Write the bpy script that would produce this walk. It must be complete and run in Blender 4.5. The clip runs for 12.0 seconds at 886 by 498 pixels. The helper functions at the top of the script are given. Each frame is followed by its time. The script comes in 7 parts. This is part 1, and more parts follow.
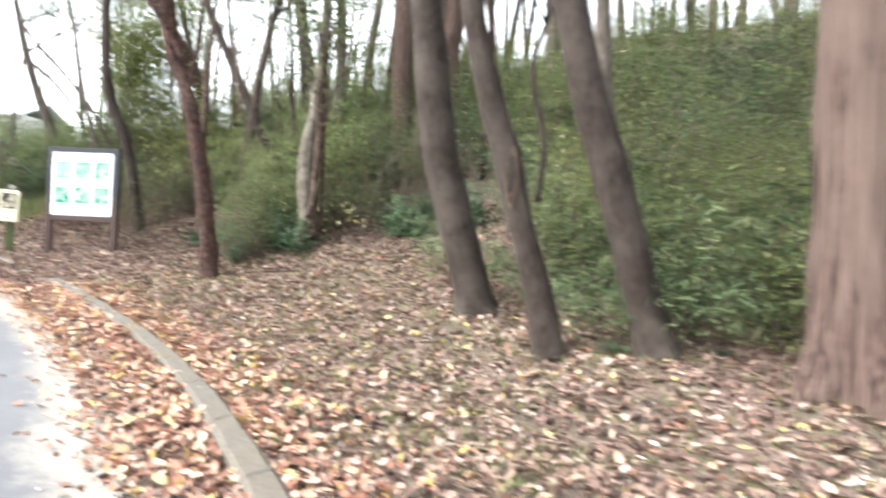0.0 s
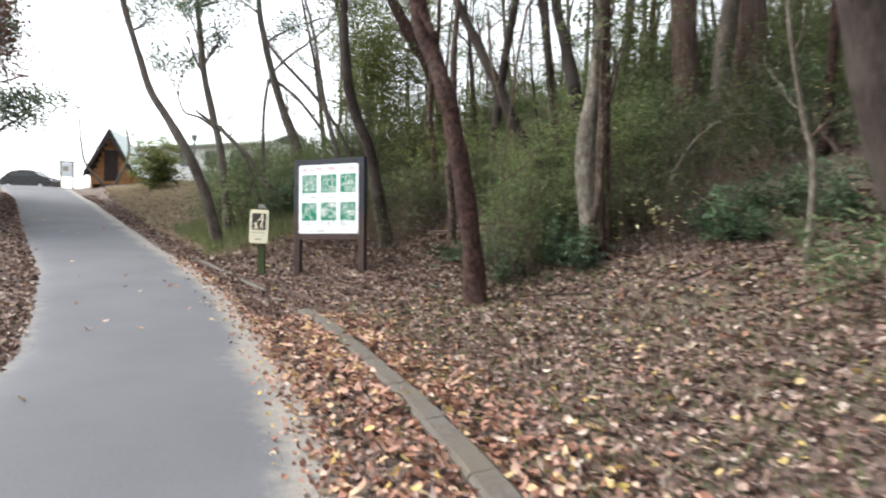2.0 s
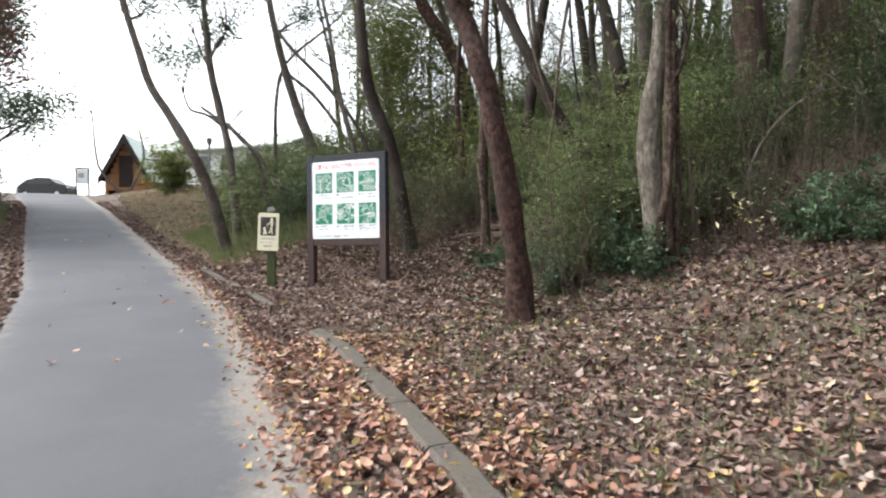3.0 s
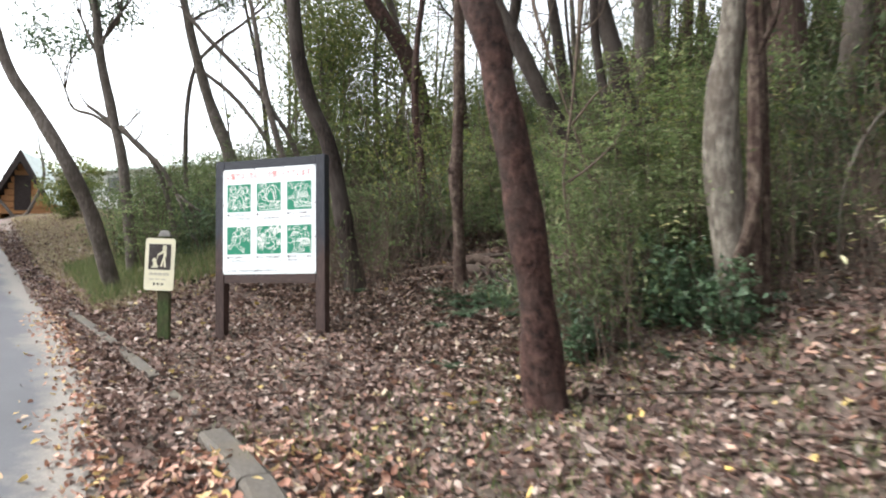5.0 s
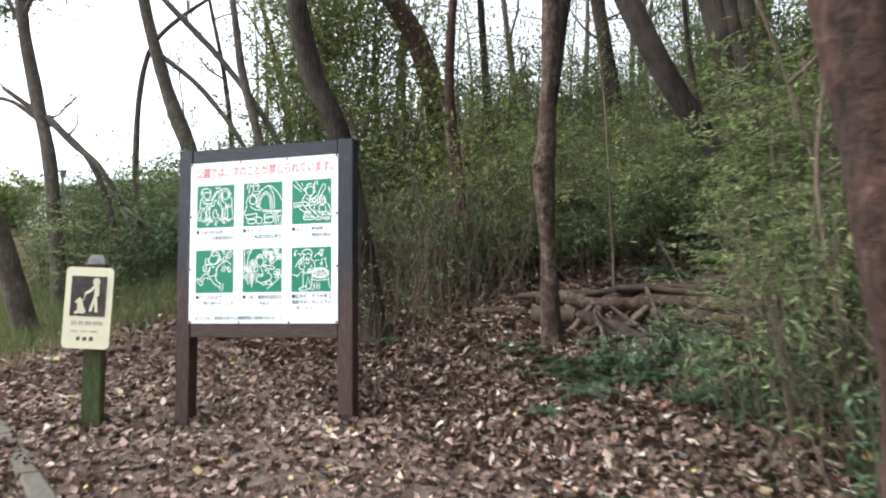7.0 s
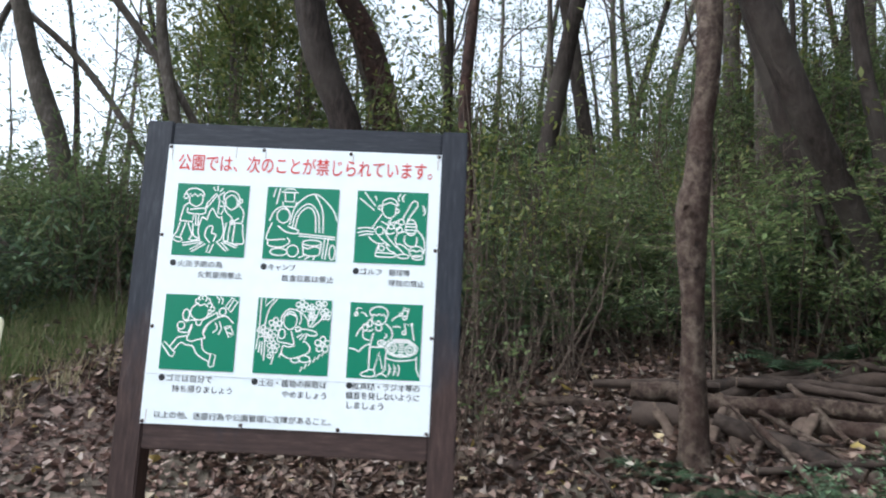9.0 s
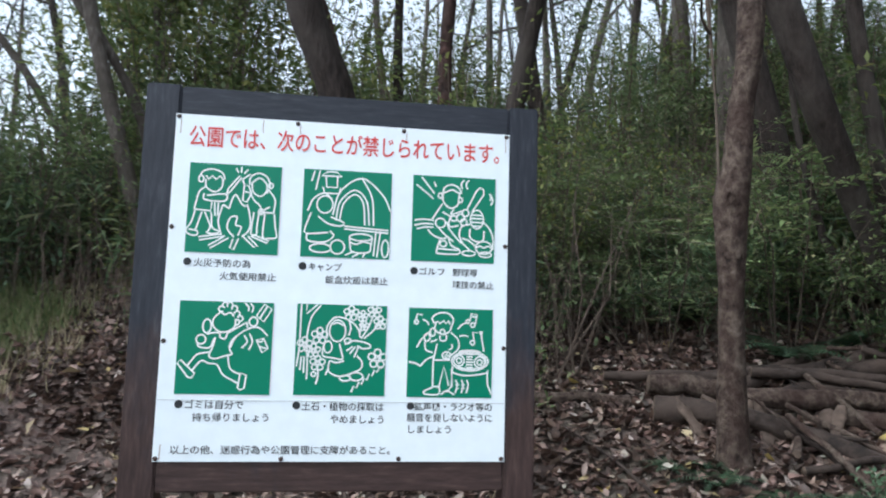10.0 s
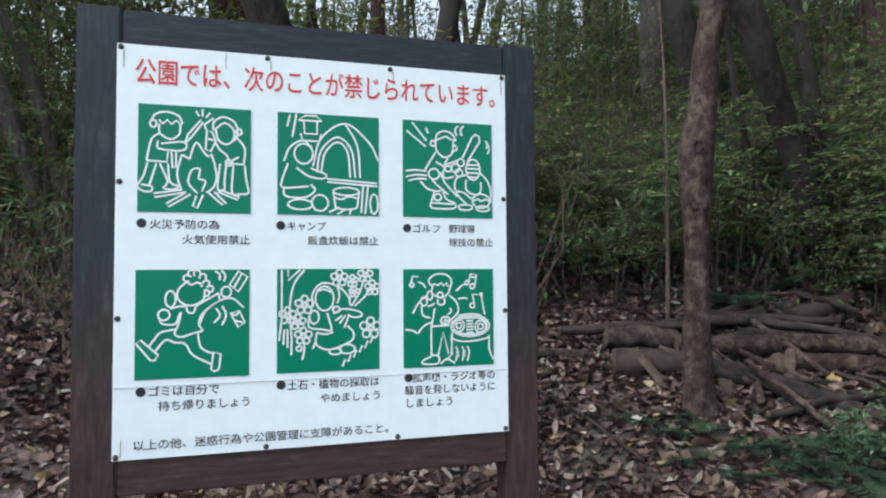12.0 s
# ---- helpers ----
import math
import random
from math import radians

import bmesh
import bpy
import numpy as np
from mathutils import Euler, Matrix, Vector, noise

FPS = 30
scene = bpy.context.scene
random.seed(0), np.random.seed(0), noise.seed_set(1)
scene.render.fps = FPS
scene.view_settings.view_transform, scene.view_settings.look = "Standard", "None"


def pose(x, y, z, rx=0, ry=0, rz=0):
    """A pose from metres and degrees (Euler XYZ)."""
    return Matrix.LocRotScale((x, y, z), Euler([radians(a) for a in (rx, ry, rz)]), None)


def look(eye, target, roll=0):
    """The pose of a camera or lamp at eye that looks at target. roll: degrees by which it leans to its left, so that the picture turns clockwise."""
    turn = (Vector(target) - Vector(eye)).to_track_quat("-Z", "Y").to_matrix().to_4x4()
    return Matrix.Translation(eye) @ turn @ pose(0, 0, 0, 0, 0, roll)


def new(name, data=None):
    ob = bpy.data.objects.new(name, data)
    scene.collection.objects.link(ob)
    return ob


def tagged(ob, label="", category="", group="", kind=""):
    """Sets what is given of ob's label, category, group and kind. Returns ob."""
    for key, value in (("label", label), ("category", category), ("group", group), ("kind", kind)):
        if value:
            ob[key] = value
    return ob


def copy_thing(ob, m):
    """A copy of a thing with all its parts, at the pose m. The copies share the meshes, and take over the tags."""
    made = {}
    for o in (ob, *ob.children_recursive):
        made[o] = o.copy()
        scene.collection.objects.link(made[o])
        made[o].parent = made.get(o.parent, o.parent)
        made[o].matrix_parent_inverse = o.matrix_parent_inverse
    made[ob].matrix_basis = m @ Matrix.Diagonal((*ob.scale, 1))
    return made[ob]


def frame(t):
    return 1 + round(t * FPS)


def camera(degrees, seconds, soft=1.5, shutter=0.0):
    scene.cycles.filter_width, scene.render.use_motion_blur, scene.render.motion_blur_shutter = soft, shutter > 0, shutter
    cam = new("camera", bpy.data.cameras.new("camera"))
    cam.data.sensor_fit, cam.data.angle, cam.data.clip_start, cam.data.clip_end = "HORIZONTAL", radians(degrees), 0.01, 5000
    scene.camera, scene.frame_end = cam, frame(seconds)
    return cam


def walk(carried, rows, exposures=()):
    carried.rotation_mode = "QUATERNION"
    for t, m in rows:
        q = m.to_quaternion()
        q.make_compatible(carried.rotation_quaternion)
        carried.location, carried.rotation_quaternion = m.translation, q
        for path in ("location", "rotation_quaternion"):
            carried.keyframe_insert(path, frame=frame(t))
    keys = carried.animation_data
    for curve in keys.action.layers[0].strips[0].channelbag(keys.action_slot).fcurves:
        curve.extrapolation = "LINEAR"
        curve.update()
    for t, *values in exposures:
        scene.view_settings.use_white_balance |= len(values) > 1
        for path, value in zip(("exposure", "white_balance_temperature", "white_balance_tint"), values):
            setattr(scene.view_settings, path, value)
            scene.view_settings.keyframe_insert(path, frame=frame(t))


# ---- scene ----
cam = camera(66.9, 12.0, 2.0, 0.5)
PATH = [
    (0, (1.801, -2.445, 1.551), (1.765, -0.445, 1.555), 2.7),
    (0.5, (1.425, -1.921, 1.59), (1.07, 0.047, 1.627), 1.9),
    (1, (1.081, -1.294, 1.606), (0.566, 0.639, 1.626), 0.9),
    (1.5, (0.7, -0.709, 1.625), (0.172, 1.22, 1.624), 0.8),
    (2, (0.38, -0.079, 1.653), (-0.285, 1.807, 1.649), 0.3),
    (2.5, (0.009, 0.494, 1.686), (-0.741, 2.348, 1.701), 0.2),
    (3, (-0.26, 1.144, 1.711), (-0.98, 3.01, 1.711), -0.6),
    (3.2, (-0.409, 1.361, 1.704), (-1.046, 3.257, 1.705), -0.5),
    (4.8, (-1.337, 3.252, 1.793), (-1.831, 5.189, 1.873), 0.1),
    (5, (-1.484, 3.484, 1.831), (-2.013, 5.411, 1.915), -0.6),
    (5.5, (-1.896, 4.063, 1.891), (-2.439, 5.986, 1.982), -0.9),
    (6, (-2.284, 4.645, 1.932), (-2.852, 6.56, 2.033), -0.6),
    (6.5, (-2.699, 5.133, 1.987), (-3.213, 7.062, 2.105), -0.3),
    (6.7, (-2.844, 5.368, 2.002), (-3.305, 7.309, 2.137), -0.4),
    (8.3, (-4.237, 6.78, 2.243), (-4.409, 8.763, 2.438), 1.6),
    (8.5, (-4.455, 6.922, 2.229), (-4.524, 8.904, 2.491), 2.4),
    (9, (-4.825, 7.292, 2.248), (-4.743, 9.269, 2.54), 2.6),
    (9.5, (-5.213, 7.495, 2.339), (-4.984, 9.466, 2.593), 3.0),
    (10, (-5.433, 7.756, 2.378), (-5.051, 9.707, 2.591), 1.6),
    (10.5, (-5.66, 7.949, 2.384), (-5.114, 9.864, 2.566), 0.5),
    (11, (-5.712, 8.037, 2.399), (-5.027, 9.91, 2.547), -0.5),
    (11.5, (-5.703, 8.065, 2.391), (-4.973, 9.924, 2.506), -0.8),
    (12, (-5.696, 8.08, 2.395), (-5.012, 9.958, 2.48), -0.4),
]
EXPOSURES = [(0.0, 1.55, 6500, 7), (0.5, 1.27, 6500, 8), (1.0, 0.8, 6500, 9), (1.5, 0.6, 6500, 9), (2.0, 0.53, 6500, 9), (3.2, 0.42, 6500, 9), (4.8, 0.68, 6500, 9), (6.5, 0.66, 6400, 8), (8.3, 0.34, 6100, 7), (10.0, 0.0, 5700, 5), (12.0, -0.17, 5700, 4)]
walk(cam, [(t, look(eye, target, roll)) for t, eye, target, roll in PATH], EXPOSURES)


# ---- world and light: a bright overcast sky ----
world = bpy.data.worlds.new("overcast_sky")
scene.world = world
world.use_nodes = True
wn, wl = world.node_tree.nodes, world.node_tree.links
sky = wn.new("ShaderNodeTexSky")
sky.sky_type, sky.sun_disc = "NISHITA", False
sky.sun_elevation, sky.sun_rotation = radians(49), radians(257)
sky.air_density, sky.dust_density, sky.ozone_density = 1.0, 4.0, 1.0
veil = wn.new("ShaderNodeHueSaturation")
veil.inputs["Saturation"].default_value = 0.25
veil.inputs["Value"].default_value = 2.6
wl.new(sky.outputs[0], veil.inputs["Color"])
wl.new(veil.outputs[0], wn["Background"].inputs[0])
wn["Background"].inputs[1].default_value = 0.15
sun = new("sun", bpy.data.lights.new("sun", "SUN"))
sun.data.energy, sun.data.angle, sun.data.color = 0.8, radians(30), (1.0, 0.985, 0.96)
sun.matrix_world = look((-22, -5, 26), (0, 0, 0))


# ---- materials ----
def material(name, rough=0.8, spec=0.3):
    m = bpy.data.materials.new(name)
    m.use_nodes = True
    nt = m.node_tree
    b = nt.nodes["Principled BSDF"]
    b.inputs["Roughness"].default_value = rough
    b.inputs["Specular IOR Level"].default_value = spec
    return m, nt, b


def ramp(nt, fac, stops, interpolation="LINEAR"):
    r = nt.nodes.new("ShaderNodeValToRGB")
    r.color_ramp.interpolation = interpolation
    while len(r.color_ramp.elements) < len(stops):
        r.color_ramp.elements.new(0.5)
    for e, (p, c) in zip(r.color_ramp.elements, stops):
        e.position, e.color = p, (*c, 1)
    nt.links.new(fac, r.inputs[0])
    return r.outputs[0]


def coords(nt, scale=(1, 1, 1), world_space=False):
    if world_space:
        src = nt.nodes.new("ShaderNodeNewGeometry").outputs["Position"]
    else:
        src = nt.nodes.new("ShaderNodeTexCoord").outputs["Object"]
    mp = nt.nodes.new("ShaderNodeMapping")
    mp.inputs["Scale"].default_value = scale
    nt.links.new(src, mp.inputs[0])
    return mp.outputs[0]


def noise_tex(nt, vec, scale, detail=6, rough=0.6):
    n = nt.nodes.new("ShaderNodeTexNoise")
    n.inputs["Scale"].default_value, n.inputs["Detail"].default_value, n.inputs["Roughness"].default_value = scale, detail, rough
    nt.links.new(vec, n.inputs["Vector"])
    return n.outputs["Fac"]


def mix(nt, fac, a, b, blend="MIX"):
    x = nt.nodes.new("ShaderNodeMix")
    x.data_type, x.blend_type = "RGBA", blend
    for sock, v in ((x.inputs[0], fac), (x.inputs[6], a), (x.inputs[7], b)):
        if isinstance(v, (int, float)):
            sock.default_value = v
        elif isinstance(v, tuple):
            sock.default_value = (*v, 1)
        else:
            nt.links.new(v, sock)
    return x.outputs[2]


def bump(nt, bsdf, height, strength=0.5, dist=0.02):
    bm_ = nt.nodes.new("ShaderNodeBump")
    bm_.inputs["Strength"].default_value, bm_.inputs["Distance"].default_value = strength, dist
    nt.links.new(height, bm_.inputs["Height"])
    nt.links.new(bm_.outputs[0], bsdf.inputs["Normal"])


def rough_material(name, stops, scale, stretch=(1, 1, 1), strength=0.5, dist=0.01, rough=0.85, world_space=False, stain=None, spec=0.25):
    """Two scales of noise over a colour ramp, with relief."""
    m, nt, b = material(name, rough, spec)
    v = coords(nt, stretch, world_space)
    fine = noise_tex(nt, v, scale, 8, 0.65)
    col = ramp(nt, fine, stops)
    if stain:
        big = noise_tex(nt, coords(nt, (1, 1, 1), world_space), stain[0], 4, 0.6)
        col = mix(nt, ramp(nt, big, [(0.42, (0, 0, 0)), (0.62, (1, 1, 1))]), col, mix(nt, 0.7, col, stain[1]))
    nt.links.new(col, b.inputs["Base Color"])
    bump(nt, b, fine, strength, dist)
    return m


def leaf_material(name, stops, gloss=0.5, through_light=0.25, by_object=0.0):
    m, nt, b = material(name, gloss, 0.35)
    geo = nt.nodes.new("ShaderNodeNewGeometry")
    col = ramp(nt, geo.outputs["Random Per Island"], stops)
    if by_object:
        info = nt.nodes.new("ShaderNodeObjectInfo")
        hs = nt.nodes.new("ShaderNodeHueSaturation")
        mr = nt.nodes.new("ShaderNodeMapRange")
        mr.inputs[3].default_value, mr.inputs[4].default_value = 1 - by_object, 1 + by_object
        nt.links.new(info.outputs["Random"], mr.inputs[0])
        nt.links.new(mr.outputs[0], hs.inputs["Value"])
        nt.links.new(col, hs.inputs["Color"])
        col = hs.outputs[0]
    nt.links.new(col, b.inputs["Base Color"])
    tr = nt.nodes.new("ShaderNodeBsdfTranslucent")
    nt.links.new(col, tr.inputs[0])
    mx = nt.nodes.new("ShaderNodeMixShader")
    mx.inputs[0].default_value = through_light
    nt.links.new(b.outputs[0], mx.inputs[1])
    nt.links.new(tr.outputs[0], mx.inputs[2])
    nt.links.new(mx.outputs[0], nt.nodes["Material Output"].inputs[0])
    return m


M_SOIL = rough_material("leaf_mould_soil", [(0.25, (0.038, 0.0279, 0.024)), (0.45, (0.095, 0.06789, 0.058)), (0.6, (0.171, 0.1256, 0.108)), (0.78, (0.2755, 0.2093, 0.18))], 26, strength=0.9, dist=0.03, world_space=True, stain=(0.7, (0.07, 0.064, 0.045)))
M_KERB = rough_material("weathered_kerb_concrete", [(0.2, (0.0453, 0.03973, 0.03346)), (0.5, (0.08712, 0.07806, 0.06831)), (0.8, (0.1394, 0.1289, 0.1171))], 40, strength=0.8, dist=0.008, world_space=True, stain=(2.5, (0.10, 0.085, 0.065)))
M_BARK_DARK = rough_material("dark_brown_bark", [(0.28, (0.008568, 0.005508, 0.004284)), (0.5, (0.02693, 0.01897, 0.01591)), (0.75, (0.0612, 0.04529, 0.03794))], 9, (4, 4, 0.9), 1.0, 0.03, world_space=True, stain=(2.2, (0.07, 0.058, 0.05)))
M_BARK_RED = rough_material("red_brown_bark", [(0.36, (0.009936, 0.004637, 0.003802)), (0.46, (0.04554, 0.02186, 0.01774)), (0.7, (0.1242, 0.06823, 0.05576))], 7, (2.4, 2.4, 1.7), 1.0, 0.06, world_space=True, stain=(3.5, (0.035, 0.024, 0.02)))
M_BARK_GREY = rough_material("grey_brown_bark", [(0.25, (0.045, 0.036, 0.03)), (0.5, (0.115, 0.097, 0.083)), (0.75, (0.22, 0.19, 0.165))], 10, (3.5, 3.5, 0.9), 0.9, 0.02, world_space=True, stain=(4.0, (0.06, 0.05, 0.04)))
M_BARK_PALE = rough_material("pale_smooth_bark", [(0.32, (0.05, 0.043, 0.035)), (0.46, (0.13, 0.115, 0.095)), (0.56, (0.2, 0.18, 0.15)), (0.7, (0.3, 0.275, 0.235))], 12, (2.2, 2.2, 0.8), 0.9, 0.025, world_space=True, stain=(5, (0.075, 0.06, 0.048)))
M_BARK_CEDAR = rough_material("stringy_cedar_bark", [(0.4, (0.01875, 0.0105, 0.009)), (0.48, (0.075, 0.0465, 0.039)), (0.64, (0.1725, 0.1237, 0.1087))], 6, (5, 5, 0.2), 1.0, 0.06, world_space=True, stain=(1.3, (0.14, 0.10, 0.085)))
M_BARK_HILL_CEDAR = rough_material("dark_cedar_bark", [(0.28, (0.03, 0.018, 0.015)), (0.48, (0.1, 0.066, 0.055)), (0.75, (0.2, 0.145, 0.125))], 6, (7, 7, 0.3), 1.0, 0.04, world_space=True)
M_BARK_MOTTLED = rough_material("mottled_brown_bark", [(0.34, (0.0156, 0.00975, 0.0072)), (0.46, (0.0585, 0.039, 0.03024)), (0.58, (0.117, 0.0885, 0.06912)), (0.74, (0.1794, 0.1425, 0.1152))], 13, (1.6, 1.6, 1.2), 1.0, 0.04, world_space=True, stain=(5.0, (0.035, 0.018, 0.014)))
# Near-black face for the knot hole: its inner shade is in the colour.
M_HOLLOW = rough_material("shade_dark_hollow", [(0.3, (0.006, 0.005, 0.004)), (0.7, (0.02, 0.015, 0.012))], 20, world_space=True)
M_TWIG = rough_material("grey_twig", [(0.3, (0.05, 0.036, 0.028)), (0.7, (0.15, 0.115, 0.09))], 15, world_space=True)
M_DEADWOOD = rough_material("dead_wood", [(0.33, (0.007812, 0.005208, 0.00434)), (0.5, (0.02821, 0.01953, 0.01562)), (0.75, (0.06944, 0.05208, 0.0434))], 14, (1, 1, 1), 0.9, 0.015, world_space=True, stain=(3.0, (0.07, 0.05, 0.04)))
M_SCAR = rough_material("weathered_scar_wood", [(0.3, (0.04, 0.0272, 0.0208)), (0.7, (0.128, 0.092, 0.072))], 18, world_space=True)
M_CUT = rough_material("cut_wood_end", [(0.3, (0.05, 0.034, 0.026)), (0.7, (0.13, 0.095, 0.072))], 30, world_space=True)
M_LITTER = leaf_material("fallen_leaves", [(0.0, (0.03479, 0.02339, 0.01953)), (0.22, (0.08263, 0.05039, 0.04102)), (0.45, (0.1522, 0.09358, 0.07521)), (0.66, (0.2305, 0.1484, 0.122)), (0.84, (0.3044, 0.216, 0.1807)), (0.96, (0.4349, 0.3689, 0.3272)), (1.0, (0.4089, 0.3059, 0.08791))], 0.7, 0.12)
# Darker leaf tones, laid only round the log pile.
M_LITTER_DARK = leaf_material("dark_fallen_leaves", [(0.0, (0.0285, 0.0189, 0.014)), (0.35, (0.07125, 0.0441, 0.033)), (0.7, (0.133, 0.0861, 0.064)), (0.93, (0.228, 0.1628, 0.125)), (1.0, (0.4275, 0.399, 0.33))], 0.55, 0.1)
M_LITTER_BRIGHT = leaf_material("orange_fallen_leaves", [(0.0, (0.132, 0.063, 0.045)), (0.3, (0.264, 0.126, 0.0855)), (0.55, (0.3872, 0.21, 0.1485)), (0.8, (0.4928, 0.336, 0.261)), (0.93, (0.5104, 0.3696, 0.117)), (1.0, (0.5456, 0.4536, 0.405))], 0.65, 0.15)
M_GRASS = leaf_material("grass_blades", [(0.0, (0.072, 0.108, 0.036)), (0.5, (0.132, 0.168, 0.06)), (1.0, (0.264, 0.264, 0.132))], 0.6, 0.25)
M_DRY_GRASS = leaf_material("dry_grass_blades", [(0.0, (0.25, 0.2125, 0.1125)), (0.5, (0.425, 0.3275, 0.2313)), (0.8, (0.2375, 0.2313, 0.1125)), (1.0, (0.525, 0.4625, 0.3125))], 0.7, 0.2)
M_LEAF_DARK = leaf_material("dark_evergreen_leaves", [(0.0, (0.045, 0.07, 0.042)), (0.5, (0.078, 0.12, 0.066)), (0.85, (0.11, 0.155, 0.085)), (1.0, (0.16, 0.19, 0.11))], 0.7, 0.35, 0.3)
M_LEAF_MID = leaf_material("mid_green_leaves", [(0.0, (0.065, 0.09, 0.04)), (0.5, (0.11, 0.15, 0.062)), (0.85, (0.15, 0.19, 0.082)), (1.0, (0.21, 0.2, 0.11))], 0.7, 0.42, 0.3)
M_LEAF_YELLOW = leaf_material("yellow_green_leaves", [(0.0, (0.0805, 0.115, 0.0345)), (0.5, (0.1437, 0.1782, 0.0529)), (1.0, (0.253, 0.2472, 0.08625))], 0.5, 0.4, 0.25)
M_LEAF_BROWN = leaf_material("withered_brown_leaves", [(0.0, (0.09, 0.04, 0.032)), (0.5, (0.18, 0.085, 0.068)), (1.0, (0.28, 0.15, 0.115))], 0.7, 0.3, 0.25)
M_FLOWER = leaf_material("pale_yellow_leaves", [(0.0, (0.45, 0.42, 0.16)), (0.6, (0.62, 0.58, 0.3)), (1.0, (0.72, 0.7, 0.55))], 0.5, 0.3)
M_LEAF_FRESH = leaf_material("fresh_green_leaves", [(0.0, (0.0854, 0.122, 0.05124)), (0.45, (0.1464, 0.2013, 0.0793)), (0.85, (0.2074, 0.2623, 0.1098)), (1.0, (0.3172, 0.3172, 0.1586))], 0.7, 0.45, 0.22)
M_LEAF_GLOSSY = leaf_material("broad_evergreen_leaves", [(0.0, (0.039, 0.0715, 0.039)), (0.6, (0.078, 0.1365, 0.0715)), (1.0, (0.13, 0.195, 0.104))], 0.38, 0.2, 0.2)
M_FERN = leaf_material("fern_fronds", [(0.0, (0.02, 0.042, 0.022)), (1.0, (0.055, 0.09, 0.045))], 0.75, 0.25, 0.3)
M_BAMBOO = leaf_material("bamboo_grass_leaves", [(0.0, (0.046, 0.07475, 0.0391)), (0.45, (0.092, 0.1437, 0.069)), (0.8, (0.161, 0.207, 0.1035)), (1.0, (0.22, 0.23, 0.13))], 0.6, 0.3, 0.25)

# ---- the lie of the land: s runs up along the road, d to the hill side ----
UX, UY, NX, NY = -0.76, 0.65, 0.65, 0.76


def xy(s, d):
    return UX * s + NX * d, UY * s + NY * d


def sd(x, y):
    return UX * x + UY * y, NX * x + NY * y


def smooth(a, b, x):
    q = np.clip((x - a) / (b - a), 0, 1)
    return q * q * (3 - 2 * q)


def eased(x, xs, ys, r):
    return sum(np.interp(x + k * r, xs, ys) for k in (-1, -0.5, 0, 0.5, 1)) / 5


def road_z(s):
    return eased(s, [-30, -3, 2.8, 5.7, 9.5, 13.3, 15, 30, 40, 46, 50, 56, 200], [-0.6, 0.33, 0.5, 0.63, 0.95, 1.33, 1.47, 3.05, 4.3, 5.1, 5.45, 5.6, 5.6], 0.8)


def road_right(s):
    return eased(s, [-12, -3, 0, 2, 3.5, 4.7, 6, 7.3, 9.7, 13, 17, 28, 34, 46, 80], [-6.0, -0.3, 0.65, 1.2, 1.57, 1.8, 2.0, 2.14, 2.38, 2.42, 2.25, 2.0, 1.8, 0.9, -6.0], 0.5)


def road_left(s):
    return eased(s, [-12, -3, 0, 4, 7, 12, 18, 35, 46, 80], [-9.5, -3.3, -1.7, -0.4, -0.05, -0.03, -0.41, -1.37, -2.6, -10.0], 0.8)


def kerb_d(s):
    return eased(s, [-12, -3, -0.3, 1.1, 2.6, 4, 5.4, 7, 9.3, 11, 13, 15, 19, 25, 40, 48], [-5.2, 0.0, 1.11, 1.63, 2.09, 2.4, 2.67, 2.88, 2.9, 2.83, 2.68, 2.55, 2.35, 2.25, 1.7, 1.1], 0.4)


def bank(d, s):
    e = d + 1.5 * smooth(11.8, 15.2, s)
    flat = smooth(22, 45, s)
    hill = eased(e, [-20, 3.5, 4.3, 4.9, 5.6, 6.2, 12, 25, 60, 400], [0, 0, 0.13, 0.24, 0.47, 0.78, 2.9, 6.0, 8.0, 8.0], 0.3)
    low = eased(e, [-20, 3.3, 4.6, 9, 20, 400], [0, 0, 0.45, 0.9, 1.0, 1.0], 0.4)
    left = 0.25 * smooth(0.2, 2.5, road_left(s) - d)
    hill = hill + eased(e, [-20, 7.5, 8.6, 12, 25, 60, 400], [0, 0, 0.22, 1.3, 3.8, 5.5, 5.5], 0.4) * (1 - smooth(10.5, 15.5, s))
    shoulder = 0.16 * smooth(3.2, 4.5, d) * (1 - smooth(2.6, 4.2, s))
    return hill * (1 - flat) + low * flat + left + shoulder


def ground_z(x, y):
    s, d = sd(np.asarray(x, float), np.asarray(y, float))
    z = road_z(s) + bank(d, s)
    off = smooth(0.0, 0.5, d - road_right(s)) + smooth(0.0, 0.5, road_left(s) - d)
    z = z + off * (0.018 * np.sin(3.1 * x + 1.7 * y) + 0.014 * np.sin(5.3 * y - 2.2 * x + 1) + 0.01 * np.sin(9.7 * x + 4.1) * np.sin(8.3 * y))
    return z


def gz(x, y):
    return float(ground_z(x, y))


# ---- mesh helpers ----
def mesh_object(name, verts, faces, mats, parent=None, label="", smooth_shade=False, face_mats=None):
    me = bpy.data.meshes.new(name)
    me.from_pydata([tuple(v) for v in verts], [], [tuple(f) for f in faces])
    for m in (mats if isinstance(mats, (list, tuple)) else [mats]):
        me.materials.append(m)
    if face_mats is not None:
        me.polygons.foreach_set("material_index", face_mats)
    if smooth_shade:
        me.polygons.foreach_set("use_smooth", [True] * len(me.polygons))
    me.update()
    ob = new(name, me)
    if parent is not None:
        ob.parent = parent
    if label:
        tagged(ob, label)
    return ob


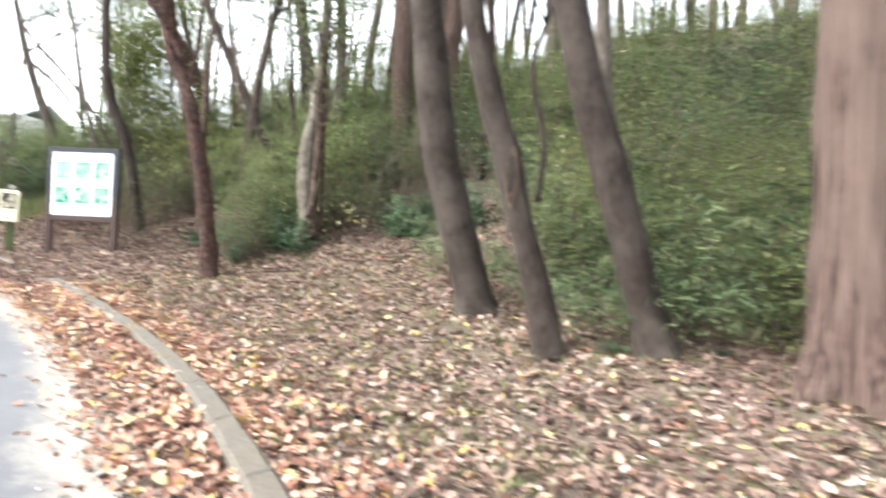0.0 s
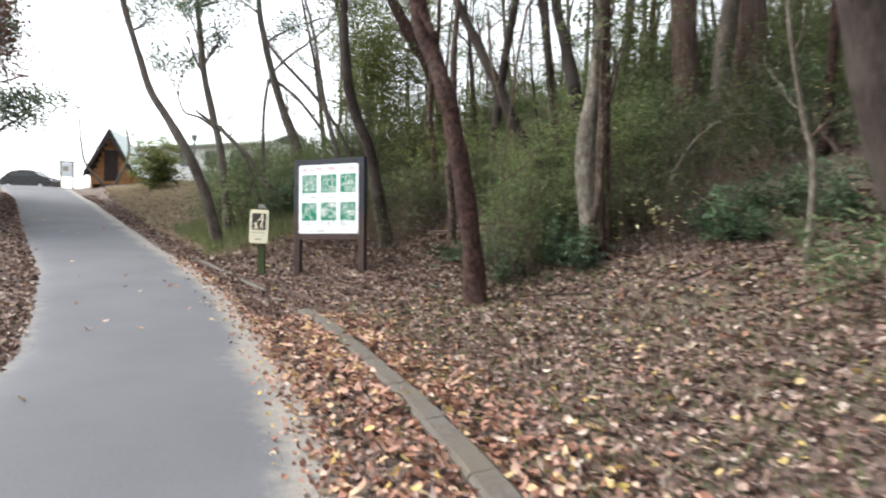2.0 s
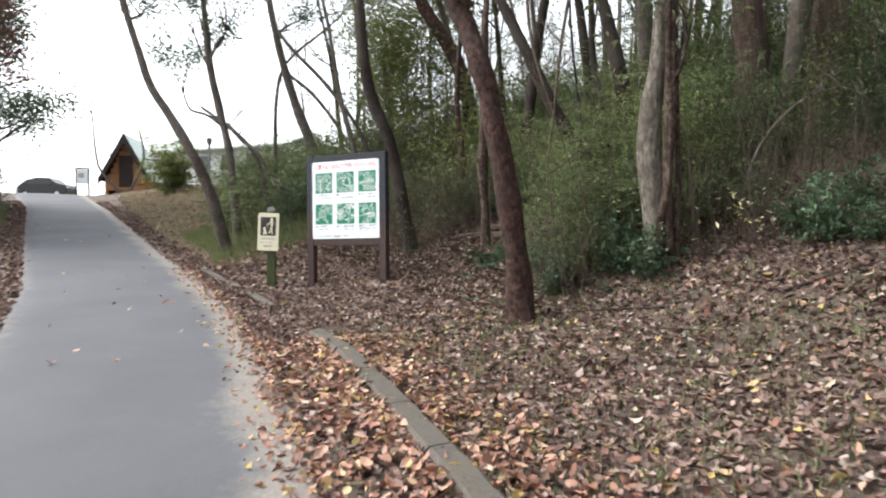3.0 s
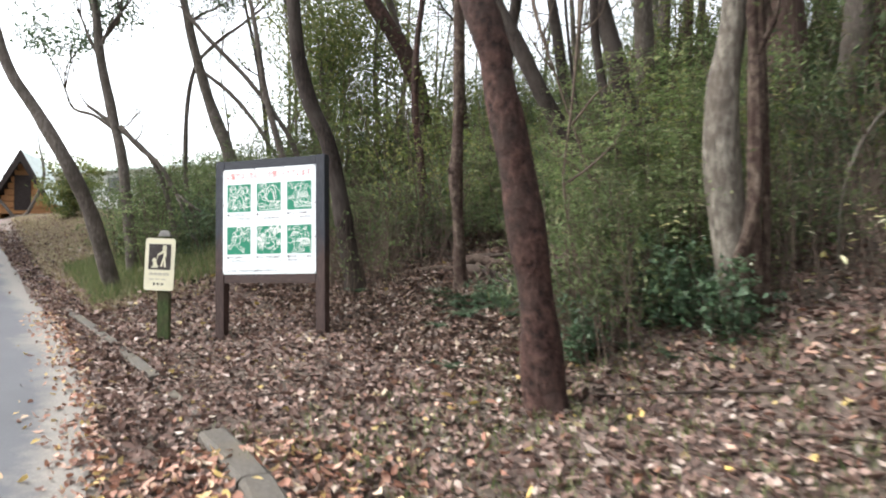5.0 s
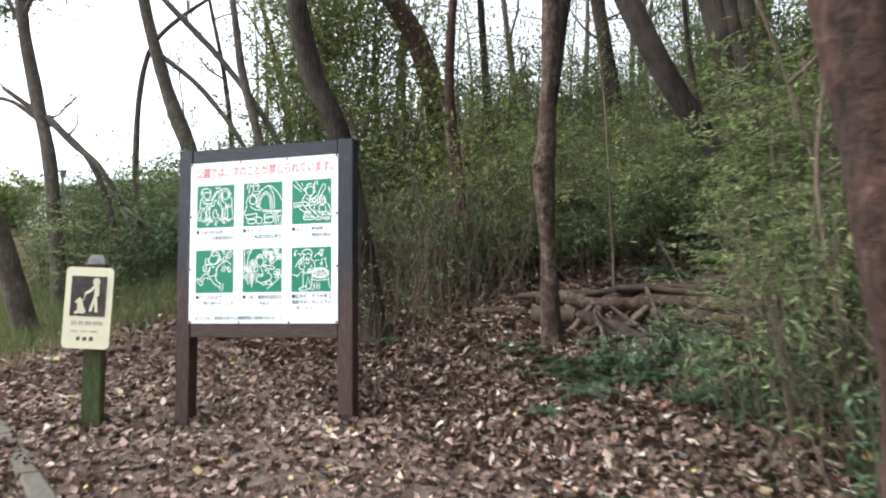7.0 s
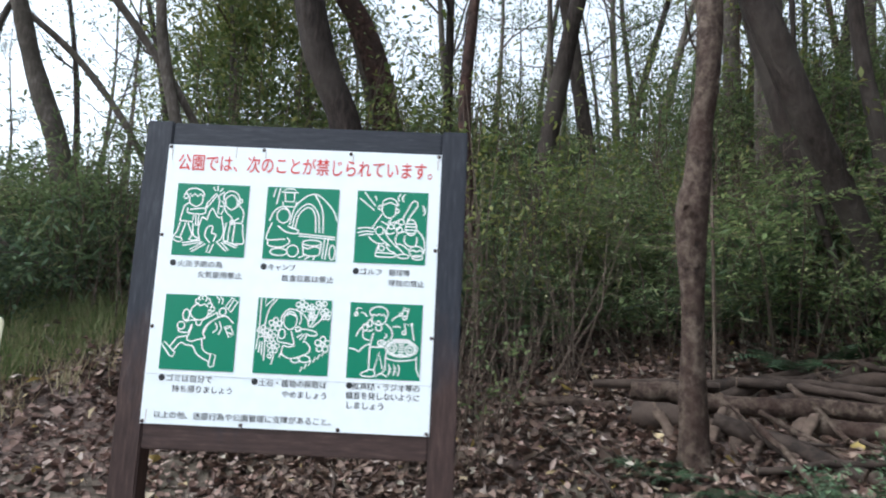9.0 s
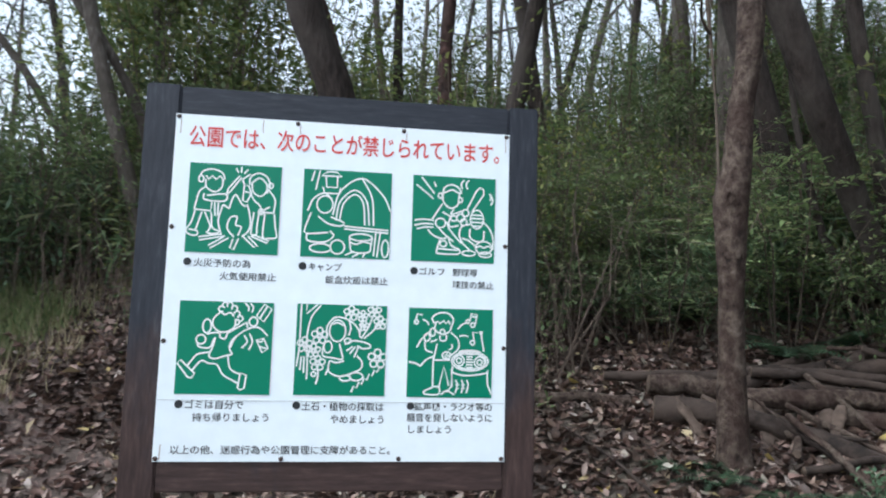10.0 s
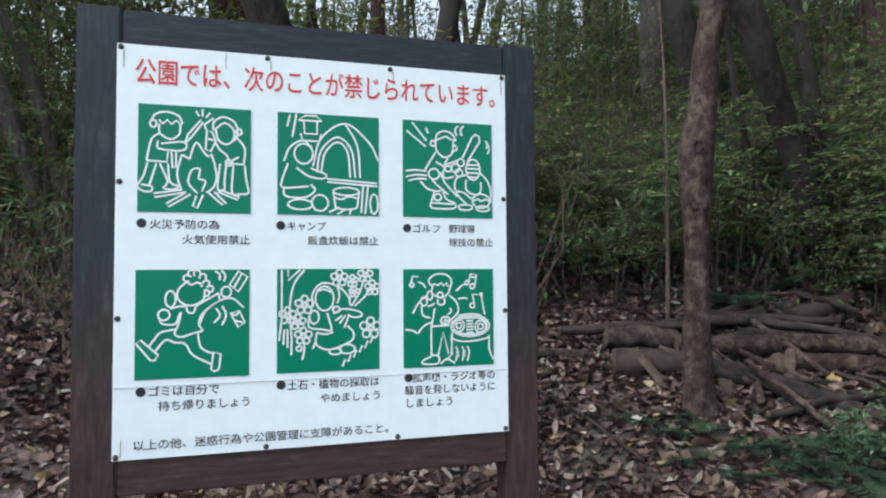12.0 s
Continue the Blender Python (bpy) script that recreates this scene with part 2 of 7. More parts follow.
def part(name, bm, mat, parent=None, label="", smooth_shade=False):
    me = bpy.data.meshes.new(name)
    bm.to_mesh(me)
    bm.free()
    me.materials.append(mat)
    if smooth_shade:
        me.polygons.foreach_set("use_smooth", [True] * len(me.polygons))
    ob = new(name, me)
    if parent is not None:
        ob.parent = parent
    if label:
        tagged(ob, label)
    return ob


def empty(name, m, label, category, group="", kind=""):
    ob = new(name)
    ob.matrix_world = m
    ob.empty_display_size = 0.1
    return tagged(ob, label, category, group, kind)


def box_bm(x0, x1, y0, y1, z0, z1, bevel=0.0, bm=None):
    bm = bm or bmesh.new()
    r = bmesh.ops.create_cube(bm, size=1)
    bmesh.ops.scale(bm, vec=(x1 - x0, y1 - y0, z1 - z0), verts=r["verts"])
    bmesh.ops.translate(bm, vec=((x0 + x1) / 2, (y0 + y1) / 2, (z0 + z1) / 2), verts=r["verts"])
    if bevel:
        edges = {e for v in r["verts"] for e in v.link_edges}
        bmesh.ops.bevel(bm, geom=list(edges), offset=bevel, segments=2, affect="EDGES")
    return bm


def spline(points, step):
    """Points (x, y, z, r) carried smoothly on, about step apart."""
    p = np.array(points, float)
    p = np.vstack([2 * p[0] - p[1], p, 2 * p[-1] - p[-2]])
    out = []
    for i in range(1, len(p) - 2):
        n = max(1 if step > 0.3 else 2, int(np.linalg.norm(p[i + 1, :3] - p[i, :3]) / step))
        for k in range(n):
            t = k / n
            out.append(0.5 * (2 * p[i] + (p[i + 1] - p[i - 1]) * t + (2 * p[i - 1] - 5 * p[i] + 4 * p[i + 1] - p[i + 2]) * t * t + (3 * p[i] - p[i - 1] - 3 * p[i + 1] + p[i + 2]) * t ** 3))
    out.append(p[-2])
    return np.array(out)


def tube(points, sides=12, step=0.12, lump=0.08, freq=3.0, seed=0.0, flare=0.0, flutes=0):
    """Vertices and faces of a knobbly limb along the points (x, y, z, r)."""
    c = spline(points, step)
    verts, faces = [], []
    ref = Vector((1, 0.13, 0))
    n = len(c)
    for i in range(n):
        a, b = c[max(i - 1, 0), :3], c[min(i + 1, n - 1), :3]
        t = Vector(b - a).normalized()
        u = (ref - t * ref.dot(t)).normalized()
        v = t.cross(u)
        h = c[i, 2] - c[0, 2]
        for k in range(sides):
            w = 2 * math.pi * k / sides
            q = Vector(c[i, :3]) + (u * math.cos(w) + v * math.sin(w)) * c[i, 3]
            f = 1 + lump * noise.noise(Vector((q.x * freq + seed, q.y * freq, q.z * freq * 0.5))) * 2
            if flare:
                root = max(0.0, 1 - h / flare)
                f += root * root * (0.35 + 0.3 * math.sin(5 * w + seed))
            if flutes:
                f += 0.075 * (abs(math.sin(flutes * w * 0.5 + 0.6 * math.sin(h * 0.9 + w))) - 0.5) * (0.7 + 1.6 * max(0, 1 - h / 1.6)) + 0.012 * math.sin(29 * w + 3 * math.sin(h * 0.7))
            verts.append(Vector(c[i, :3]) + (u * math.cos(w) + v * math.sin(w)) * c[i, 3] * f)
    for i in range(n - 1):
        for k in range(sides):
            k2 = (k + 1) % sides
            faces.append((i * sides + k, i * sides + k2, (i + 1) * sides + k2, (i + 1) * sides + k))
    faces.append(tuple(range(sides - 1, -1, -1)))
    faces.append(tuple((n - 1) * sides + k for k in range(sides)))
    return verts, faces


def join(pieces):
    verts, faces = [], []
    for v, f in pieces:
        o = len(verts)
        verts += v
        faces += [tuple(i + o for i in g) for g in f]
    return verts, faces


def leaves(rng, centres, length, width, droop=0.3, flatness=0.6, curl=0.15, heading=None):
    """Folded leaf blades at the centres, two triangles each. Returns arrays of vertices and quads."""
    n = len(centres)
    yaw = rng.uniform(0, 2 * np.pi, n) if heading is None else heading
    tilt = rng.normal(-droop, flatness, n)
    rollv = rng.normal(0, flatness, n)
    ln = length * rng.uniform(0.6, 1.35, n)
    wd = width * rng.uniform(0.7, 1.3, n)
    f = np.stack([np.cos(yaw) * np.cos(tilt), np.sin(yaw) * np.cos(tilt), np.sin(tilt)], 1)
    side = np.stack([-np.sin(yaw), np.cos(yaw), np.zeros(n)], 1)
    up = np.cross(f, side)
    side = side * np.cos(rollv)[:, None] + up * np.sin(rollv)[:, None]
    up = np.cross(f, side)
    cu = (curl * ln * rng.uniform(-0.6, 1.4, n))[:, None]
    ln, wd = ln[:, None], wd[:, None]
    a = centres - f * ln * 0.5
    t = centres + f * ln * 0.5 - up * cu * 0.6
    l = centres - f * ln * 0.04 + side * wd * 0.5 + up * cu * 0.8
    r = centres - f * ln * 0.04 - side * wd * 0.5 + up * cu * 0.8
    verts = np.stack([a, l, t, r], 1).reshape(-1, 3)
    k = np.arange(n)[:, None] * 4
    return verts, np.concatenate([k + [0, 2, 1], k + [0, 3, 2]], 0)


def dry_leaves(rng, centres, length, width, flatness=0.45, curl=0.35):
    """Curled ovate dead leaves, eight triangles each."""
    n = len(centres)
    yaw, tilt, rollv = rng.uniform(0, 2 * np.pi, n), rng.normal(0, flatness, n), rng.normal(0, flatness, n)
    ln = (length * rng.uniform(0.5, 1.35, n))[:, None]
    wd = (width * rng.uniform(0.6, 1.4, n))[:, None]
    f = np.stack([np.cos(yaw) * np.cos(tilt), np.sin(yaw) * np.cos(tilt), np.sin(tilt)], 1)
    side = np.stack([-np.sin(yaw), np.cos(yaw), np.zeros(n)], 1)
    up = np.cross(f, side)
    side = side * np.cos(rollv)[:, None] + up * np.sin(rollv)[:, None]
    up = np.cross(f, side)
    cu = curl * ln * rng.uniform(-0.5, 1.3, n)[:, None]
    fold = wd * rng.uniform(-0.1, 0.5, n)[:, None]
    p = lambda a, b, c: centres + f * ln * a + side * wd * b + up * (cu * (a * a * 3) + fold * abs(b) * 1.6 + c * ln)
    j = lambda: rng.uniform(-0.09, 0.09, n)[:, None]
    rows = [p(-0.5, 0, 0), p(-0.22 + j(), 0.42 + j(), 0), p(-0.18, 0, 0), p(-0.22 + j(), -0.42 + j(), 0), p(0.15 + j(), 0.44 + j(), 0), p(0.17, 0, 0), p(0.15 + j(), -0.44 + j(), 0), p(0.5, 0, 0)]
    verts = np.stack(rows, 1).reshape(-1, 3)
    k = np.arange(n)[:, None] * 8
    tris = ((0, 2, 1), (0, 3, 2), (1, 2, 5), (1, 5, 4), (2, 3, 6), (2, 6, 5), (4, 5, 7), (5, 6, 7))
    return verts, np.concatenate([k + list(q) for q in tris], 0)


def fast_mesh(name, verts, faces, mats, face_mats=None, smooth_shade=False):
    me = bpy.data.meshes.new(name)
    verts, faces = np.asarray(verts, np.float32), np.asarray(faces, np.int32)
    w = faces.shape[1]
    me.vertices.add(len(verts))
    me.vertices.foreach_set("co", verts.ravel())
    me.loops.add(faces.size)
    me.loops.foreach_set("vertex_index", faces.ravel())
    me.polygons.add(len(faces))
    me.polygons.foreach_set("loop_start", np.arange(len(faces)) * w)
    for m in (mats if isinstance(mats, (list, tuple)) else [mats]):
        me.materials.append(m)
    if face_mats is not None:
        me.polygons.foreach_set("material_index", np.asarray(face_mats, np.int32))
    if smooth_shade:
        me.polygons.foreach_set("use_smooth", np.ones(len(faces), bool))
    me.update(calc_edges=True)
    return me


# ---- ground, road, kerb ----
def stretch(lo, a, b, hi, fine, grow=1.22):
    v = list(np.arange(a, b + fine / 2, fine))
    st, q = fine, v[-1]
    while q < hi:
        st *= grow
        q += st
        v.append(q)
    st, q, low = fine, a, []
    while q > lo:
        st *= grow
        q -= st
        low.append(q)
    return np.array(low[::-1] + v)


def build_ground():
    ss, ds = stretch(-700, -4, 17, 700, 0.13, 1.13), stretch(-700, -0.6, 7.5, 700, 0.13, 1.13)
    S, D = np.meshgrid(ss, ds, indexing="ij")
    X, Y = UX * S + NX * D, UY * S + NY * D
    Z = ground_z(X, Y)
    under = (D < road_right(S) - 0.02) & (D > road_left(S) + 0.02) & (S > -11) & (S < 79)
    Z = np.where(under, Z - 0.05, Z)
    a, b = S.shape
    k = np.arange(a * b).reshape(a, b)
    faces = np.stack([k[:-1, :-1], k[:-1, 1:], k[1:, 1:], k[1:, :-1]], -1).reshape(-1, 4)
    me = fast_mesh("ground", np.stack([X, Y, Z], -1).reshape(-1, 3), faces, M_SOIL, smooth_shade=True)
    tagged(new("ground", me), "brown woodland soil strewn with leaf litter", "ground", kind="structure")


def build_road():
    ss = np.concatenate([np.arange(-11, 22, 0.12), np.arange(22, 78, 0.6)])
    verts, faces, dust = [], [], []
    cols = 25
    for s in ss:
        l, r = float(road_left(s)), float(road_right(s))
        r += 0.05 * noise.noise(Vector((s * 1.6, 0, 0))) + 0.03 * noise.noise(Vector((s * 6, 3, 0)))
        l += 0.05 * noise.noise(Vector((s * 1.6, 9, 0)))
        row = [l - 0.06] + [l + (r - l) * (k / (cols - 1)) ** 0.7 for k in range(cols)] + [r + 0.08]
        wide = 0.55 + 0.3 * noise.noise(Vector((s * 0.8, 5, 0)))
        for i, d in enumerate(row):
            x, y = xy(s, d)
            crown = 0.02 * (1 - ((d - l) / max(r - l, 0.1) * 2 - 1) ** 2)
            z = float(road_z(s)) + 0.012 + crown
            if i in (0, len(row) - 1):
                z -= 0.05
            verts.append((x, y, z))
            dust.append(min(1.0, max(0.0, 1 - (r - d) / wide)) ** 1.3 + 0.3 * max(0.0, 1 - (d - l) / 0.2))
    n = len(row)
    for i in range(len(ss) - 1):
        for k in range(n - 1):
            faces.append((i * n + k, i * n + k + 1, (i + 1) * n + k + 1, (i + 1) * n + k))
    m, nt, b = material("asphalt_with_sandy_margin", 0.78, 0.25)
    v = coords(nt, (1, 1, 1), True)
    grit = noise_tex(nt, v, 140, 8, 0.65)
    tar = ramp(nt, grit, [(0.2, (0.062, 0.065, 0.073)), (0.5, (0.088, 0.091, 0.1)), (0.8, (0.132, 0.135, 0.145))])
    worn = ramp(nt, noise_tex(nt, v, 0.45, 5, 0.6), [(0.35, (0.86, 0.86, 0.87)), (0.65, (1.12, 1.12, 1.12))])
    tar = mix(nt, 1.0, tar, worn, "MULTIPLY")
    sand = ramp(nt, noise_tex(nt, v, 55, 8, 0.65), [(0.25, (0.12, 0.107, 0.094)), (0.5, (0.2, 0.184, 0.165)), (0.8, (0.3, 0.28, 0.255))])
    at = nt.nodes.new("ShaderNodeAttribute")
    at.attribute_name = "dust"
    add = nt.nodes.new("ShaderNodeMath")
    add.operation = "MULTIPLY_ADD"
    nt.links.new(noise_tex(nt, v, 7, 6, 0.7), add.inputs[0])
    add.inputs[1].default_value = 0.8
    nt.links.new(at.outputs["Fac"], add.inputs[2])
    nt.links.new(mix(nt, ramp(nt, add.outputs[0], [(0.55, (0, 0, 0)), (0.95, (1, 1, 1))]), tar, sand), b.inputs["Base Color"])
    bump(nt, b, grit, 0.35, 0.004)
    me = fast_mesh("road", verts, np.array(faces), [m], smooth_shade=True)
    me.attributes.new("dust", "FLOAT", "POINT").data.foreach_set("value", np.array(dust, np.float32))
    tagged(new("road", me), "worn grey asphalt park road with a sandy edge", "road", kind="structure")


def build_kerb():
    kerb = empty("kerb", Matrix(), "low weathered concrete kerb half buried in leaves", "kerb", kind="structure")
    rng = random.Random(3)
    s = -3.0
    while s < 44:
        ln = 0.9 if s < 20 else 2.0
        verts, faces = [], []
        rise = 0.06 if s < 7.2 else (-0.02 if s < 8.8 else 0.035)
        half = 0.1 if s < 7.2 else 0.06
        prof = [(-half, -0.15), (-half, rise * 0.55), (-half * 0.75, rise * 0.93), (half * 0.6, rise), (half, rise * 0.5), (half, -0.15)]
        steps = 7
        side = rng.uniform(-0.008, 0.008)
        for i in range(steps + 1):
            q = s + 0.006 + (ln - 0.012) * i / steps
            for j, (o, h) in enumerate(prof):
                d = float(kerb_d(q)) + o + side + 0.012 * noise.noise(Vector((q * 4, j * 0.7, 1)))
                x, y = xy(q, d)
                verts.append((x, y, float(road_z(q)) + 0.015 + h + (0.012 * noise.noise(Vector((q * 5, j, 4))) if h > -0.1 else 0)))
        m = len(prof)
        for i in range(steps):
            for j in range(m - 1):
                faces.append((i * m + j, (i + 1) * m + j, (i + 1) * m + j + 1, i * m + j + 1))
        faces += [tuple(range(m)), tuple(range(steps * m + m - 1, steps * m - 1, -1))]
        mesh_object("kerb_stone", verts, faces, M_KERB, kerb)
        s += ln


build_ground()
build_road()
build_kerb()


# ---- trees ----
def grow(points, top, rng, bend=0.25):
    """Carry a trunk on above its last point to the height top, thinning."""
    p = [tuple(q) for q in points]
    (x0, y0, z0, r0), (x1, y1, z1, r1) = p[-2], p[-1]
    lx, ly = (x1 - x0) / (z1 - z0), (y1 - y0) / (z1 - z0)
    base_z, first = z1, r1
    while p[-1][2] < top:
        x, y, z, r = p[-1]
        lx, ly = lx * 0.8 + rng.uniform(-bend, bend) * 0.5, ly * 0.8 + rng.uniform(-bend, bend) * 0.5
        p.append((x + lx * 0.9, y + ly * 0.9, z + 0.9, max(0.02, first * (1 - 0.8 * (z + 0.9 - base_z) / max(top - base_z, 0.9)))))
    return p


def limb_pieces(rng, start, heading, length, r, depth=2, sides=6, tips=None):
    """A crooked limb with twigs: a list of tubes. The twigs' ends go into tips."""
    h = Vector(heading).normalized()
    p, q, n = [(*start, r)], Vector(start), 5
    for k in range(1, n + 1):
        h = (h + Vector((rng.uniform(-0.35, 0.35), rng.uniform(-0.35, 0.35), rng.uniform(-0.15, 0.3)))).normalized()
        q = q + h * length / n
        p.append((*q, r * (1 - 0.8 * k / n)))
    out = [tube(p, sides, max(0.31, length / 4.5) if sides < 6 else length / 9, 0.06, 4, rng.random() * 9)]
    if tips is not None:
        tips.append(Vector(p[-1][:3]))
        tips.append(Vector(p[-2][:3]))
    if depth:
        for _ in range(rng.randint(2, 4)):
            k = rng.randint(1, n - 1)
            d = (h + Vector((rng.uniform(-1, 1), rng.uniform(-1, 1), rng.uniform(-0.4, 0.7)))).normalized()
            out += limb_pieces(rng, p[k][:3], d, length * rng.uniform(0.35, 0.65), max(0.005, p[k][3] * 0.6), depth - 1, 4 if sides > 6 else 3, tips)
    return out


def crown_mesh(rng, tips, per_tip, spread, length, width, mat):
    nr = np.random.default_rng(rng.randint(0, 99999))
    c = np.array([tuple(t) for t in tips])
    c = np.repeat(c, per_tip, 0)
    c = c + nr.normal(0, spread, c.shape) * [1, 1, 0.7]
    v, f = leaves(nr, c, length, width, 0.3, 0.7)
    return fast_mesh("crown", v, f, mat)


def tree(name, label, points, bark, top, seed, limbs=6, limb_from=3.2, limb_len=2.2, crown=None, flare=0.35, sides=18, lump=0.07, flutes=0, group="trees by the road", extra=(), category="tree", extra_bark=None):
    """A tree with its trunk through the points, bare limbs higher up, and a crown of leaves if one is given."""
    rng = random.Random(seed)
    x, y, z, r = points[0]
    ob = empty(name, Matrix.Translation((x, y, gz(x, y))), label, category, group)
    inv = Vector((x, y, gz(x, y)))
    full = [(x, y, gz(x, y) - 0.15, r)] + [tuple(q) for q in points[1:]]
    full = grow(full, top, rng)
    loc = [(a - inv.x, b - inv.y, c - inv.z, e) for a, b, c, e in full]
    v, f = tube(loc, sides, 0.07 if r > 0.05 else 0.15, lump, 3.5, seed * 1.7, flare, flutes)
    mesh_object("trunk", v, f, bark, ob, smooth_shade=True)
    line = spline(loc, 0.25)
    high = [q for q in line if q[2] > limb_from]
    tips = []
    for k in range(limbs if high else 0):
        q = high[int((k + rng.random()) / limbs * len(high)) % len(high)]
        a = rng.uniform(0, 2 * math.pi)
        pcs = limb_pieces(rng, q[:3], (math.cos(a), math.sin(a), rng.uniform(0.4, 1.1)), limb_len * rng.uniform(0.6, 1.3), max(0.012, q[3] * 0.45), 2, 7, tips)
        v, f = join(pcs)
        mesh_object("limb", v, f, bark if k % 2 else M_TWIG, ob, smooth_shade=True)
    for pts in extra:
        pl = [(a - inv.x, b - inv.y, c - inv.z, e) for a, b, c, e in pts]
        pcs = [tube(pl, 8, 0.1, 0.08, 4, seed)]
        e = pl[-1]
        for _ in range(3):
            pcs += limb_pieces(rng, e[:3], (pl[-1][0] - pl[-2][0] + rng.uniform(-0.3, 0.3), pl[-1][1] - pl[-2][1] + rng.uniform(-0.3, 0.3), pl[-1][2] - pl[-2][2] + 0.2), 1.3, e[3] * 0.8, 1, 5, tips)
        v, f = join(pcs)
        mesh_object("climbing_stem" if extra_bark else "limb", v, f, extra_bark or bark, ob, smooth_shade=True)
    if crown and tips:
        per, spread, ln, wd, mat = crown
        me = crown_mesh(rng, tips, per, spread, ln, wd, mat)
        c = new("crown", me)
        c.parent = ob
    return ob


def wound(ob, at, size, face, seed, rim_mat=None, heart_mat=None):
    """A torn, pale-rimmed scar in the bark, set on the trunk at a height and facing a way."""
    x, y, z = at
    fx, fy = face
    rng = random.Random(seed)
    bm = bmesh.new()
    rings = []
    for k, (rad, out) in enumerate(((1.0, -0.02), (0.92, 0.012), (0.8, 0.012), (0.66, -0.012))):
        ring = []
        for i in range(18):
            w = 2 * math.pi * i / 18
            a, b = math.cos(w) * size[0] * rad, math.sin(w) * size[1] * rad
            a *= (1 + 0.5 * math.sin(w)) if math.sin(w) < 0 else 1
            wob = 1 + 0.12 * noise.noise(Vector((i * 0.9, k * 0.4, seed)))
            ring.append(bm.verts.new((x - fy * a * wob + fx * out, y + fx * a * wob + fy * out, z + b * wob)))
        rings.append(ring)
    for r0, r1 in zip(rings, rings[1:]):
        for i in range(18):
            bm.faces.new((r0[i], r0[(i + 1) % 18], r1[(i + 1) % 18], r1[i]))
    rim = part("scar_rim", bm, rim_mat or M_CUT, ob, "pale torn rim of bark", True)
    bm = bmesh.new()
    bm.faces.new([bm.verts.new(v.co) for v in bmesh_ring(x, y, z, size, face, 0.7, -0.006)])
    part("scar_heart", bm, heart_mat or M_BARK_RED, ob, "flat scar heart, bare reddish wood save for the shade-dark knot hole")
    return rim


class RingPoint:
    def __init__(self, co):
        self.co = co


def bmesh_ring(x, y, z, size, face, rad, out):
    fx, fy = face
    res = []
    for i in range(18):
        w = 2 * math.pi * i / 18
        a, b = math.cos(w) * size[0] * rad, math.sin(w) * size[1] * rad
        a *= (1 + 0.5 * math.sin(w)) if math.sin(w) < 0 else 1
        res.append(RingPoint((x - fy * a + fx * out, y + fx * a + fy * out, z + b)))
    return res


# Crown leaves here, mostly out of view, are thickened to shade the slope.
tree("leaning_tree", "leaning brown-barked tree with a bare straight trunk", [(2.10, 4.75, 0.91, 0.240), (1.98, 4.75, 1.22, 0.200), (1.81, 4.75, 1.82, 0.195), (1.64, 4.75, 2.42, 0.190), (1.52, 4.75, 3.02, 0.185), (1.45, 4.75, 3.63, 0.180), (1.37, 4.75, 4.23, 0.175)], M_BARK_DARK, 10, 11, 8, 5.2, 2.4, (22, 0.4, 0.12, 0.045, M_LEAF_MID))
tree_c = tree("scarred_tree", "crooked brown tree with a torn pale-rimmed scar", [(2.68, 3.33, 0.71, 0.150), (2.51, 3.33, 1.31, 0.118), (2.36, 3.33, 1.79, 0.110), (2.25, 3.33, 2.23, 0.125), (2.17, 3.33, 2.51, 0.120), (2.08, 3.33, 2.75, 0.110), (1.95, 3.33, 3.24, 0.105), (1.84, 3.33, 3.72, 0.100)], M_BARK_DARK, 9, 12, 6, 3.6,
              extra=([(2.48, 3.28, 2.0, 0.03), (2.51, 3.25, 2.5, 0.026), (2.38, 3.23, 3.1, 0.022), (2.48, 3.23, 3.5, 0.02)],))
wound(tree_c, (2.25 - 2.68, -0.115, 2.19 - gz(2.68, 3.33)), (0.055, 0.27), (0.0, -1.0), 3, M_SCAR)
tree("leaning_tree", "thick dark tree leaning over bamboo grass", [(3.57, 3.19, 0.76, 0.185), (3.35, 3.19, 1.36, 0.150), (3.21, 3.19, 1.83, 0.155), (3.06, 3.19, 2.29, 0.160), (2.90, 3.19, 2.76, 0.155), (2.78, 3.19, 3.23, 0.150), (2.67, 3.19, 3.70, 0.145)], M_BARK_DARK, 10, 13, 8, 5.0, 2.4, (22, 0.4, 0.12, 0.045, M_LEAF_MID))
tree("cedar_tree", "large old cedar with stringy fluted reddish bark", [(4.80, 2.25, 0.57, 0.42), (4.74, 2.25, 1.08, 0.39), (4.68, 2.25, 1.86, 0.36), (4.64, 2.24, 2.64, 0.345), (4.60, 2.24, 3.42, 0.335)], M_BARK_CEDAR, 13, 14, 8, 6.0, 2.6, (40, 0.3, 0.12, 0.03, M_LEAF_DARK), 1.2, 96, 0.05, 9)
tree_a = tree("knotty_tree", "red-brown knotty tree with rough peeling bark", [(-2.01, 8.02, 0.93, 0.145), (-2.06, 7.98, 1.48, 0.132), (-2.11, 7.94, 2.02, 0.125), (-2.18, 7.89, 2.6, 0.123), (-2.28, 7.84, 3.05, 0.118), (-2.34, 7.81, 3.46, 0.114), (-2.67, 7.91, 4.28, 0.133), (-2.76, 7.87, 4.68, 0.12)], M_BARK_RED, 9, 15, 7, 3.8, 2.4, None, 0.3, 30, 0.17,
              extra=([(-2.5, 7.82, 4.25, 0.05), (-2.8, 7.75, 4.8, 0.042), (-3.15, 7.7, 5.3, 0.035)],))
wound(tree_a, (-2.095 + 2.01, 7.83 - 8.02, 1.9 - gz(-2.01, 8.02)), (0.055, 0.07), (-0.1, -1.0), 5, M_BARK_RED)
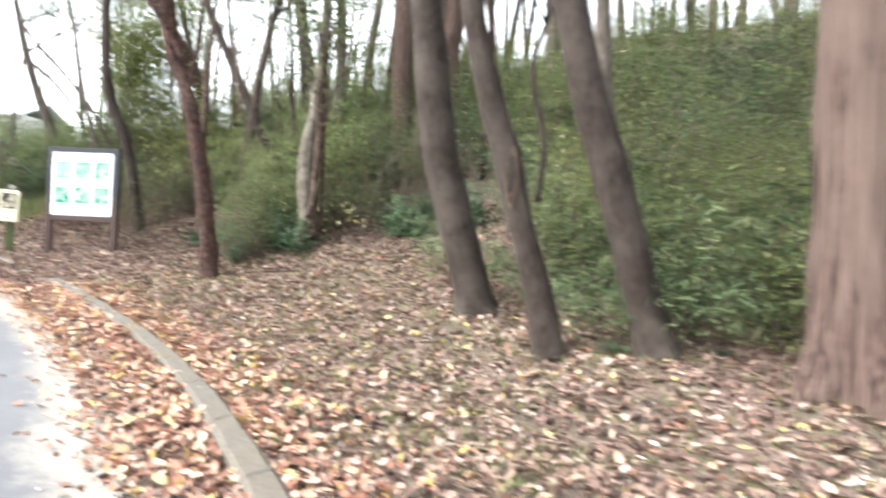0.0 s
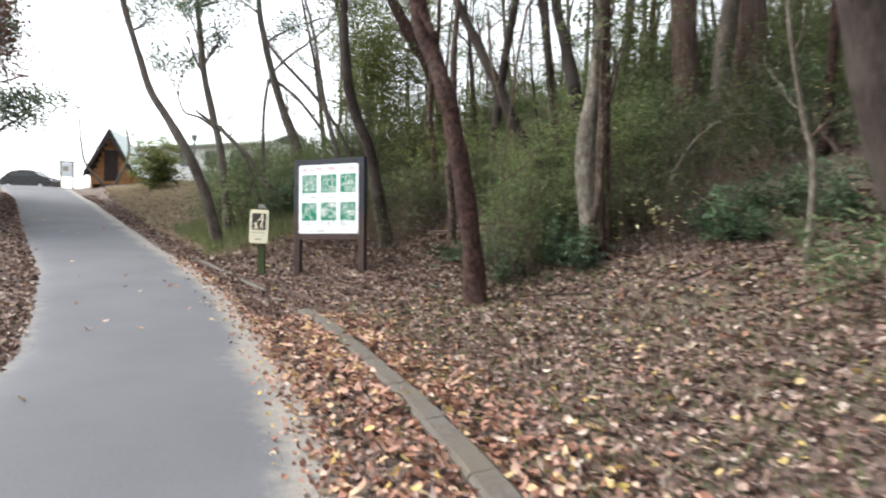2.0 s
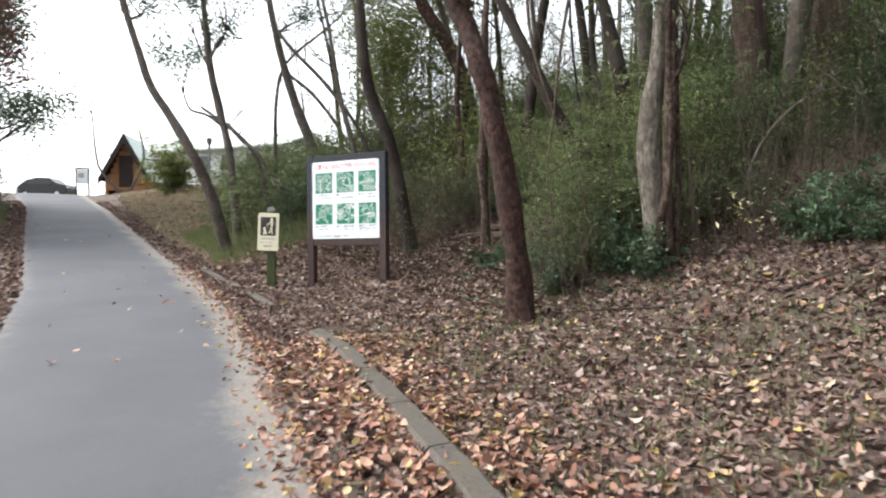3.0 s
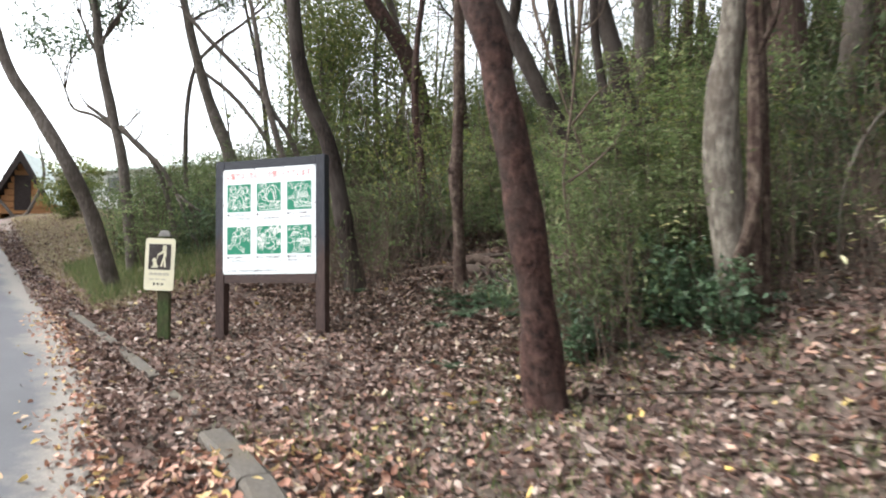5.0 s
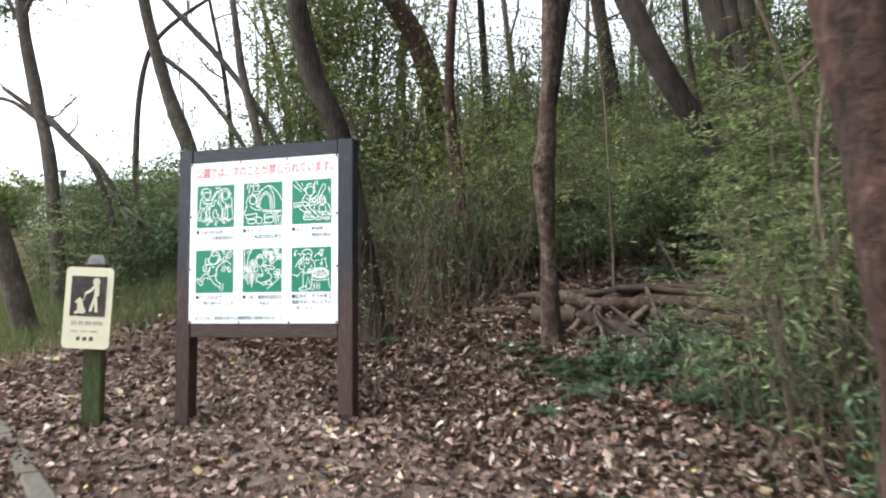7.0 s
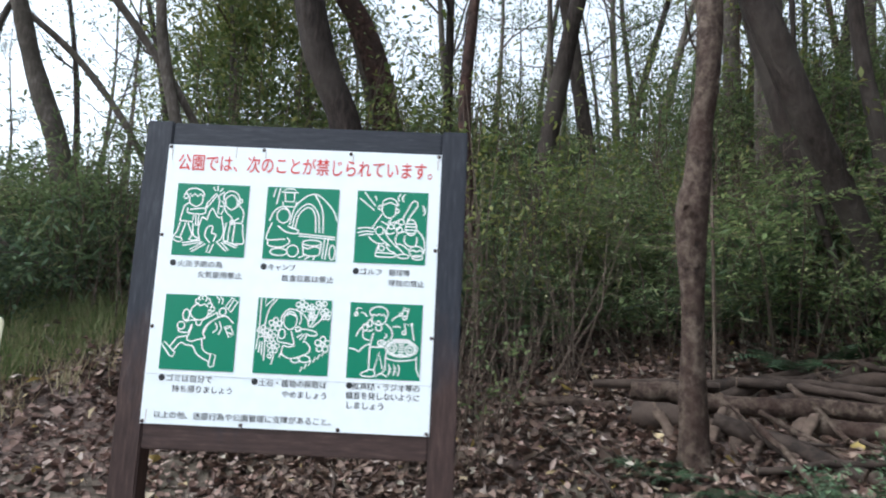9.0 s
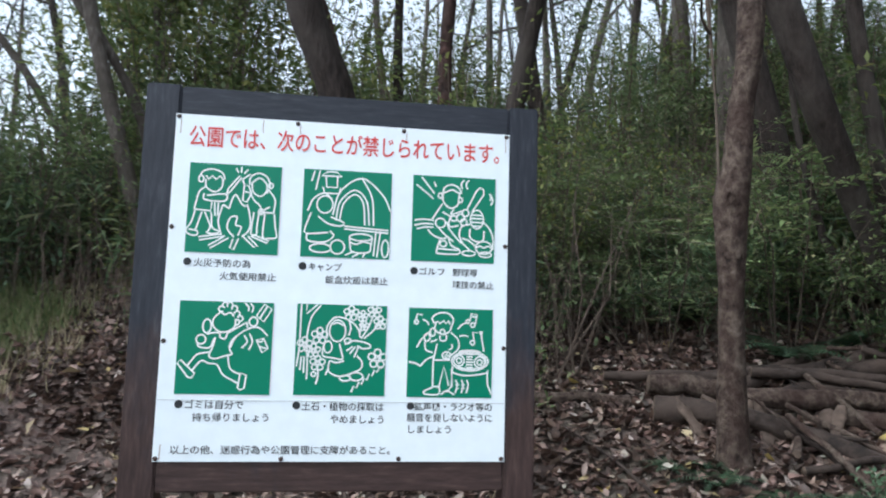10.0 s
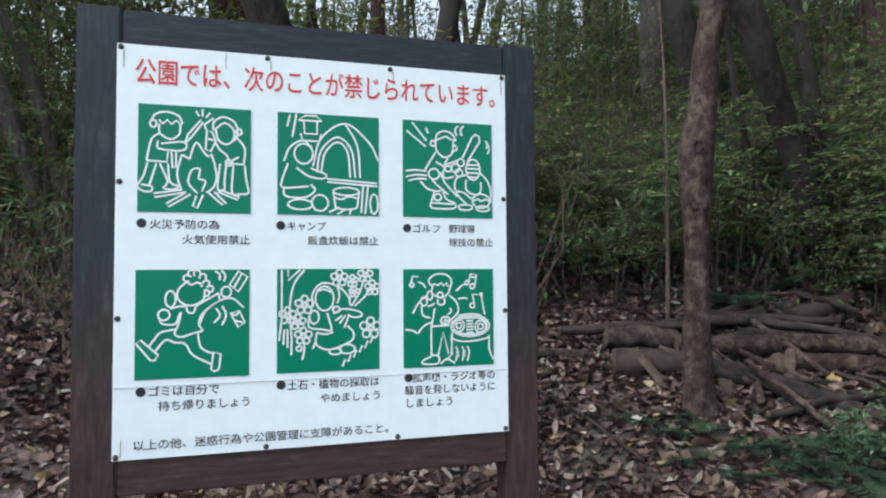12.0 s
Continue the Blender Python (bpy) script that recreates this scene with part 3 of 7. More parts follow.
tree("pale_barked_tree", "tree with smooth pale bark and brown climbing stems", [(-0.66, 8.92, 1.59, 0.123), (-0.77, 8.85, 2.47, 0.135), (-0.77, 8.83, 3.15, 0.119), (-0.68, 8.83, 3.71, 0.098)], M_BARK_PALE, 10, 16, 8, 4.6, 2.4, (14, 0.4, 0.12, 0.045, M_LEAF_MID),
     extra=([(-0.52, 8.84, 1.61, 0.035), (-0.49, 8.80, 2.57, 0.03), (-0.50, 8.77, 3.69, 0.03), (-0.48, 8.77, 5.2, 0.02)], [(-0.58, 8.78, 1.61, 0.05), (-0.60, 8.70, 2.4, 0.045), (-0.58, 8.70, 3.2, 0.04), (-0.55, 8.72, 4.6, 0.03)], [(-0.68, 8.75, 1.61, 0.045), (-0.65, 8.70, 2.1, 0.035), (-0.54, 8.69, 2.9, 0.03), (-0.51, 8.72, 4.2, 0.025)], [(-0.78, 8.79, 1.6, 0.06), (-0.70, 8.72, 1.95, 0.05), (-0.58, 8.67, 2.4, 0.035), (-0.55, 8.69, 3.4, 0.03)]), extra_bark=M_BARK_MOTTLED)
tree("bent_tree", "slender dark tree bending towards the road", [(-4.98, 11.88, 1.71, 0.145), (-5.14, 11.79, 2.57, 0.122), (-5.3, 11.7, 3.56, 0.11), (-5.54, 11.6, 4.2, 0.104), (-5.68, 11.53, 4.83, 0.1), (-5.72, 11.49, 5.39, 0.096)], M_BARK_DARK, 11, 17, 8, 4.0, 2.6)
tree("leaning_pine", "slim grey tree leaning far over the road", [(-9.08, 12.14, 1.79, 0.13), (-9.11, 11.68, 2.72, 0.111), (-9.21, 11.31, 3.49, 0.101), (-9.63, 11.14, 4.28, 0.085), (-9.95, 11, 4.85, 0.078), (-10.16, 10.91, 5.53, 0.069), (-10.32, 10.84, 6.1, 0.066), (-10.5, 10.77, 6.78, 0.062)], M_BARK_GREY, 11, 18, 5, 3.6, 0.9, (22, 0.16, 0.09, 0.03, M_LEAF_DARK))
tree_k = tree("thin_tree", "thin brown tree with a knot hole beside the logs", [(-3.3, 10.87, 1.69, 0.085), (-3.31, 10.86, 2.07, 0.068), (-3.32, 10.84, 2.5, 0.065), (-3.335, 10.81, 3.02, 0.08), (-3.31, 10.79, 3.2, 0.066), (-3.295, 10.77, 3.54, 0.064), (-3.27, 10.73, 3.8, 0.062), (-3.25, 10.7, 4.4, 0.058), (-3.24, 10.7, 5, 0.05)], M_BARK_MOTTLED, 8.5, 19, 9, 4.2, 1.7, None, 0.35, 24, 0.14)
wound(tree_k, (-3.385 + 3.30, 10.737 - 10.87, 3.03 - gz(-3.30, 10.87)), (0.026, 0.034), (-0.55, -0.83), 8, M_BARK_MOTTLED, M_HOLLOW)
tree("leaning_slope_tree", "dark tree leaning out of the slope behind the logs", [(-1.5, 11.55, 2.2, 0.085), (-1.72, 11.5, 2.72, 0.08), (-2.0, 11.45, 3.25, 0.085), (-2.35, 11.35, 3.85, 0.095), (-2.62, 11.3, 4.45, 0.095)], M_BARK_DARK, 10, 43, 7, 4.0, 2.2, (14, 0.4, 0.12, 0.045, M_LEAF_MID), 0.25, 16)
tree("slope_tree", "upright dark trunk rising from the slope", [(-1.45, 11.65, 2.2, 0.07), (-1.52, 11.6, 2.65, 0.066), (-1.6, 11.6, 3.2, 0.062), (-1.68, 11.6, 3.8, 0.058)], M_BARK_DARK, 9.5, 44, 7, 4.0, 2.0, (14, 0.4, 0.12, 0.045, M_LEAF_MID), 0.25, 14)
tree("thin_tree", "thin straight brown tree among bamboo grass", [(-4.36, 12.97, 2.0, 0.07), (-4.38, 12.95, 3.2, 0.062), (-4.46, 12.85, 4.3, 0.058)], M_BARK_RED, 10, 20, 6, 4.2, 2.0, (14, 0.4, 0.12, 0.045, M_LEAF_MID), 0.2, 14)
tree("hill_tree", "dark trunk forking behind the bamboo grass", [(-1.25, 12.9, 2.6, 0.16), (-1.4, 12.95, 3.9, 0.14), (-1.7, 13.1, 5.4, 0.12)], M_BARK_DARK, 11, 21, 7, 4.0, 2.4, (14, 0.4, 0.12, 0.045, M_LEAF_MID), 0.3, 16)
tree("thin_tree", "thin pale leaning tree on the green bank", [(-6.65, 13.75, 2.3, 0.075), (-6.95, 13.7, 3.4, 0.065), (-7.35, 13.6, 4.9, 0.055)], M_BARK_GREY, 9, 22, 5, 3.2, 1.6, (5, 0.2, 0.09, 0.04, M_LEAF_YELLOW), 0.2, 12)
tree("hill_cedar", "straight reddish cedar trunk on the slope", [(1.62, 12.22, 3.0, 0.35), (1.5, 12.16, 4.3, 0.32), (1.42, 12.12, 5.6, 0.3)], M_BARK_HILL_CEDAR, 14, 23, 7, 6, 2.2, (14, 0.3, 0.12, 0.03, M_LEAF_DARK), 0.6, 30, 0.05, 7)
tree("hill_cedar", "straight reddish cedar trunk on the slope", [(0.55, 12.6, 3.0, 0.26), (0.5, 12.6, 4.4, 0.24), (0.42, 12.5, 5.8, 0.22)], M_BARK_HILL_CEDAR, 14, 24, 7, 6, 2.2, (14, 0.3, 0.12, 0.03, M_LEAF_DARK), 0.6, 26, 0.05, 7)
tree("hill_tree", "red-brown crooked tree forking on the slope", [(-5.24, 15.99, 3.46, 0.13), (-5.29, 15.89, 5.19, 0.17), (-5.61, 15.75, 6.25, 0.16), (-6.1, 15.58, 7.09, 0.15)], M_BARK_RED, 12, 25, 7, 4.5, 2.4, (10, 0.4, 0.14, 0.07, M_LEAF_YELLOW), 0.3, 16)
tree("roadside_tree", "grey forked tree with dark tufted foliage behind the hedge", [(-9.75, 13.3, 2.33, 0.1), (-9.87, 13.15, 3.81, 0.085), (-10.11, 13.15, 4.76, 0.085), (-10.35, 13.15, 5.72, 0.08), (-10.49, 13.15, 6.76, 0.07)], M_BARK_GREY, 11, 26, 9, 3.6, 1.5, (36, 0.19, 0.1, 0.034, M_LEAF_DARK), 0.3, 14,
     extra=([(-10.1, 13.15, 4.5, 0.04), (-10.5, 13.15, 4.75, 0.032), (-10.93, 13.15, 4.9, 0.027), (-11.12, 13.15, 5.26, 0.02)], [(-10.3, 13.15, 5.6, 0.035), (-10.55, 13.1, 6.1, 0.028), (-10.74, 13.1, 6.5, 0.02)], [(-10.4, 13.15, 5.9, 0.035), (-10.1, 13.1, 6.3, 0.028), (-9.89, 13.1, 6.5, 0.02)], [(-9.93, 13.15, 4.5, 0.05), (-9.6, 13.2, 4.16, 0.045), (-9.2, 13.25, 3.8, 0.04), (-8.9, 13.3, 3.3, 0.035)]))
tree("roadside_tree", "grey forked tree with sparse tufted foliage behind the hedge", [(-8.68, 15.31, 2.54, 0.15), (-8.98, 15, 4.27, 0.125), (-9.28, 15, 4.98, 0.115), (-9.67, 15, 6.08, 0.1), (-10.03, 15, 7.45, 0.08)], M_BARK_GREY, 12, 27, 8, 3.8, 1.7, (26, 0.2, 0.09, 0.03, M_LEAF_DARK), 0.3, 14,
     extra=([(-9.95, 15, 3.6, 0.05), (-9.98, 15, 4.34, 0.05), (-9.94, 15, 5.34, 0.045), (-9.76, 15, 6.09, 0.04), (-9.32, 15, 6.51, 0.035), (-8.7, 15, 6.85, 0.03), (-8.13, 15, 7.2, 0.022)], [(-9.6, 15, 6.0, 0.04), (-9.0, 15.1, 5.5, 0.04), (-8.4, 15.1, 4.8, 0.04), (-8.0, 15.2, 4.1, 0.035)]))
tree("leaning_sapling", "thin bare stem leaning out of the hedge", [(-9, 13.57, 2.33, 0.047), (-9.24, 13.46, 3.37, 0.043), (-9.51, 13.35, 4.02, 0.04), (-9.97, 13.16, 4.48, 0.036), (-10.45, 12.96, 4.87, 0.029)], M_BARK_GREY, 4.7, 28, 3, 1.9, 0.8, None, 0.1, 9)
tree("leaning_sapling", "thin bare stem leaning over the notice board", [(-6.6, 14, 2.31, 0.053), (-6.81, 13.9, 3.58, 0.049), (-7.07, 13.79, 4.33, 0.044), (-7.66, 13.55, 5.22, 0.04), (-8.42, 13.23, 6.1, 0.036), (-8.71, 13.11, 6.6, 0.027)], M_BARK_GREY, 6.6, 29, 3, 2.6, 1.0, None, 0.1, 9)


tree("red_footed_tree", "slim tree with pale upper and reddish lower bark", [(3.96, 4.81, 1.21, 0.088), (3.69, 4.75, 1.67, 0.083), (3.47, 4.7, 2.13, 0.083), (3.39, 4.68, 2.54, 0.088), (3.31, 4.66, 3.16, 0.088), (3.25, 4.63, 3.89, 0.083)], M_BARK_GREY, 8, 30, 5, 4.4, 1.6, None, 0.25, 16)
tree("bare_sapling", "thin forked pale sapling in front of the slope", [(1.57, 7.44, 1.44, 0.04), (1.64, 7.47, 2.46, 0.034), (1.53, 7.43, 3.02, 0.025)], M_BARK_PALE, 4.6, 33, 5, 0.8, 0.9, None, 0.1, 9, group="bare saplings")
tree("arching_branch", "bare pale branch arching over the slope", [(0.18, 9.62, 1.91, 0.015), (0.22, 9.63, 2.41, 0.015), (0.44, 9.72, 2.97, 0.015), (0.9, 9.9, 3.43, 0.013), (1.36, 10.09, 3.51, 0.011), (1.75, 10.25, 3.23, 0.008)], M_BARK_PALE, 3.2, 34, 4, 0.9, 0.6, None, 0.05, 7, group="bare saplings")
tree("bare_sapling", "thin dark sapling beside the knotty tree", [(-1.83, 9.21, 1.27, 0.014), (-1.9, 9.16, 1.93, 0.012), (-1.98, 9.1, 2.59, 0.012), (-1.9, 9.09, 3.25, 0.01)], M_TWIG, 4.2, 35, 4, 1.2, 0.8, None, 0.05, 7, group="bare saplings")
tree("bare_sapling", "thin dark sapling among the low shrubs", [(-1.65, 9.77, 1.39, 0.014), (-1.67, 9.73, 2.2, 0.011), (-1.87, 9.64, 2.98, 0.011), (-2.01, 9.58, 3.44, 0.009)], M_TWIG, 4.6, 36, 4, 1.2, 0.8, None, 0.05, 7, group="bare saplings")
tree("slope_sapling", "crooked dark sapling rising from the slope", [(-1.67, 11.85, 2.09, 0.041), (-1.71, 11.84, 2.63, 0.033), (-1.87, 11.88, 3.05, 0.029), (-1.99, 11.9, 3.58, 0.025), (-2.07, 11.9, 4.08, 0.021)], M_BARK_DARK, 8, 37, 7, 4.0, 1.8, (22, 0.35, 0.12, 0.05, M_LEAF_MID), 0.15, 12, group="bare saplings")
tree("bare_sapling", "straight thin grey stem behind the logs", [(-2.8, 11.73, 1.98, 0.015), (-2.81, 11.7, 2.72, 0.013), (-2.83, 11.67, 3.46, 0.011), (-2.86, 11.66, 4.06, 0.009)], M_TWIG, 5.5, 39, 3, 1.8, 0.8, None, 0.05, 7, group="bare saplings")


for k, (x, y, top) in enumerate(((-7.25, 15.6, 7.2), (-6.45, 16.4, 7.6), (-7.9, 17.2, 7.4))):
    z = gz(x, y)
    tree("understorey_tree", "small leafy tree turning yellow-green above the bank", [(x, y, z, 0.06), (x + 0.05, y, z + 1.2, 0.052), (x - 0.05, y + 0.1, z + 2.4, 0.045)], M_BARK_GREY, top, 45 + k, 12, 1.3, 1.3, (17, 0.32, 0.095, 0.042, M_LEAF_YELLOW), 0.15, 10, group="understorey trees")


# ---- woodland trees, copied ----
def wood_tree(seed, height, r, bark, crown, limbs):
    """A woodland tree at the origin, with a bare lower trunk."""
    rng = random.Random(seed)
    ob = empty("woodland_tree", Matrix(), "slender woodland tree, bare below with a thin crown", "tree", "woodland trees")
    p, x, y = [], 0, 0
    lx, ly = rng.uniform(-0.1, 0.1), rng.uniform(-0.1, 0.1)
    n = 9
    for k in range(n):
        p.append((x, y, -0.2 + height * k / (n - 1), r * (1 - 0.85 * k / (n - 1))))
        lx, ly = lx + rng.uniform(-0.08, 0.08), ly + rng.uniform(-0.08, 0.08)
        x, y = x + lx * height / n, y + ly * height / n
    v, f = tube(p, 9, 0.4, 0.06, 3, seed, 0.25)
    mesh_object("trunk", v, f, bark, ob, smooth_shade=True)
    tips, line = [], spline(p, 0.3)
    for k in range(limbs):
        q = line[int(len(line) * (0.3 + 0.66 * (k + rng.random()) / limbs)) % len(line)]
        a = rng.uniform(0, 2 * math.pi)
        v, f = join(limb_pieces(rng, q[:3], (math.cos(a), math.sin(a), rng.uniform(0.3, 1.2)), height * rng.uniform(0.12, 0.26), max(0.012, q[3] * 0.5), 2, 5, tips))
        mesh_object("limb", v, f, bark, ob)
    if crown:
        per, spread, ln, wd, mat = crown
        c = new("crown", crown_mesh(rng, tips, per, spread, ln, wd, mat))
        c.parent = ob
    return ob


def shrub(name, label, seed, height, radius, stems, count, ln, wd, mat, droop=0.3, category="shrub"):
    rng, nr = random.Random(seed), np.random.default_rng(seed)
    ob = empty(name, Matrix(), label, category, name + " undergrowth")
    pcs, tips = [], []
    for _ in range(stems):
        a, d = rng.uniform(0, 2 * math.pi), rng.uniform(0.1, 0.7) * radius
        b = (math.cos(a) * d * 0.3, math.sin(a) * d * 0.3, -0.1)
        h = height * rng.uniform(0.6, 1.0)
        top = Vector((math.cos(a) * d * 1.3, math.sin(a) * d * 1.3, h))
        midp = (Vector(b) + top) / 2 + Vector((rng.uniform(-0.1, 0.1), rng.uniform(-0.1, 0.1), 0.05))
        pcs.append(tube([(*b, 0.008), (*midp, 0.006), (*top, 0.003)], 3, 0.6, 0, 1))
        for k in range(8):
            t = 0.25 + 0.75 * k / 7
            q = Vector(b).lerp(top, t)
            tips.append(q + Vector((rng.gauss(0, 1), rng.gauss(0, 1), rng.gauss(0, 0.5))) * radius * 0.3)
    v, f = join(pcs)
    tagged(mesh_object("stem", v, f, M_TWIG, ob), kind="stuff")
    tips = np.array([tuple(t) for t in tips])
    c = tips[nr.integers(0, len(tips), count)] + nr.normal(0, radius * 0.16, (count, 3)) * [1, 1, 0.45]
    c[:, 2] = np.maximum(c[:, 2], 0.03)
    v, f = leaves(nr, c, ln, wd, droop, 0.5)
    o = new("foliage", fast_mesh("foliage", v, f, mat))
    o.parent = ob
    return ob


def bamboo_clump(seed, height, radius, culms, mat=None, per=16):
    """Dwarf bamboo: thin upright culms with long narrow drooping leaves in fans."""
    rng, nr = random.Random(seed), np.random.default_rng(seed)
    ob = empty("bamboo_grass", Matrix(), "clump of dwarf bamboo with long narrow leaves", "bamboo grass", "bamboo grass undergrowth")
    pcs, cs = [], []
    for _ in range(culms):
        a, d = rng.uniform(0, 2 * math.pi), radius * math.sqrt(rng.random())
        b = Vector((math.cos(a) * d, math.sin(a) * d, -0.05))
        top = b + Vector((rng.gauss(0, 0.18), rng.gauss(0, 0.18), height * rng.uniform(0.55, 1.1)))
        pcs.append(tube([(*b, 0.004), (*((b + top) / 2 + Vector((0.02, 0, 0))), 0.0035), (*top, 0.002)], 3, 0.6, 0, 1))
        for k in range(per):
            t = 1 - abs(rng.gauss(0, 0.3))
            cs.append(tuple(b.lerp(top, max(t, 0.2)) + Vector((rng.gauss(0, 0.09), rng.gauss(0, 0.09), rng.gauss(0, 0.05)))))
    v, f = join(pcs)
    tagged(mesh_object("culm", v, f, M_TWIG, ob), kind="stuff")
    v, f = leaves(nr, np.array(cs), 0.16, 0.018, 0.35, 0.45, 0.12)
    o = new("foliage", fast_mesh("foliage", v, f, mat or M_BAMBOO))
    o.parent = ob
    return ob


def feathery_shrub(seed, height, radius, stems=13, nodes=10, mat=None):
    """An airy shrub: thin arching stems with flat, level sprays of small leaves in tiers."""
    rng, nr = random.Random(seed), np.random.default_rng(seed)
    ob = empty("feathery_shrub", Matrix(), "airy shrub with level sprays of small fresh-green leaves", "shrub", "feathery shrubs")
    pcs, cs, hs = [], [], []
    for _ in range(stems):
        a, d = rng.uniform(0, 2 * math.pi), radius * math.sqrt(rng.random())
        b = Vector((math.cos(a) * d * 0.35, math.sin(a) * d * 0.35, -0.1))
        top = Vector((math.cos(a) * d * 1.1, math.sin(a) * d * 1.1, height * rng.uniform(0.6, 1.05)))
        bow = (b + top) / 2 + Vector((rng.gauss(0, 0.06), rng.gauss(0, 0.06), 0.08))
        pcs.append(tube([(*b, 0.007), (*bow, 0.005), (*top, 0.002)], 3, 0.5, 0, 1))
        for k in range(nodes):
            q = b.lerp(top, 0.28 + 0.72 * (k + rng.random()) / nodes)
            yaw, ln, dip = rng.uniform(0, 2 * math.pi), rng.uniform(0.2, 0.42) * min(1.0, radius + 0.2), rng.uniform(-0.25, 0.2)
            e = q + Vector((math.cos(yaw) * ln, math.sin(yaw) * ln, dip * ln))
            pcs.append(tube([(*q, 0.003), (*e, 0.0015)], 3, 0.6, 0, 1))
            for i in range(16):
                t = (i + 1) / 16
                side = 1 if i % 2 else -1
                c = q.lerp(e, t) + Vector((-math.sin(yaw) * side, math.cos(yaw) * side, 0)) * (0.03 + 0.045 * (1 - t)) + Vector((0, 0, rng.gauss(0, 0.012)))
                cs.append(tuple(c))
                hs.append(yaw + side * rng.uniform(0.5, 1.1))
    v, f = join(pcs)
    tagged(mesh_object("stem", v, f, M_TWIG, ob), kind="stuff")
    v, f = leaves(nr, np.array(cs), 0.062, 0.021, 0.12, 0.28, 0.1, np.array(hs))
    o = new("foliage", fast_mesh("foliage", v, f, mat or M_LEAF_FRESH))
    o.parent = ob
    return ob


def stem_thicket(seed, height, radius, stems):
    """Close upright bare stems with a few side twigs and withered leaves."""
    rng, nr = random.Random(seed), np.random.default_rng(seed)
    ob = empty("bare_thicket", Matrix(), "thicket of thin upright bare brown stems", "shrub", "bare thickets")
    pcs, cs = [], []
    for _ in range(stems):
        a, d = rng.uniform(0, 2 * math.pi), radius * math.sqrt(rng.random())
        b = Vector((math.cos(a) * d, math.sin(a) * d, -0.1))
        top = b + Vector((rng.gauss(0, 0.16), rng.gauss(0, 0.16), 1)) * height * rng.uniform(0.4, 1.1)
        bow = (b + top) / 2 + Vector((rng.gauss(0, 0.05), rng.gauss(0, 0.05), 0))
        pcs.append(tube([(*b, rng.uniform(0.004, 0.009)), (*bow, 0.005), (*top, 0.002)], 4, 0.4, 0, 1))
        for _ in range(3):
            q = b.lerp(top, rng.uniform(0.3, 0.9))
            e = q + Vector((rng.gauss(0, 0.14), rng.gauss(0, 0.14), rng.uniform(0.02, 0.22)))
            pcs.append(tube([(*q, 0.003), (*e, 0.0015)], 3, 0.6, 0, 1))
            cs += [tuple(e + Vector((rng.gauss(0, 0.04), rng.gauss(0, 0.04), rng.gauss(0, 0.03)))) for _ in range(4)]
    v, f = join(pcs)
    tagged(mesh_object("stem", v, f, M_TWIG, ob), kind="stuff")
    v, f = leaves(nr, np.array(cs), 0.06, 0.022, 0.4, 0.5)
    o = new("foliage", fast_mesh("foliage", v, f, M_LEAF_MID))
    o.parent = ob
    return ob


def scatter(protos, places, rng, lo=0.8, hi=1.25, tilt=4):
    """The first copy of each kind takes its place too; nothing is left at the origin."""
    used = set()
    for i, (x, y) in enumerate(places):
        k = i if i < len(protos) else rng.randrange(len(protos))
        m = pose(x, y, gz(x, y), rng.uniform(-tilt, tilt), rng.uniform(-tilt, tilt), rng.uniform(0, 360)) @ Matrix.Scale(rng.uniform(lo, hi), 4)
        if k not in used:
            protos[k].matrix_world = m
            used.add(k)
        else:
            c = copy_thing(protos[k], m)
            c.scale = m.to_scale()


def spots(rng, s0, s1, d0, d1, n, gap, keep=None):
    out = []
    for _ in range(n * 30):
        if len(out) >= n:
            break
        s, d = rng.uniform(s0, s1), rng.uniform(d0, d1)
        x, y = xy(s, d)
        if keep and not keep(s, d):
            continue
        if all((x - a) ** 2 + (y - b) ** 2 > gap * gap for a, b in out):
            out.append((x, y))
    return out


rng = random.Random(5)
woods = [wood_tree(31, 13, 0.12, M_BARK_GREY, (8, 0.34, 0.115, 0.045, M_LEAF_YELLOW), 9),
         wood_tree(32, 11, 0.09, M_BARK_DARK, (8, 0.34, 0.115, 0.045, M_LEAF_MID), 9),
         wood_tree(33, 15, 0.15, M_BARK_GREY, (7, 0.36, 0.115, 0.045, M_LEAF_MID), 10),
         wood_tree(34, 12, 0.07, M_BARK_RED, (4, 0.3, 0.12, 0.06, M_LEAF_BROWN), 9),
         wood_tree(35, 10, 0.055, M_BARK_GREY, None, 8),
         wood_tree(36, 14, 0.13, M_BARK_DARK, (9, 0.36, 0.115, 0.045, M_LEAF_DARK), 10)]
scatter(woods, spots(rng, -12, 15, 8.5, 28, 105, 1.15, lambda s, d: d > 8.5 or s < 2), rng, 0.75, 1.2, 7)
far_woods = spots(rng, 13, 34, 9, 26, 30, 1.6)
scatter([wood_tree(41, 9, 0.08, M_BARK_GREY, (6, 0.25, 0.11, 0.05, M_LEAF_DARK), 9), wood_tree(42, 10, 0.09, M_BARK_DARK, (4, 0.25, 0.1, 0.05, M_LEAF_MID), 9)], far_woods, rng, 0.8, 1.2, 5)


def open_floor(s, d):
    """The bare leaf-covered floor between road and undergrowth."""
    edge = np.interp(s, [-6, -1, 1, 2.5, 4, 5.5, 6.1, 7, 8, 9, 10.5, 11.5, 13, 16], [5.0, 5.0, 5.7, 7.1, 8.9, 9.0, 7.5, 5.7, 5.5, 5.9, 6.6, 6.4, 6.2, 4.6])
    return d < edge or (7.8 < s < 10.9 and 5.0 < d < 7.7)


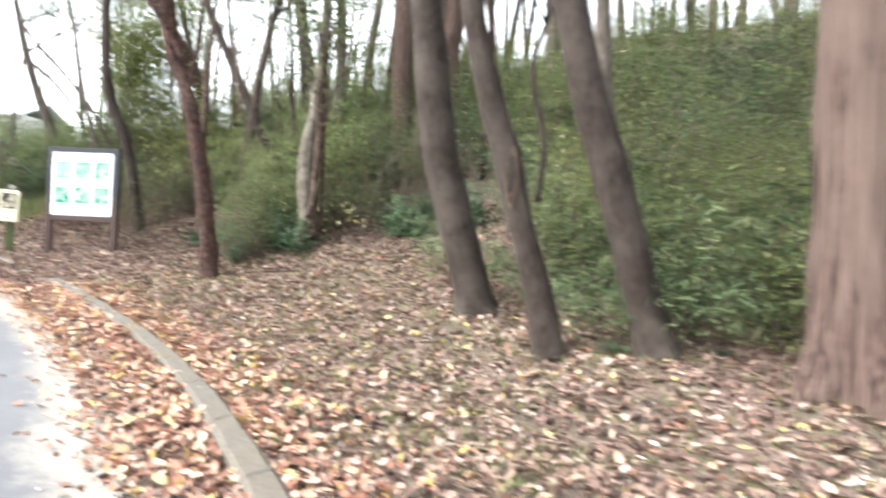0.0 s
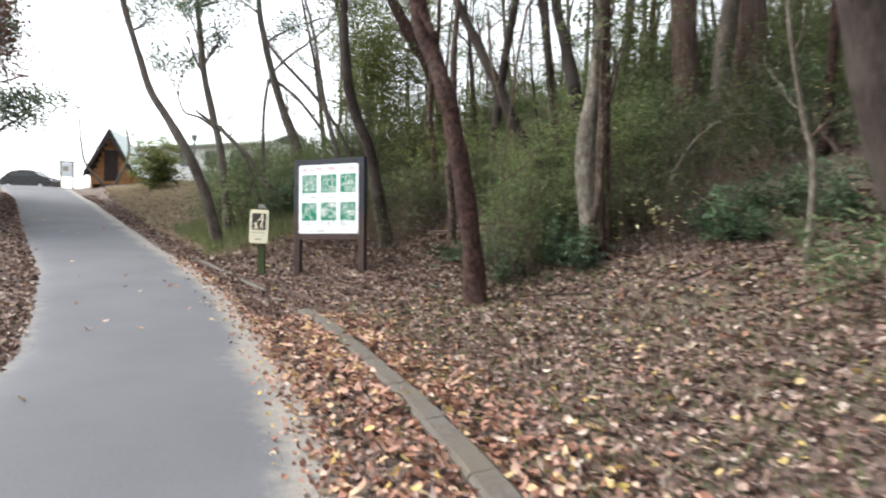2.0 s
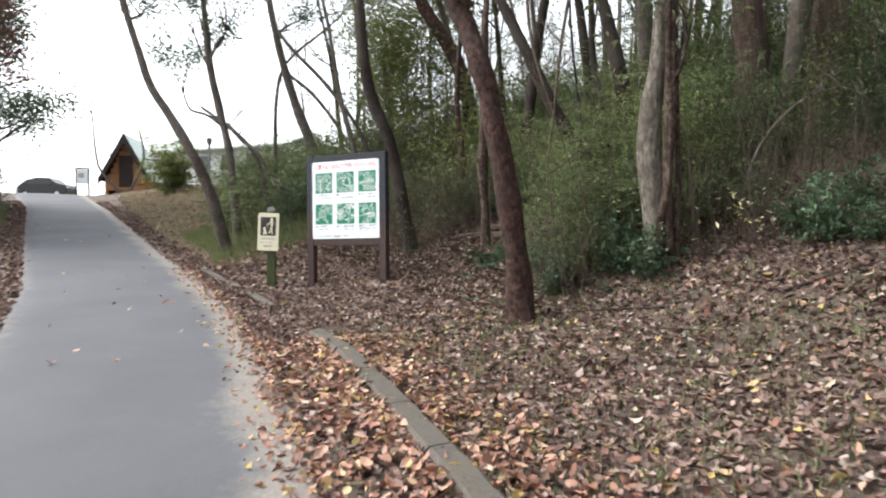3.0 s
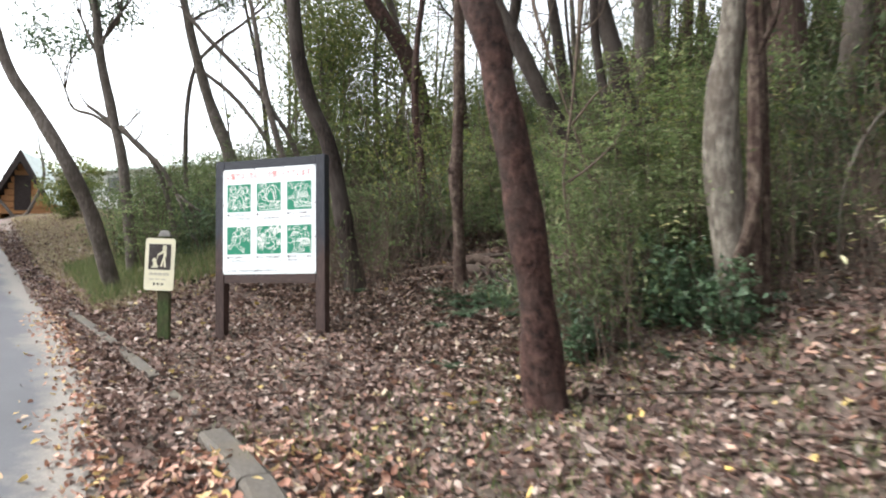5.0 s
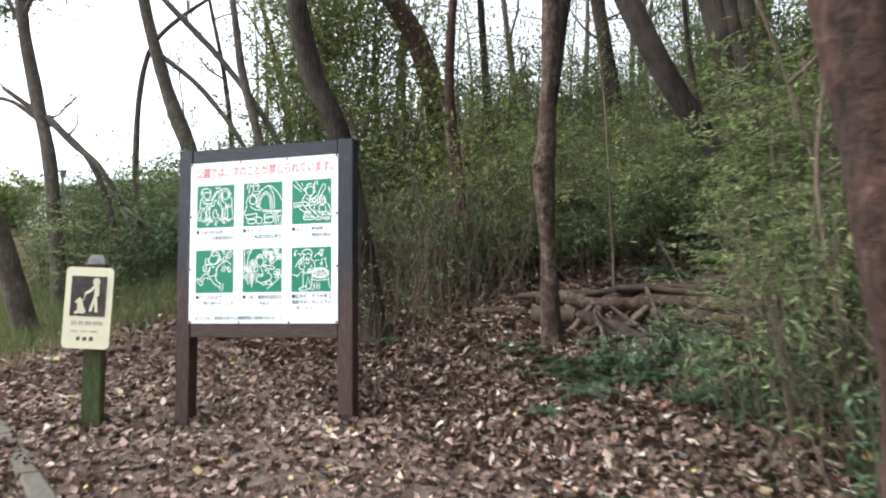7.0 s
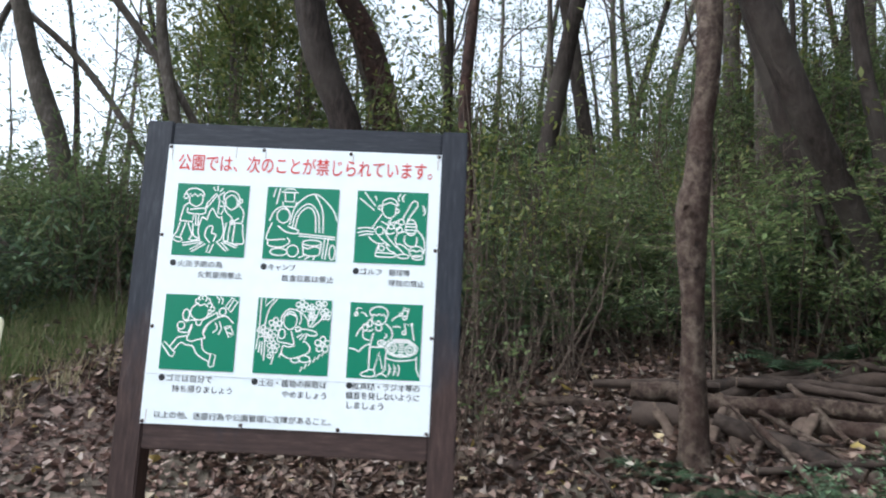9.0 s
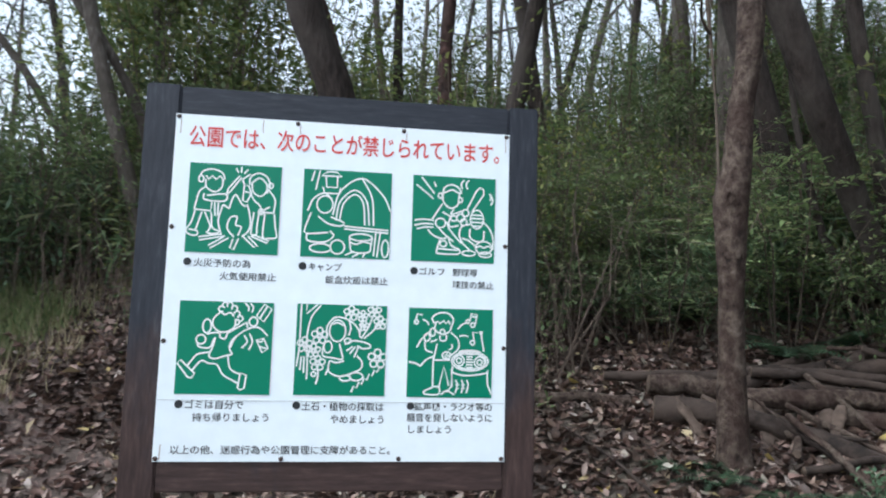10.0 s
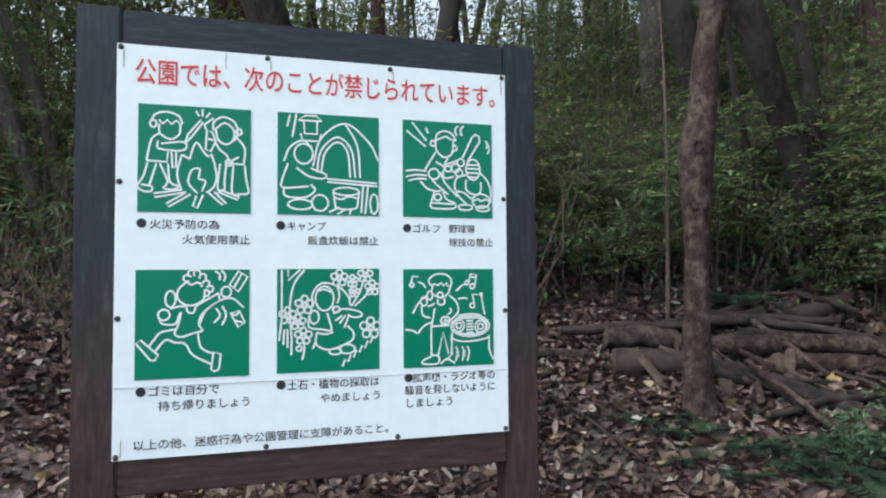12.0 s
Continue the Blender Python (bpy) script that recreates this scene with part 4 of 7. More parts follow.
dark = [shrub("evergreen_shrub", "dense dark evergreen shrub with small leaves", 51 + k, 1.0 + 0.2 * k, 0.65, 12, 1450, 0.066, 0.024, M_LEAF_DARK) for k in range(2)]
mid = [shrub("green_shrub", "leafy mid-green woodland shrub", 61 + k, 1.5 + 0.3 * k, 0.8, 14, 1400, 0.076, 0.024, M_LEAF_MID) for k in range(3)]
yel = [shrub("yellowing_shrub", "thin shrub with yellowing leaves", 71 + k, 1.9, 0.75, 12, 1000, 0.062, 0.026, M_LEAF_YELLOW) for k in range(2)]
bam = [bamboo_clump(81 + k, 0.75 + 0.15 * k, 0.55, 26) for k in range(3)]
thick = [stem_thicket(91, 1.3, 0.6, 30), stem_thicket(92, 1.7, 0.7, 26)]
airy = [feathery_shrub(401, 1.5, 0.75), feathery_shrub(402, 1.15, 0.8), feathery_shrub(403, 1.9, 0.85, 15, 12)]
broad = [shrub("broadleaf_shrub", "glossy dark evergreen shrub with broad leaves", 411 + k, 0.95, 0.5, 14, 620, 0.12, 0.046, M_LEAF_GLOSSY, 0.25) for k in range(2)]
hill = lambda s, d: not open_floor(s, d)
scatter(airy + mid + dark + yel, spots(rng, -8, 17, 4.8, 13, 175, 0.64, hill), rng, 0.7, 1.15, 6)
scatter(bam + thick[:1], spots(rng, -6, 15, 5, 12, 170, 0.45, hill), rng, 0.75, 1.2, 6)
# airy sprays over the log pile and beside the knotty tree
scatter([copy_thing(q, Matrix()) for q in airy], [(-2.05, 9.55), (-1.75, 9.95), (-1.55, 10.35), (-1.35, 9.75), (-1.25, 10.75), (-1.85, 10.4), (-1.0, 10.2), (-1.45, 11.2), (-2.2, 12.0), (-2.9, 12.3), (-1.9, 12.6), (-3.5, 12.9), (-2.6, 12.9), (-0.7, 10.9), (-0.9, 9.7)], rng, 0.75, 1.1, 8)
# broad leaves at the foot of the pale tree and on the bank beside it
scatter(broad, [(-0.95, 9.25), (-1.2, 9.0), (-0.75, 8.62), (-1.35, 9.4), (0.85, 8.75), (1.25, 8.5), (1.7, 8.85), (0.7, 9.15), (2.1, 8.3), (1.3, 9.3), (-1.85, 8.7)], rng, 0.45, 0.75, 8)
# low evergreen tufts in front of the logs
scatter([copy_thing(q, Matrix()) for q in broad], [(-2.95, 10.3), (-2.75, 10.12), (-2.55, 10.3), (-2.35, 10.05)], rng, 0.24, 0.36, 8)
# bare stems low on the slope behind the boards and the bank
scatter(thick[1:] + [copy_thing(thick[0], Matrix())], spots(rng, 10.8, 15.8, 5.5, 7.4, 26, 0.5) + [(-1.6, 8.95), (-1.75, 9.2), (0.1, 9.6), (0.5, 9.9), (-0.1, 9.3), (1.0, 10.0)], rng, 0.6, 1.0, 8)
# fresh green growth beside the cedar
scatter([copy_thing(q, Matrix()) for q in airy], [(3.3, 4.9), (3.9, 4.5), (4.3, 3.9), (3.6, 5.4), (5.4, 4.6), (3.0, 5.8)], rng, 0.6, 1.0, 8)
scatter([copy_thing(q, Matrix()) for q in (broad[0], mid[0], yel[0])], [(4.0, 3.9), (4.7, 4.3), (4.4, 5.1), (5.1, 3.5), (5.0, 5.0), (4.3, 3.3), (3.7, 4.4)], rng, 0.6, 1.0, 8)
scatter([copy_thing(q, Matrix()) for q in mid[:2] + yel[:1]], spots(rng, -12, 24, 12, 26, 80, 1.25), rng, 0.7, 1.15, 6)
# low shrubs against the knotty and the pale tree
near = [copy_thing(q, Matrix()) for q in (mid[0], bam[1], dark[0])]
scatter([copy_thing(dark[0], Matrix()), copy_thing(dark[1], Matrix()), copy_thing(bam[0], Matrix())], [(1.05, 9.2), (1.8, 8.6), (1.6, 7.9)], rng, 0.5, 0.75, 6)
scatter(near, [xy(a, b) for a, b in ((7.15, 5.75), (7.45, 6.7), (7.6, 7.4), (6.8, 7.1), (7.3, 6.2))], rng, 0.5, 0.95, 9)
# taller leafy bushes over the logs and on the bank behind the board
tall = [copy_thing(q, Matrix()) for q in (airy[2], yel[0], airy[0])]
scatter(tall, [xy(a, b) for a, b in ((7.9, 8.0), (8.6, 8.3), (9.4, 8.2), (10.3, 8.4), (11.2, 8.0), (7.2, 7.6), (13.6, 7.4), (14.4, 7.8), (15.2, 7.2), (14.8, 8.8), (15.9, 8.2), (13.9, 9.0), (16.4, 7.0), (12.6, 8.4))], rng, 0.8, 1.15, 6)
big = [copy_thing(q, Matrix()) for q in (yel[0], mid[2], yel[1])]
scatter(big, [(-6.3, 14.5), (-7.0, 14.8), (-7.6, 15.6), (-6.6, 16.0), (-8.2, 16.4), (-7.2, 16.9), (-5.8, 15.3), (-5.6, 16.6), (-6.4, 17.6), (-7.9, 17.5)], rng, 1.25, 1.75, 6)
scatter([copy_thing(q, Matrix()) for q in (mid[0], mid[1], dark[1])], spots(rng, 0, 9.5, 9.2, 13, 26, 0.9), rng, 0.8, 1.15, 6)
# broad yellowing crowns of understorey bushes high on the slope
scatter([copy_thing(q, Matrix()) for q in (yel[0], mid[2], yel[1])], spots(rng, 9.5, 17, 10.5, 15, 7, 1.2), rng, 1.2, 1.6, 6)
# low leafy cover at the foot of the thicket behind the logs
scatter([copy_thing(q, Matrix()) for q in (bam[0], dark[0], bam[2], mid[0])], spots(rng, 6.8, 12.2, 7.5, 8.9, 44, 0.3), rng, 0.45, 0.8, 9)
# unseen evergreens added behind the starting point to shade the leaf floor
scatter([copy_thing(q, Matrix()) for q in (woods[5], woods[2])], spots(rng, -6.5, -2.5, 4.6, 8.4, 7, 1.2), rng, 0.75, 1.0, 4)
# hedge behind the small sign and along the grass bank
hedge = [copy_thing(q, Matrix()) for q in (dark[0], mid[1], airy[1], mid[0])]
scatter(hedge, spots(rng, 14.6, 20, 3.9, 6.8, 46, 0.55, lambda s, d: s > 15 or d > 5.9), rng, 0.85, 1.2, 5)

# ---- fallen leaves and grass ----
def litter():
    nr = np.random.default_rng(8)

    def lay(name, label, n, s0, s1, d_of, ln, wd, mat, keep, lift=0.012, category="leaves", shaped=True):
        s = nr.uniform(s0, s1, n)
        d = d_of(n, s)
        ok = keep(s, d)
        ok &= (np.abs(d - kerb_d(s)) > 0.085) | (s > 7.3) | (nr.random(n) < 0.3)
        s, d = s[ok], d[ok]
        x, y = UX * s + NX * d, UY * s + NY * d
        z = ground_z(x, y) + nr.uniform(0.004, lift * 2.5, len(x))
        v, f = (dry_leaves(nr, np.stack([x, y, z], 1), ln, wd) if shaped else leaves(nr, np.stack([x, y, z], 1), ln, wd, 0.0, 0.45, 0.25))
        tagged(new(name, fast_mesh(name, v, f, mat)), label, category, kind="stuff")

    off = lambda s, d: d > road_right(s) + nr.normal(0.02, 0.1, len(s))
    lay("fallen_leaves", "brown and tan fallen leaves covering the ground", 74000, -8, 16, lambda n, s: nr.uniform(0.4, 8.5, n), 0.072, 0.04, M_LITTER, off)
    lay("fallen_leaves", "small dark broken fallen leaves", 50000, -8, 16, lambda n, s: nr.uniform(0.4, 8, n), 0.045, 0.028, M_LITTER, off, shaped=False)
    lay("fallen_leaves", "brown fallen leaves further up the slope", 26000, -8, 30, lambda n, s: nr.uniform(2, 18, n), 0.11, 0.06, M_LITTER, off, shaped=False)
    lay("fallen_leaves", "dark fallen leaves around the log pile", 16000, 7, 14, lambda n, s: nr.uniform(4.8, 8.2, n), 0.075, 0.042, M_LITTER_DARK, off)
    lay("orange_leaves", "orange and yellow fallen leaves along the kerb", 8500, -7, 7.5, lambda n, s: kerb_d(s) + nr.normal(-0.05, 0.45, n), 0.075, 0.042, M_LITTER_BRIGHT, off, 0.024)
    lay("orange_leaves", "scattered orange and yellow fallen leaves", 1400, -7, 8.5, lambda n, s: nr.uniform(1, 6.5, n), 0.08, 0.044, M_LITTER_BRIGHT, off, 0.02)
    lay("verge_leaves", "brown leaves drifted along the road verge", 7000, 2, 40, lambda n, s: road_left(s) - np.abs(nr.normal(0.1, 0.35, n)), 0.1, 0.055, M_LITTER, lambda s, d: d < 5, shaped=False)
    lay("verge_leaves", "pale dry leaves drifted along the far kerb", 4000, 8, 40, lambda n, s: road_right(s) + np.abs(nr.normal(0.15, 0.3, n)), 0.1, 0.055, M_LITTER, lambda s, d: d < 5, shaped=False)
    lay("bank_leaves", "withered leaves among the dry grass of the bank", 9000, 13, 40, lambda n, s: nr.uniform(2.4, 8, n), 0.1, 0.06, M_LITTER, lambda s, d: d > kerb_d(s) + 0.1, 0.05, shaped=False)
    lay("margin_leaves", "broken leaves strewn over the sandy road edge", 2600, -7, 14, lambda n, s: road_right(s) - np.abs(nr.normal(0, 0.17, n)) + 0.05, 0.055, 0.032, M_LITTER_BRIGHT, lambda s, d: d < road_right(s) + 0.1, 0.016)
    lay("road_leaves", "few pale leaves lying on the asphalt", 90, -3, 26, lambda n, s: nr.uniform(-2, 2.3, n), 0.09, 0.05, M_LITTER_BRIGHT, lambda s, d: (d < road_right(s)) & (d > road_left(s)), 0.03)

    def grass(name, label, n, s0, s1, d0, d1, h, mat, clump, keep):
        s, d = nr.uniform(s0, s1, n), nr.uniform(d0, d1, n)
        s = np.repeat(s, clump) + nr.normal(0, 0.05, n * clump)
        d = np.repeat(d, clump) + nr.normal(0, 0.05, n * clump)
        ok = keep(s, d)
        s, d = s[ok], d[ok]
        x, y = UX * s + NX * d, UY * s + NY * d
        b = np.stack([x, y, ground_z(x, y) - 0.01], 1)
        m = len(b)
        a = nr.uniform(0, 2 * np.pi, m)
        hh = h * nr.uniform(0.5, 1.4, m)
        w = np.stack([np.cos(a), np.sin(a), 0 * a], 1) * 0.006
        lean = np.stack([nr.normal(0, 0.35, m), nr.normal(0, 0.35, m), np.ones(m)], 1) * hh[:, None]
        v = np.stack([b - w, b + w, b + lean], 1).reshape(-1, 3)
        f = np.arange(m * 3).reshape(-1, 3)
        tagged(new(name, fast_mesh(name, v, f, mat)), label, "grass", kind="stuff")

    clear = lambda s, d: d > road_right(s) + 0.6
    grass("grass", "sparse green grass tufts among the leaves", 3400, -6, 8, 1.5, 6.5, 0.075, M_GRASS, 6, clear)
    grass("grass_bank", "dry grass bank beside the road", 16000, 13.5, 42, 2.6, 9, 0.16, M_DRY_GRASS, 5, lambda s, d: d > kerb_d(s) + 0.2)
    grass("grass_bank", "green grass patch below the hedge", 5000, 14, 19, 2.9, 5.5, 0.22, M_GRASS, 5, lambda s, d: d > 2.9)
    grass("grass_verge", "green grass strip beyond the road verge", 14000, 4, 36, -5, 0, 0.14, M_GRASS, 4, lambda s, d: d < road_left(s) - 0.6)


litter()

# ---- park notice board ----
def paint(name, colour, rough=0.45, dirt=(0.3, 0.3, 0.28), amount=0.25, scale=5, spec=0.4):
    m, nt, b = material(name, rough, spec)
    v = coords(nt, (1, 1, 1), True)
    big = ramp(nt, noise_tex(nt, v, scale, 6, 0.65), [(0.5, (0, 0, 0)), (0.75, (1, 1, 1))])
    fine = ramp(nt, noise_tex(nt, v, scale * 14, 4, 0.6), [(0.3, (0.95, 0.95, 0.95)), (0.7, (1, 1, 1))])
    base = mix(nt, 1.0, colour, fine, "MULTIPLY")
    f = nt.nodes.new("ShaderNodeMath")
    f.operation = "MULTIPLY"
    nt.links.new(big, f.inputs[0])
    f.inputs[1].default_value = amount
    nt.links.new(mix(nt, f.outputs[0], base, dirt), b.inputs["Base Color"])
    return m


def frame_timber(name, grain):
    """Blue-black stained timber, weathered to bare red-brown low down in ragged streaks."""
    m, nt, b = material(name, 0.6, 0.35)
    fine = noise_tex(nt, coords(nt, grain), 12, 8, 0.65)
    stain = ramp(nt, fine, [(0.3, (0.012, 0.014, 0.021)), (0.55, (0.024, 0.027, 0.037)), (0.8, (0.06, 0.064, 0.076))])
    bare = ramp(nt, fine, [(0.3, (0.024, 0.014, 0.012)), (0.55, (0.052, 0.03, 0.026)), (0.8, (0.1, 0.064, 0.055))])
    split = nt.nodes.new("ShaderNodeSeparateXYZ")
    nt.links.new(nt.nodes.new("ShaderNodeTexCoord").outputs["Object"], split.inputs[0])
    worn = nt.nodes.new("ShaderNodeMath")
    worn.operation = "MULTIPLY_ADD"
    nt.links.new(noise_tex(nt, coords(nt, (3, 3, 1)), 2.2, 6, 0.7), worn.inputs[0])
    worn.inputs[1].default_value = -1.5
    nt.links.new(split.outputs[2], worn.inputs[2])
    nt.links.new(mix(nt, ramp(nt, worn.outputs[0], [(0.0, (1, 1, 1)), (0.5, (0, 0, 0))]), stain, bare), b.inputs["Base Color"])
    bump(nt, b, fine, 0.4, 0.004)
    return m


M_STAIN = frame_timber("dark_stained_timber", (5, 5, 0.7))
M_STAIN_RAIL = frame_timber("dark_stained_rail", (0.7, 5, 5))
M_PANEL = paint("white_enamel_panel", (0.82, 0.88, 0.91), 0.3, (0.66, 0.68, 0.68), 0.12, 1.3)
M_GREEN = paint("green_sign_paint", (0.004, 0.19, 0.105), 0.4, (0.02, 0.24, 0.15), 0.15, 2.0)
M_WHITE = paint("white_line_paint", (0.82, 0.84, 0.82), 0.5)
M_RED = paint("red_lettering", (0.62, 0.05, 0.04), 0.5, (0.7, 0.25, 0.2), 0.3, 12)
M_BLACK = paint("black_lettering", (0.02, 0.022, 0.025), 0.5, (0.2, 0.2, 0.2), 0.2, 12)
M_SCREW = paint("rusty_screw", (0.05, 0.035, 0.03), 0.5, (0.15, 0.07, 0.04), 0.5, 60)
M_RUST = paint("rust_run", (0.32, 0.2, 0.13), 0.7, (0.6, 0.5, 0.42), 0.6, 30)


def stroke_mesh(lines, width):
    """Painted lines: each a list of (x, y) in the picture's own metres; flat ribbons with rounded bends."""
    verts, faces = [], []
    for line in lines:
        p = [Vector(q) for q in line]
        closed = (p[0] - p[-1]).length < 1e-6
        n = len(p)
        o = len(verts)
        for i, q in enumerate(p):
            a = p[i - 1] if i else (p[-2] if closed else p[0])
            b = p[(i + 1) % n] if i < n - 1 else (p[1] if closed else p[-1])
            t = b - a
            t = t.normalized() if t.length else Vector((1, 0))
            w = width * 0.5
            verts += [(q.x - t.y * w, 0, q.y + t.x * w), (q.x + t.y * w, 0, q.y - t.x * w)]
        for i in range(n - 1):
            k = o + 2 * i
            faces.append((k, k + 1, k + 3, k + 2))
    return verts, faces


def curve_line(pts, n=7):
    """A smooth line through a few points."""
    if len(pts) < 3:
        return pts
    q = spline([(x, y, 0, 0) for x, y in pts], math.dist(pts[0], pts[1]) / n + 1e-4)
    return [(a[0], a[1]) for a in q]


def ring(cx, cy, rx, ry=None, a0=0, a1=360, n=16):
    ry = ry or rx
    return [(cx + rx * math.cos(radians(a0 + (a1 - a0) * k / n)), cy + ry * math.sin(radians(a0 + (a1 - a0) * k / n))) for k in range(n + 1)]


def flower(cx, cy, r):
    return [ring(cx + r * math.cos(a), cy + r * math.sin(a), r * 0.55, None, 0, 360, 8) for a in (0.3, 1.56, 2.8, 4.07, 5.3)] + [ring(cx, cy, r * 0.3, None, 0, 360, 6)]


def draw_campfire():
    c = curve_line
    L = [c([(0.11, 0.84), (0.15, 0.91), (0.25, 0.935), (0.35, 0.9), (0.385, 0.83)]), [(0.18, 0.86), (0.21, 0.82), (0.25, 0.86), (0.29, 0.82), (0.33, 0.86), (0.37, 0.82), (0.385, 0.84)], c([(0.18, 0.82), (0.19, 0.73), (0.28, 0.68), (0.355, 0.73), (0.365, 0.82)]), ring(0.13, 0.82, 0.028, 0.035)]
    L += [c([(0.18, 0.73), (0.12, 0.68), (0.09, 0.56), (0.075, 0.475)]), [(0.075, 0.475), (0.25, 0.465), (0.26, 0.56)], c([(0.17, 0.66), (0.18, 0.59), (0.36, 0.575), (0.42, 0.61), (0.39, 0.66), (0.2, 0.635)])]
    L += [c([(0.085, 0.46), (0.05, 0.33), (0.0, 0.235), (0.05, 0.19), (0.12, 0.19), (0.12, 0.235), (0.03, 0.25)]), [(0.16, 0.45), (0.1, 0.24)], c([(0.19, 0.45), (0.26, 0.28), (0.22, 0.225), (0.3, 0.21), (0.36, 0.24), (0.28, 0.28), (0.26, 0.45)]), [(0.29, 0.56), (0.3, 0.41), (0.33, 0.42), (0.33, 0.56)]]
    L += [[(0.41, 0.66), (0.43, 0.73), (0.545, 0.875), (0.565, 0.855), (0.46, 0.705), (0.42, 0.66)], [(0.53, 0.91), (0.5, 0.96)], [(0.56, 0.91), (0.56, 0.98)], [(0.59, 0.9), (0.63, 0.95)]]
    L += [c([(0.66, 0.78), (0.66, 0.86), (0.74, 0.915), (0.84, 0.88), (0.88, 0.78), (0.85, 0.69)]), c([(0.68, 0.8), (0.7, 0.7), (0.775, 0.655), (0.84, 0.705), (0.84, 0.8), (0.76, 0.86), (0.68, 0.8)]), ring(0.89, 0.78, 0.025, 0.03)]
    L += [c([(0.87, 0.73), (0.945, 0.62), (0.935, 0.47)]), [(0.935, 0.47), (0.775, 0.475)], c([(0.945, 0.46), (0.96, 0.32), (0.98, 0.2), (0.9, 0.185), (0.83, 0.2), (0.84, 0.46)]), c([(0.775, 0.46), (0.76, 0.3), (0.76, 0.225), (0.7, 0.225), (0.72, 0.47)]), c([(0.67, 0.68), (0.72, 0.6), (0.78, 0.55), (0.81, 0.46), (0.83, 0.5), (0.89, 0.54)]), ring(0.8, 0.48, 0.03)]
    L += [[(0.6, 0.775), (0.65, 0.765), (0.68, 0.68), (0.635, 0.58), (0.59, 0.6), (0.6, 0.775)], [(0.61, 0.7), (0.66, 0.69)], c([(0.6, 0.78), (0.58, 0.83), (0.62, 0.87), (0.66, 0.9)])]
    L += [c([(0.38, 0.2), (0.34, 0.36), (0.38, 0.54)]), [(0.38, 0.54), (0.45, 0.5)], c([(0.45, 0.5), (0.475, 0.6), (0.51, 0.66), (0.55, 0.61), (0.58, 0.56)]), [(0.58, 0.56), (0.62, 0.53), (0.64, 0.56), (0.67, 0.47)], c([(0.67, 0.47), (0.69, 0.34), (0.66, 0.24), (0.6, 0.19)]), c([(0.52, 0.18), (0.44, 0.28), (0.47, 0.4), (0.54, 0.41), (0.53, 0.32), (0.59, 0.3), (0.56, 0.2)])]
    L += [[(0.38, 0.21), (0.14, 0.17), (0.15, 0.135), (0.42, 0.19)], [(0.41, 0.18), (0.25, 0.08), (0.27, 0.05), (0.46, 0.17)], [(0.51, 0.16), (0.48, 0.06), (0.52, 0.04), (0.57, 0.17)], [(0.62, 0.19), (0.74, 0.08), (0.78, 0.09), (0.67, 0.2)], [(0.7, 0.2), (0.88, 0.13), (0.9, 0.155), (0.72, 0.22)]]
    return L


def draw_camping():
    L = [curve_line([(0.34, 0.48), (0.42, 0.76), (0.66, 0.92), (0.9, 0.74), (1.0, 0.55)]), curve_line([(0.38, 0.42), (0.42, 0.64), (0.58, 0.78), (0.72, 0.66), (0.76, 0.38)]), curve_line([(0.42, 0.42), (0.46, 0.62), (0.58, 0.73), (0.68, 0.64), (0.71, 0.38)]), curve_line([(0.66, 0.92), (0.78, 0.7), (0.81, 0.38)])]
    L += [[(0.18, 0.99), (0.14, 0.76)], [(0.12, 0.98), (0.09, 0.86)], [(0.2, 0.93), (0.27, 0.98), (0.37, 0.98), (0.43, 0.93), (0.2, 0.93)], [(0.25, 0.92), (0.26, 0.8), (0.38, 0.8), (0.38, 0.92)], [(0.22, 0.8), (0.24, 0.73), (0.4, 0.73), (0.42, 0.8)]]
    L += [ring(0.25, 0.6, 0.09, 0.1), curve_line([(0.06, 0.52), (0.12, 0.66), (0.24, 0.73), (0.33, 0.66)]), curve_line([(0.1, 0.5), (0.04, 0.32), (0.06, 0.26), (0.3, 0.28)]), curve_line([(0.18, 0.46), (0.3, 0.38), (0.44, 0.36), (0.47, 0.4), (0.32, 0.46)]), curve_line([(0.06, 0.26), (0.08, 0.18), (0.26, 0.17), (0.36, 0.24), (0.32, 0.3)]), ring(0.22, 0.1, 0.12, 0.05), ring(0.41, 0.12, 0.08)]
    L += [[(0.48, 0.36), (0.98, 0.33)], [(0.48, 0.33), (0.98, 0.3)], ring(0.67, 0.24, 0.13, 0.04), [(0.54, 0.24), (0.56, 0.09)], [(0.8, 0.24), (0.78, 0.09)], ring(0.67, 0.09, 0.11, 0.03, 180, 360), curve_line([(0.55, 0.18), (0.62, 0.16), (0.7, 0.19), (0.79, 0.17)]), [(0.84, 0.32), (0.82, 0.03)], [(0.89, 0.32), (0.86, 0.02)], ring(0.95, 0.12, 0.04, 0.1), [(0.5, 0.03), (0.6, 0.08)], [(0.58, 0.01), (0.66, 0.06)], [(0.7, 0.01), (0.72, 0.06)]]
    return L


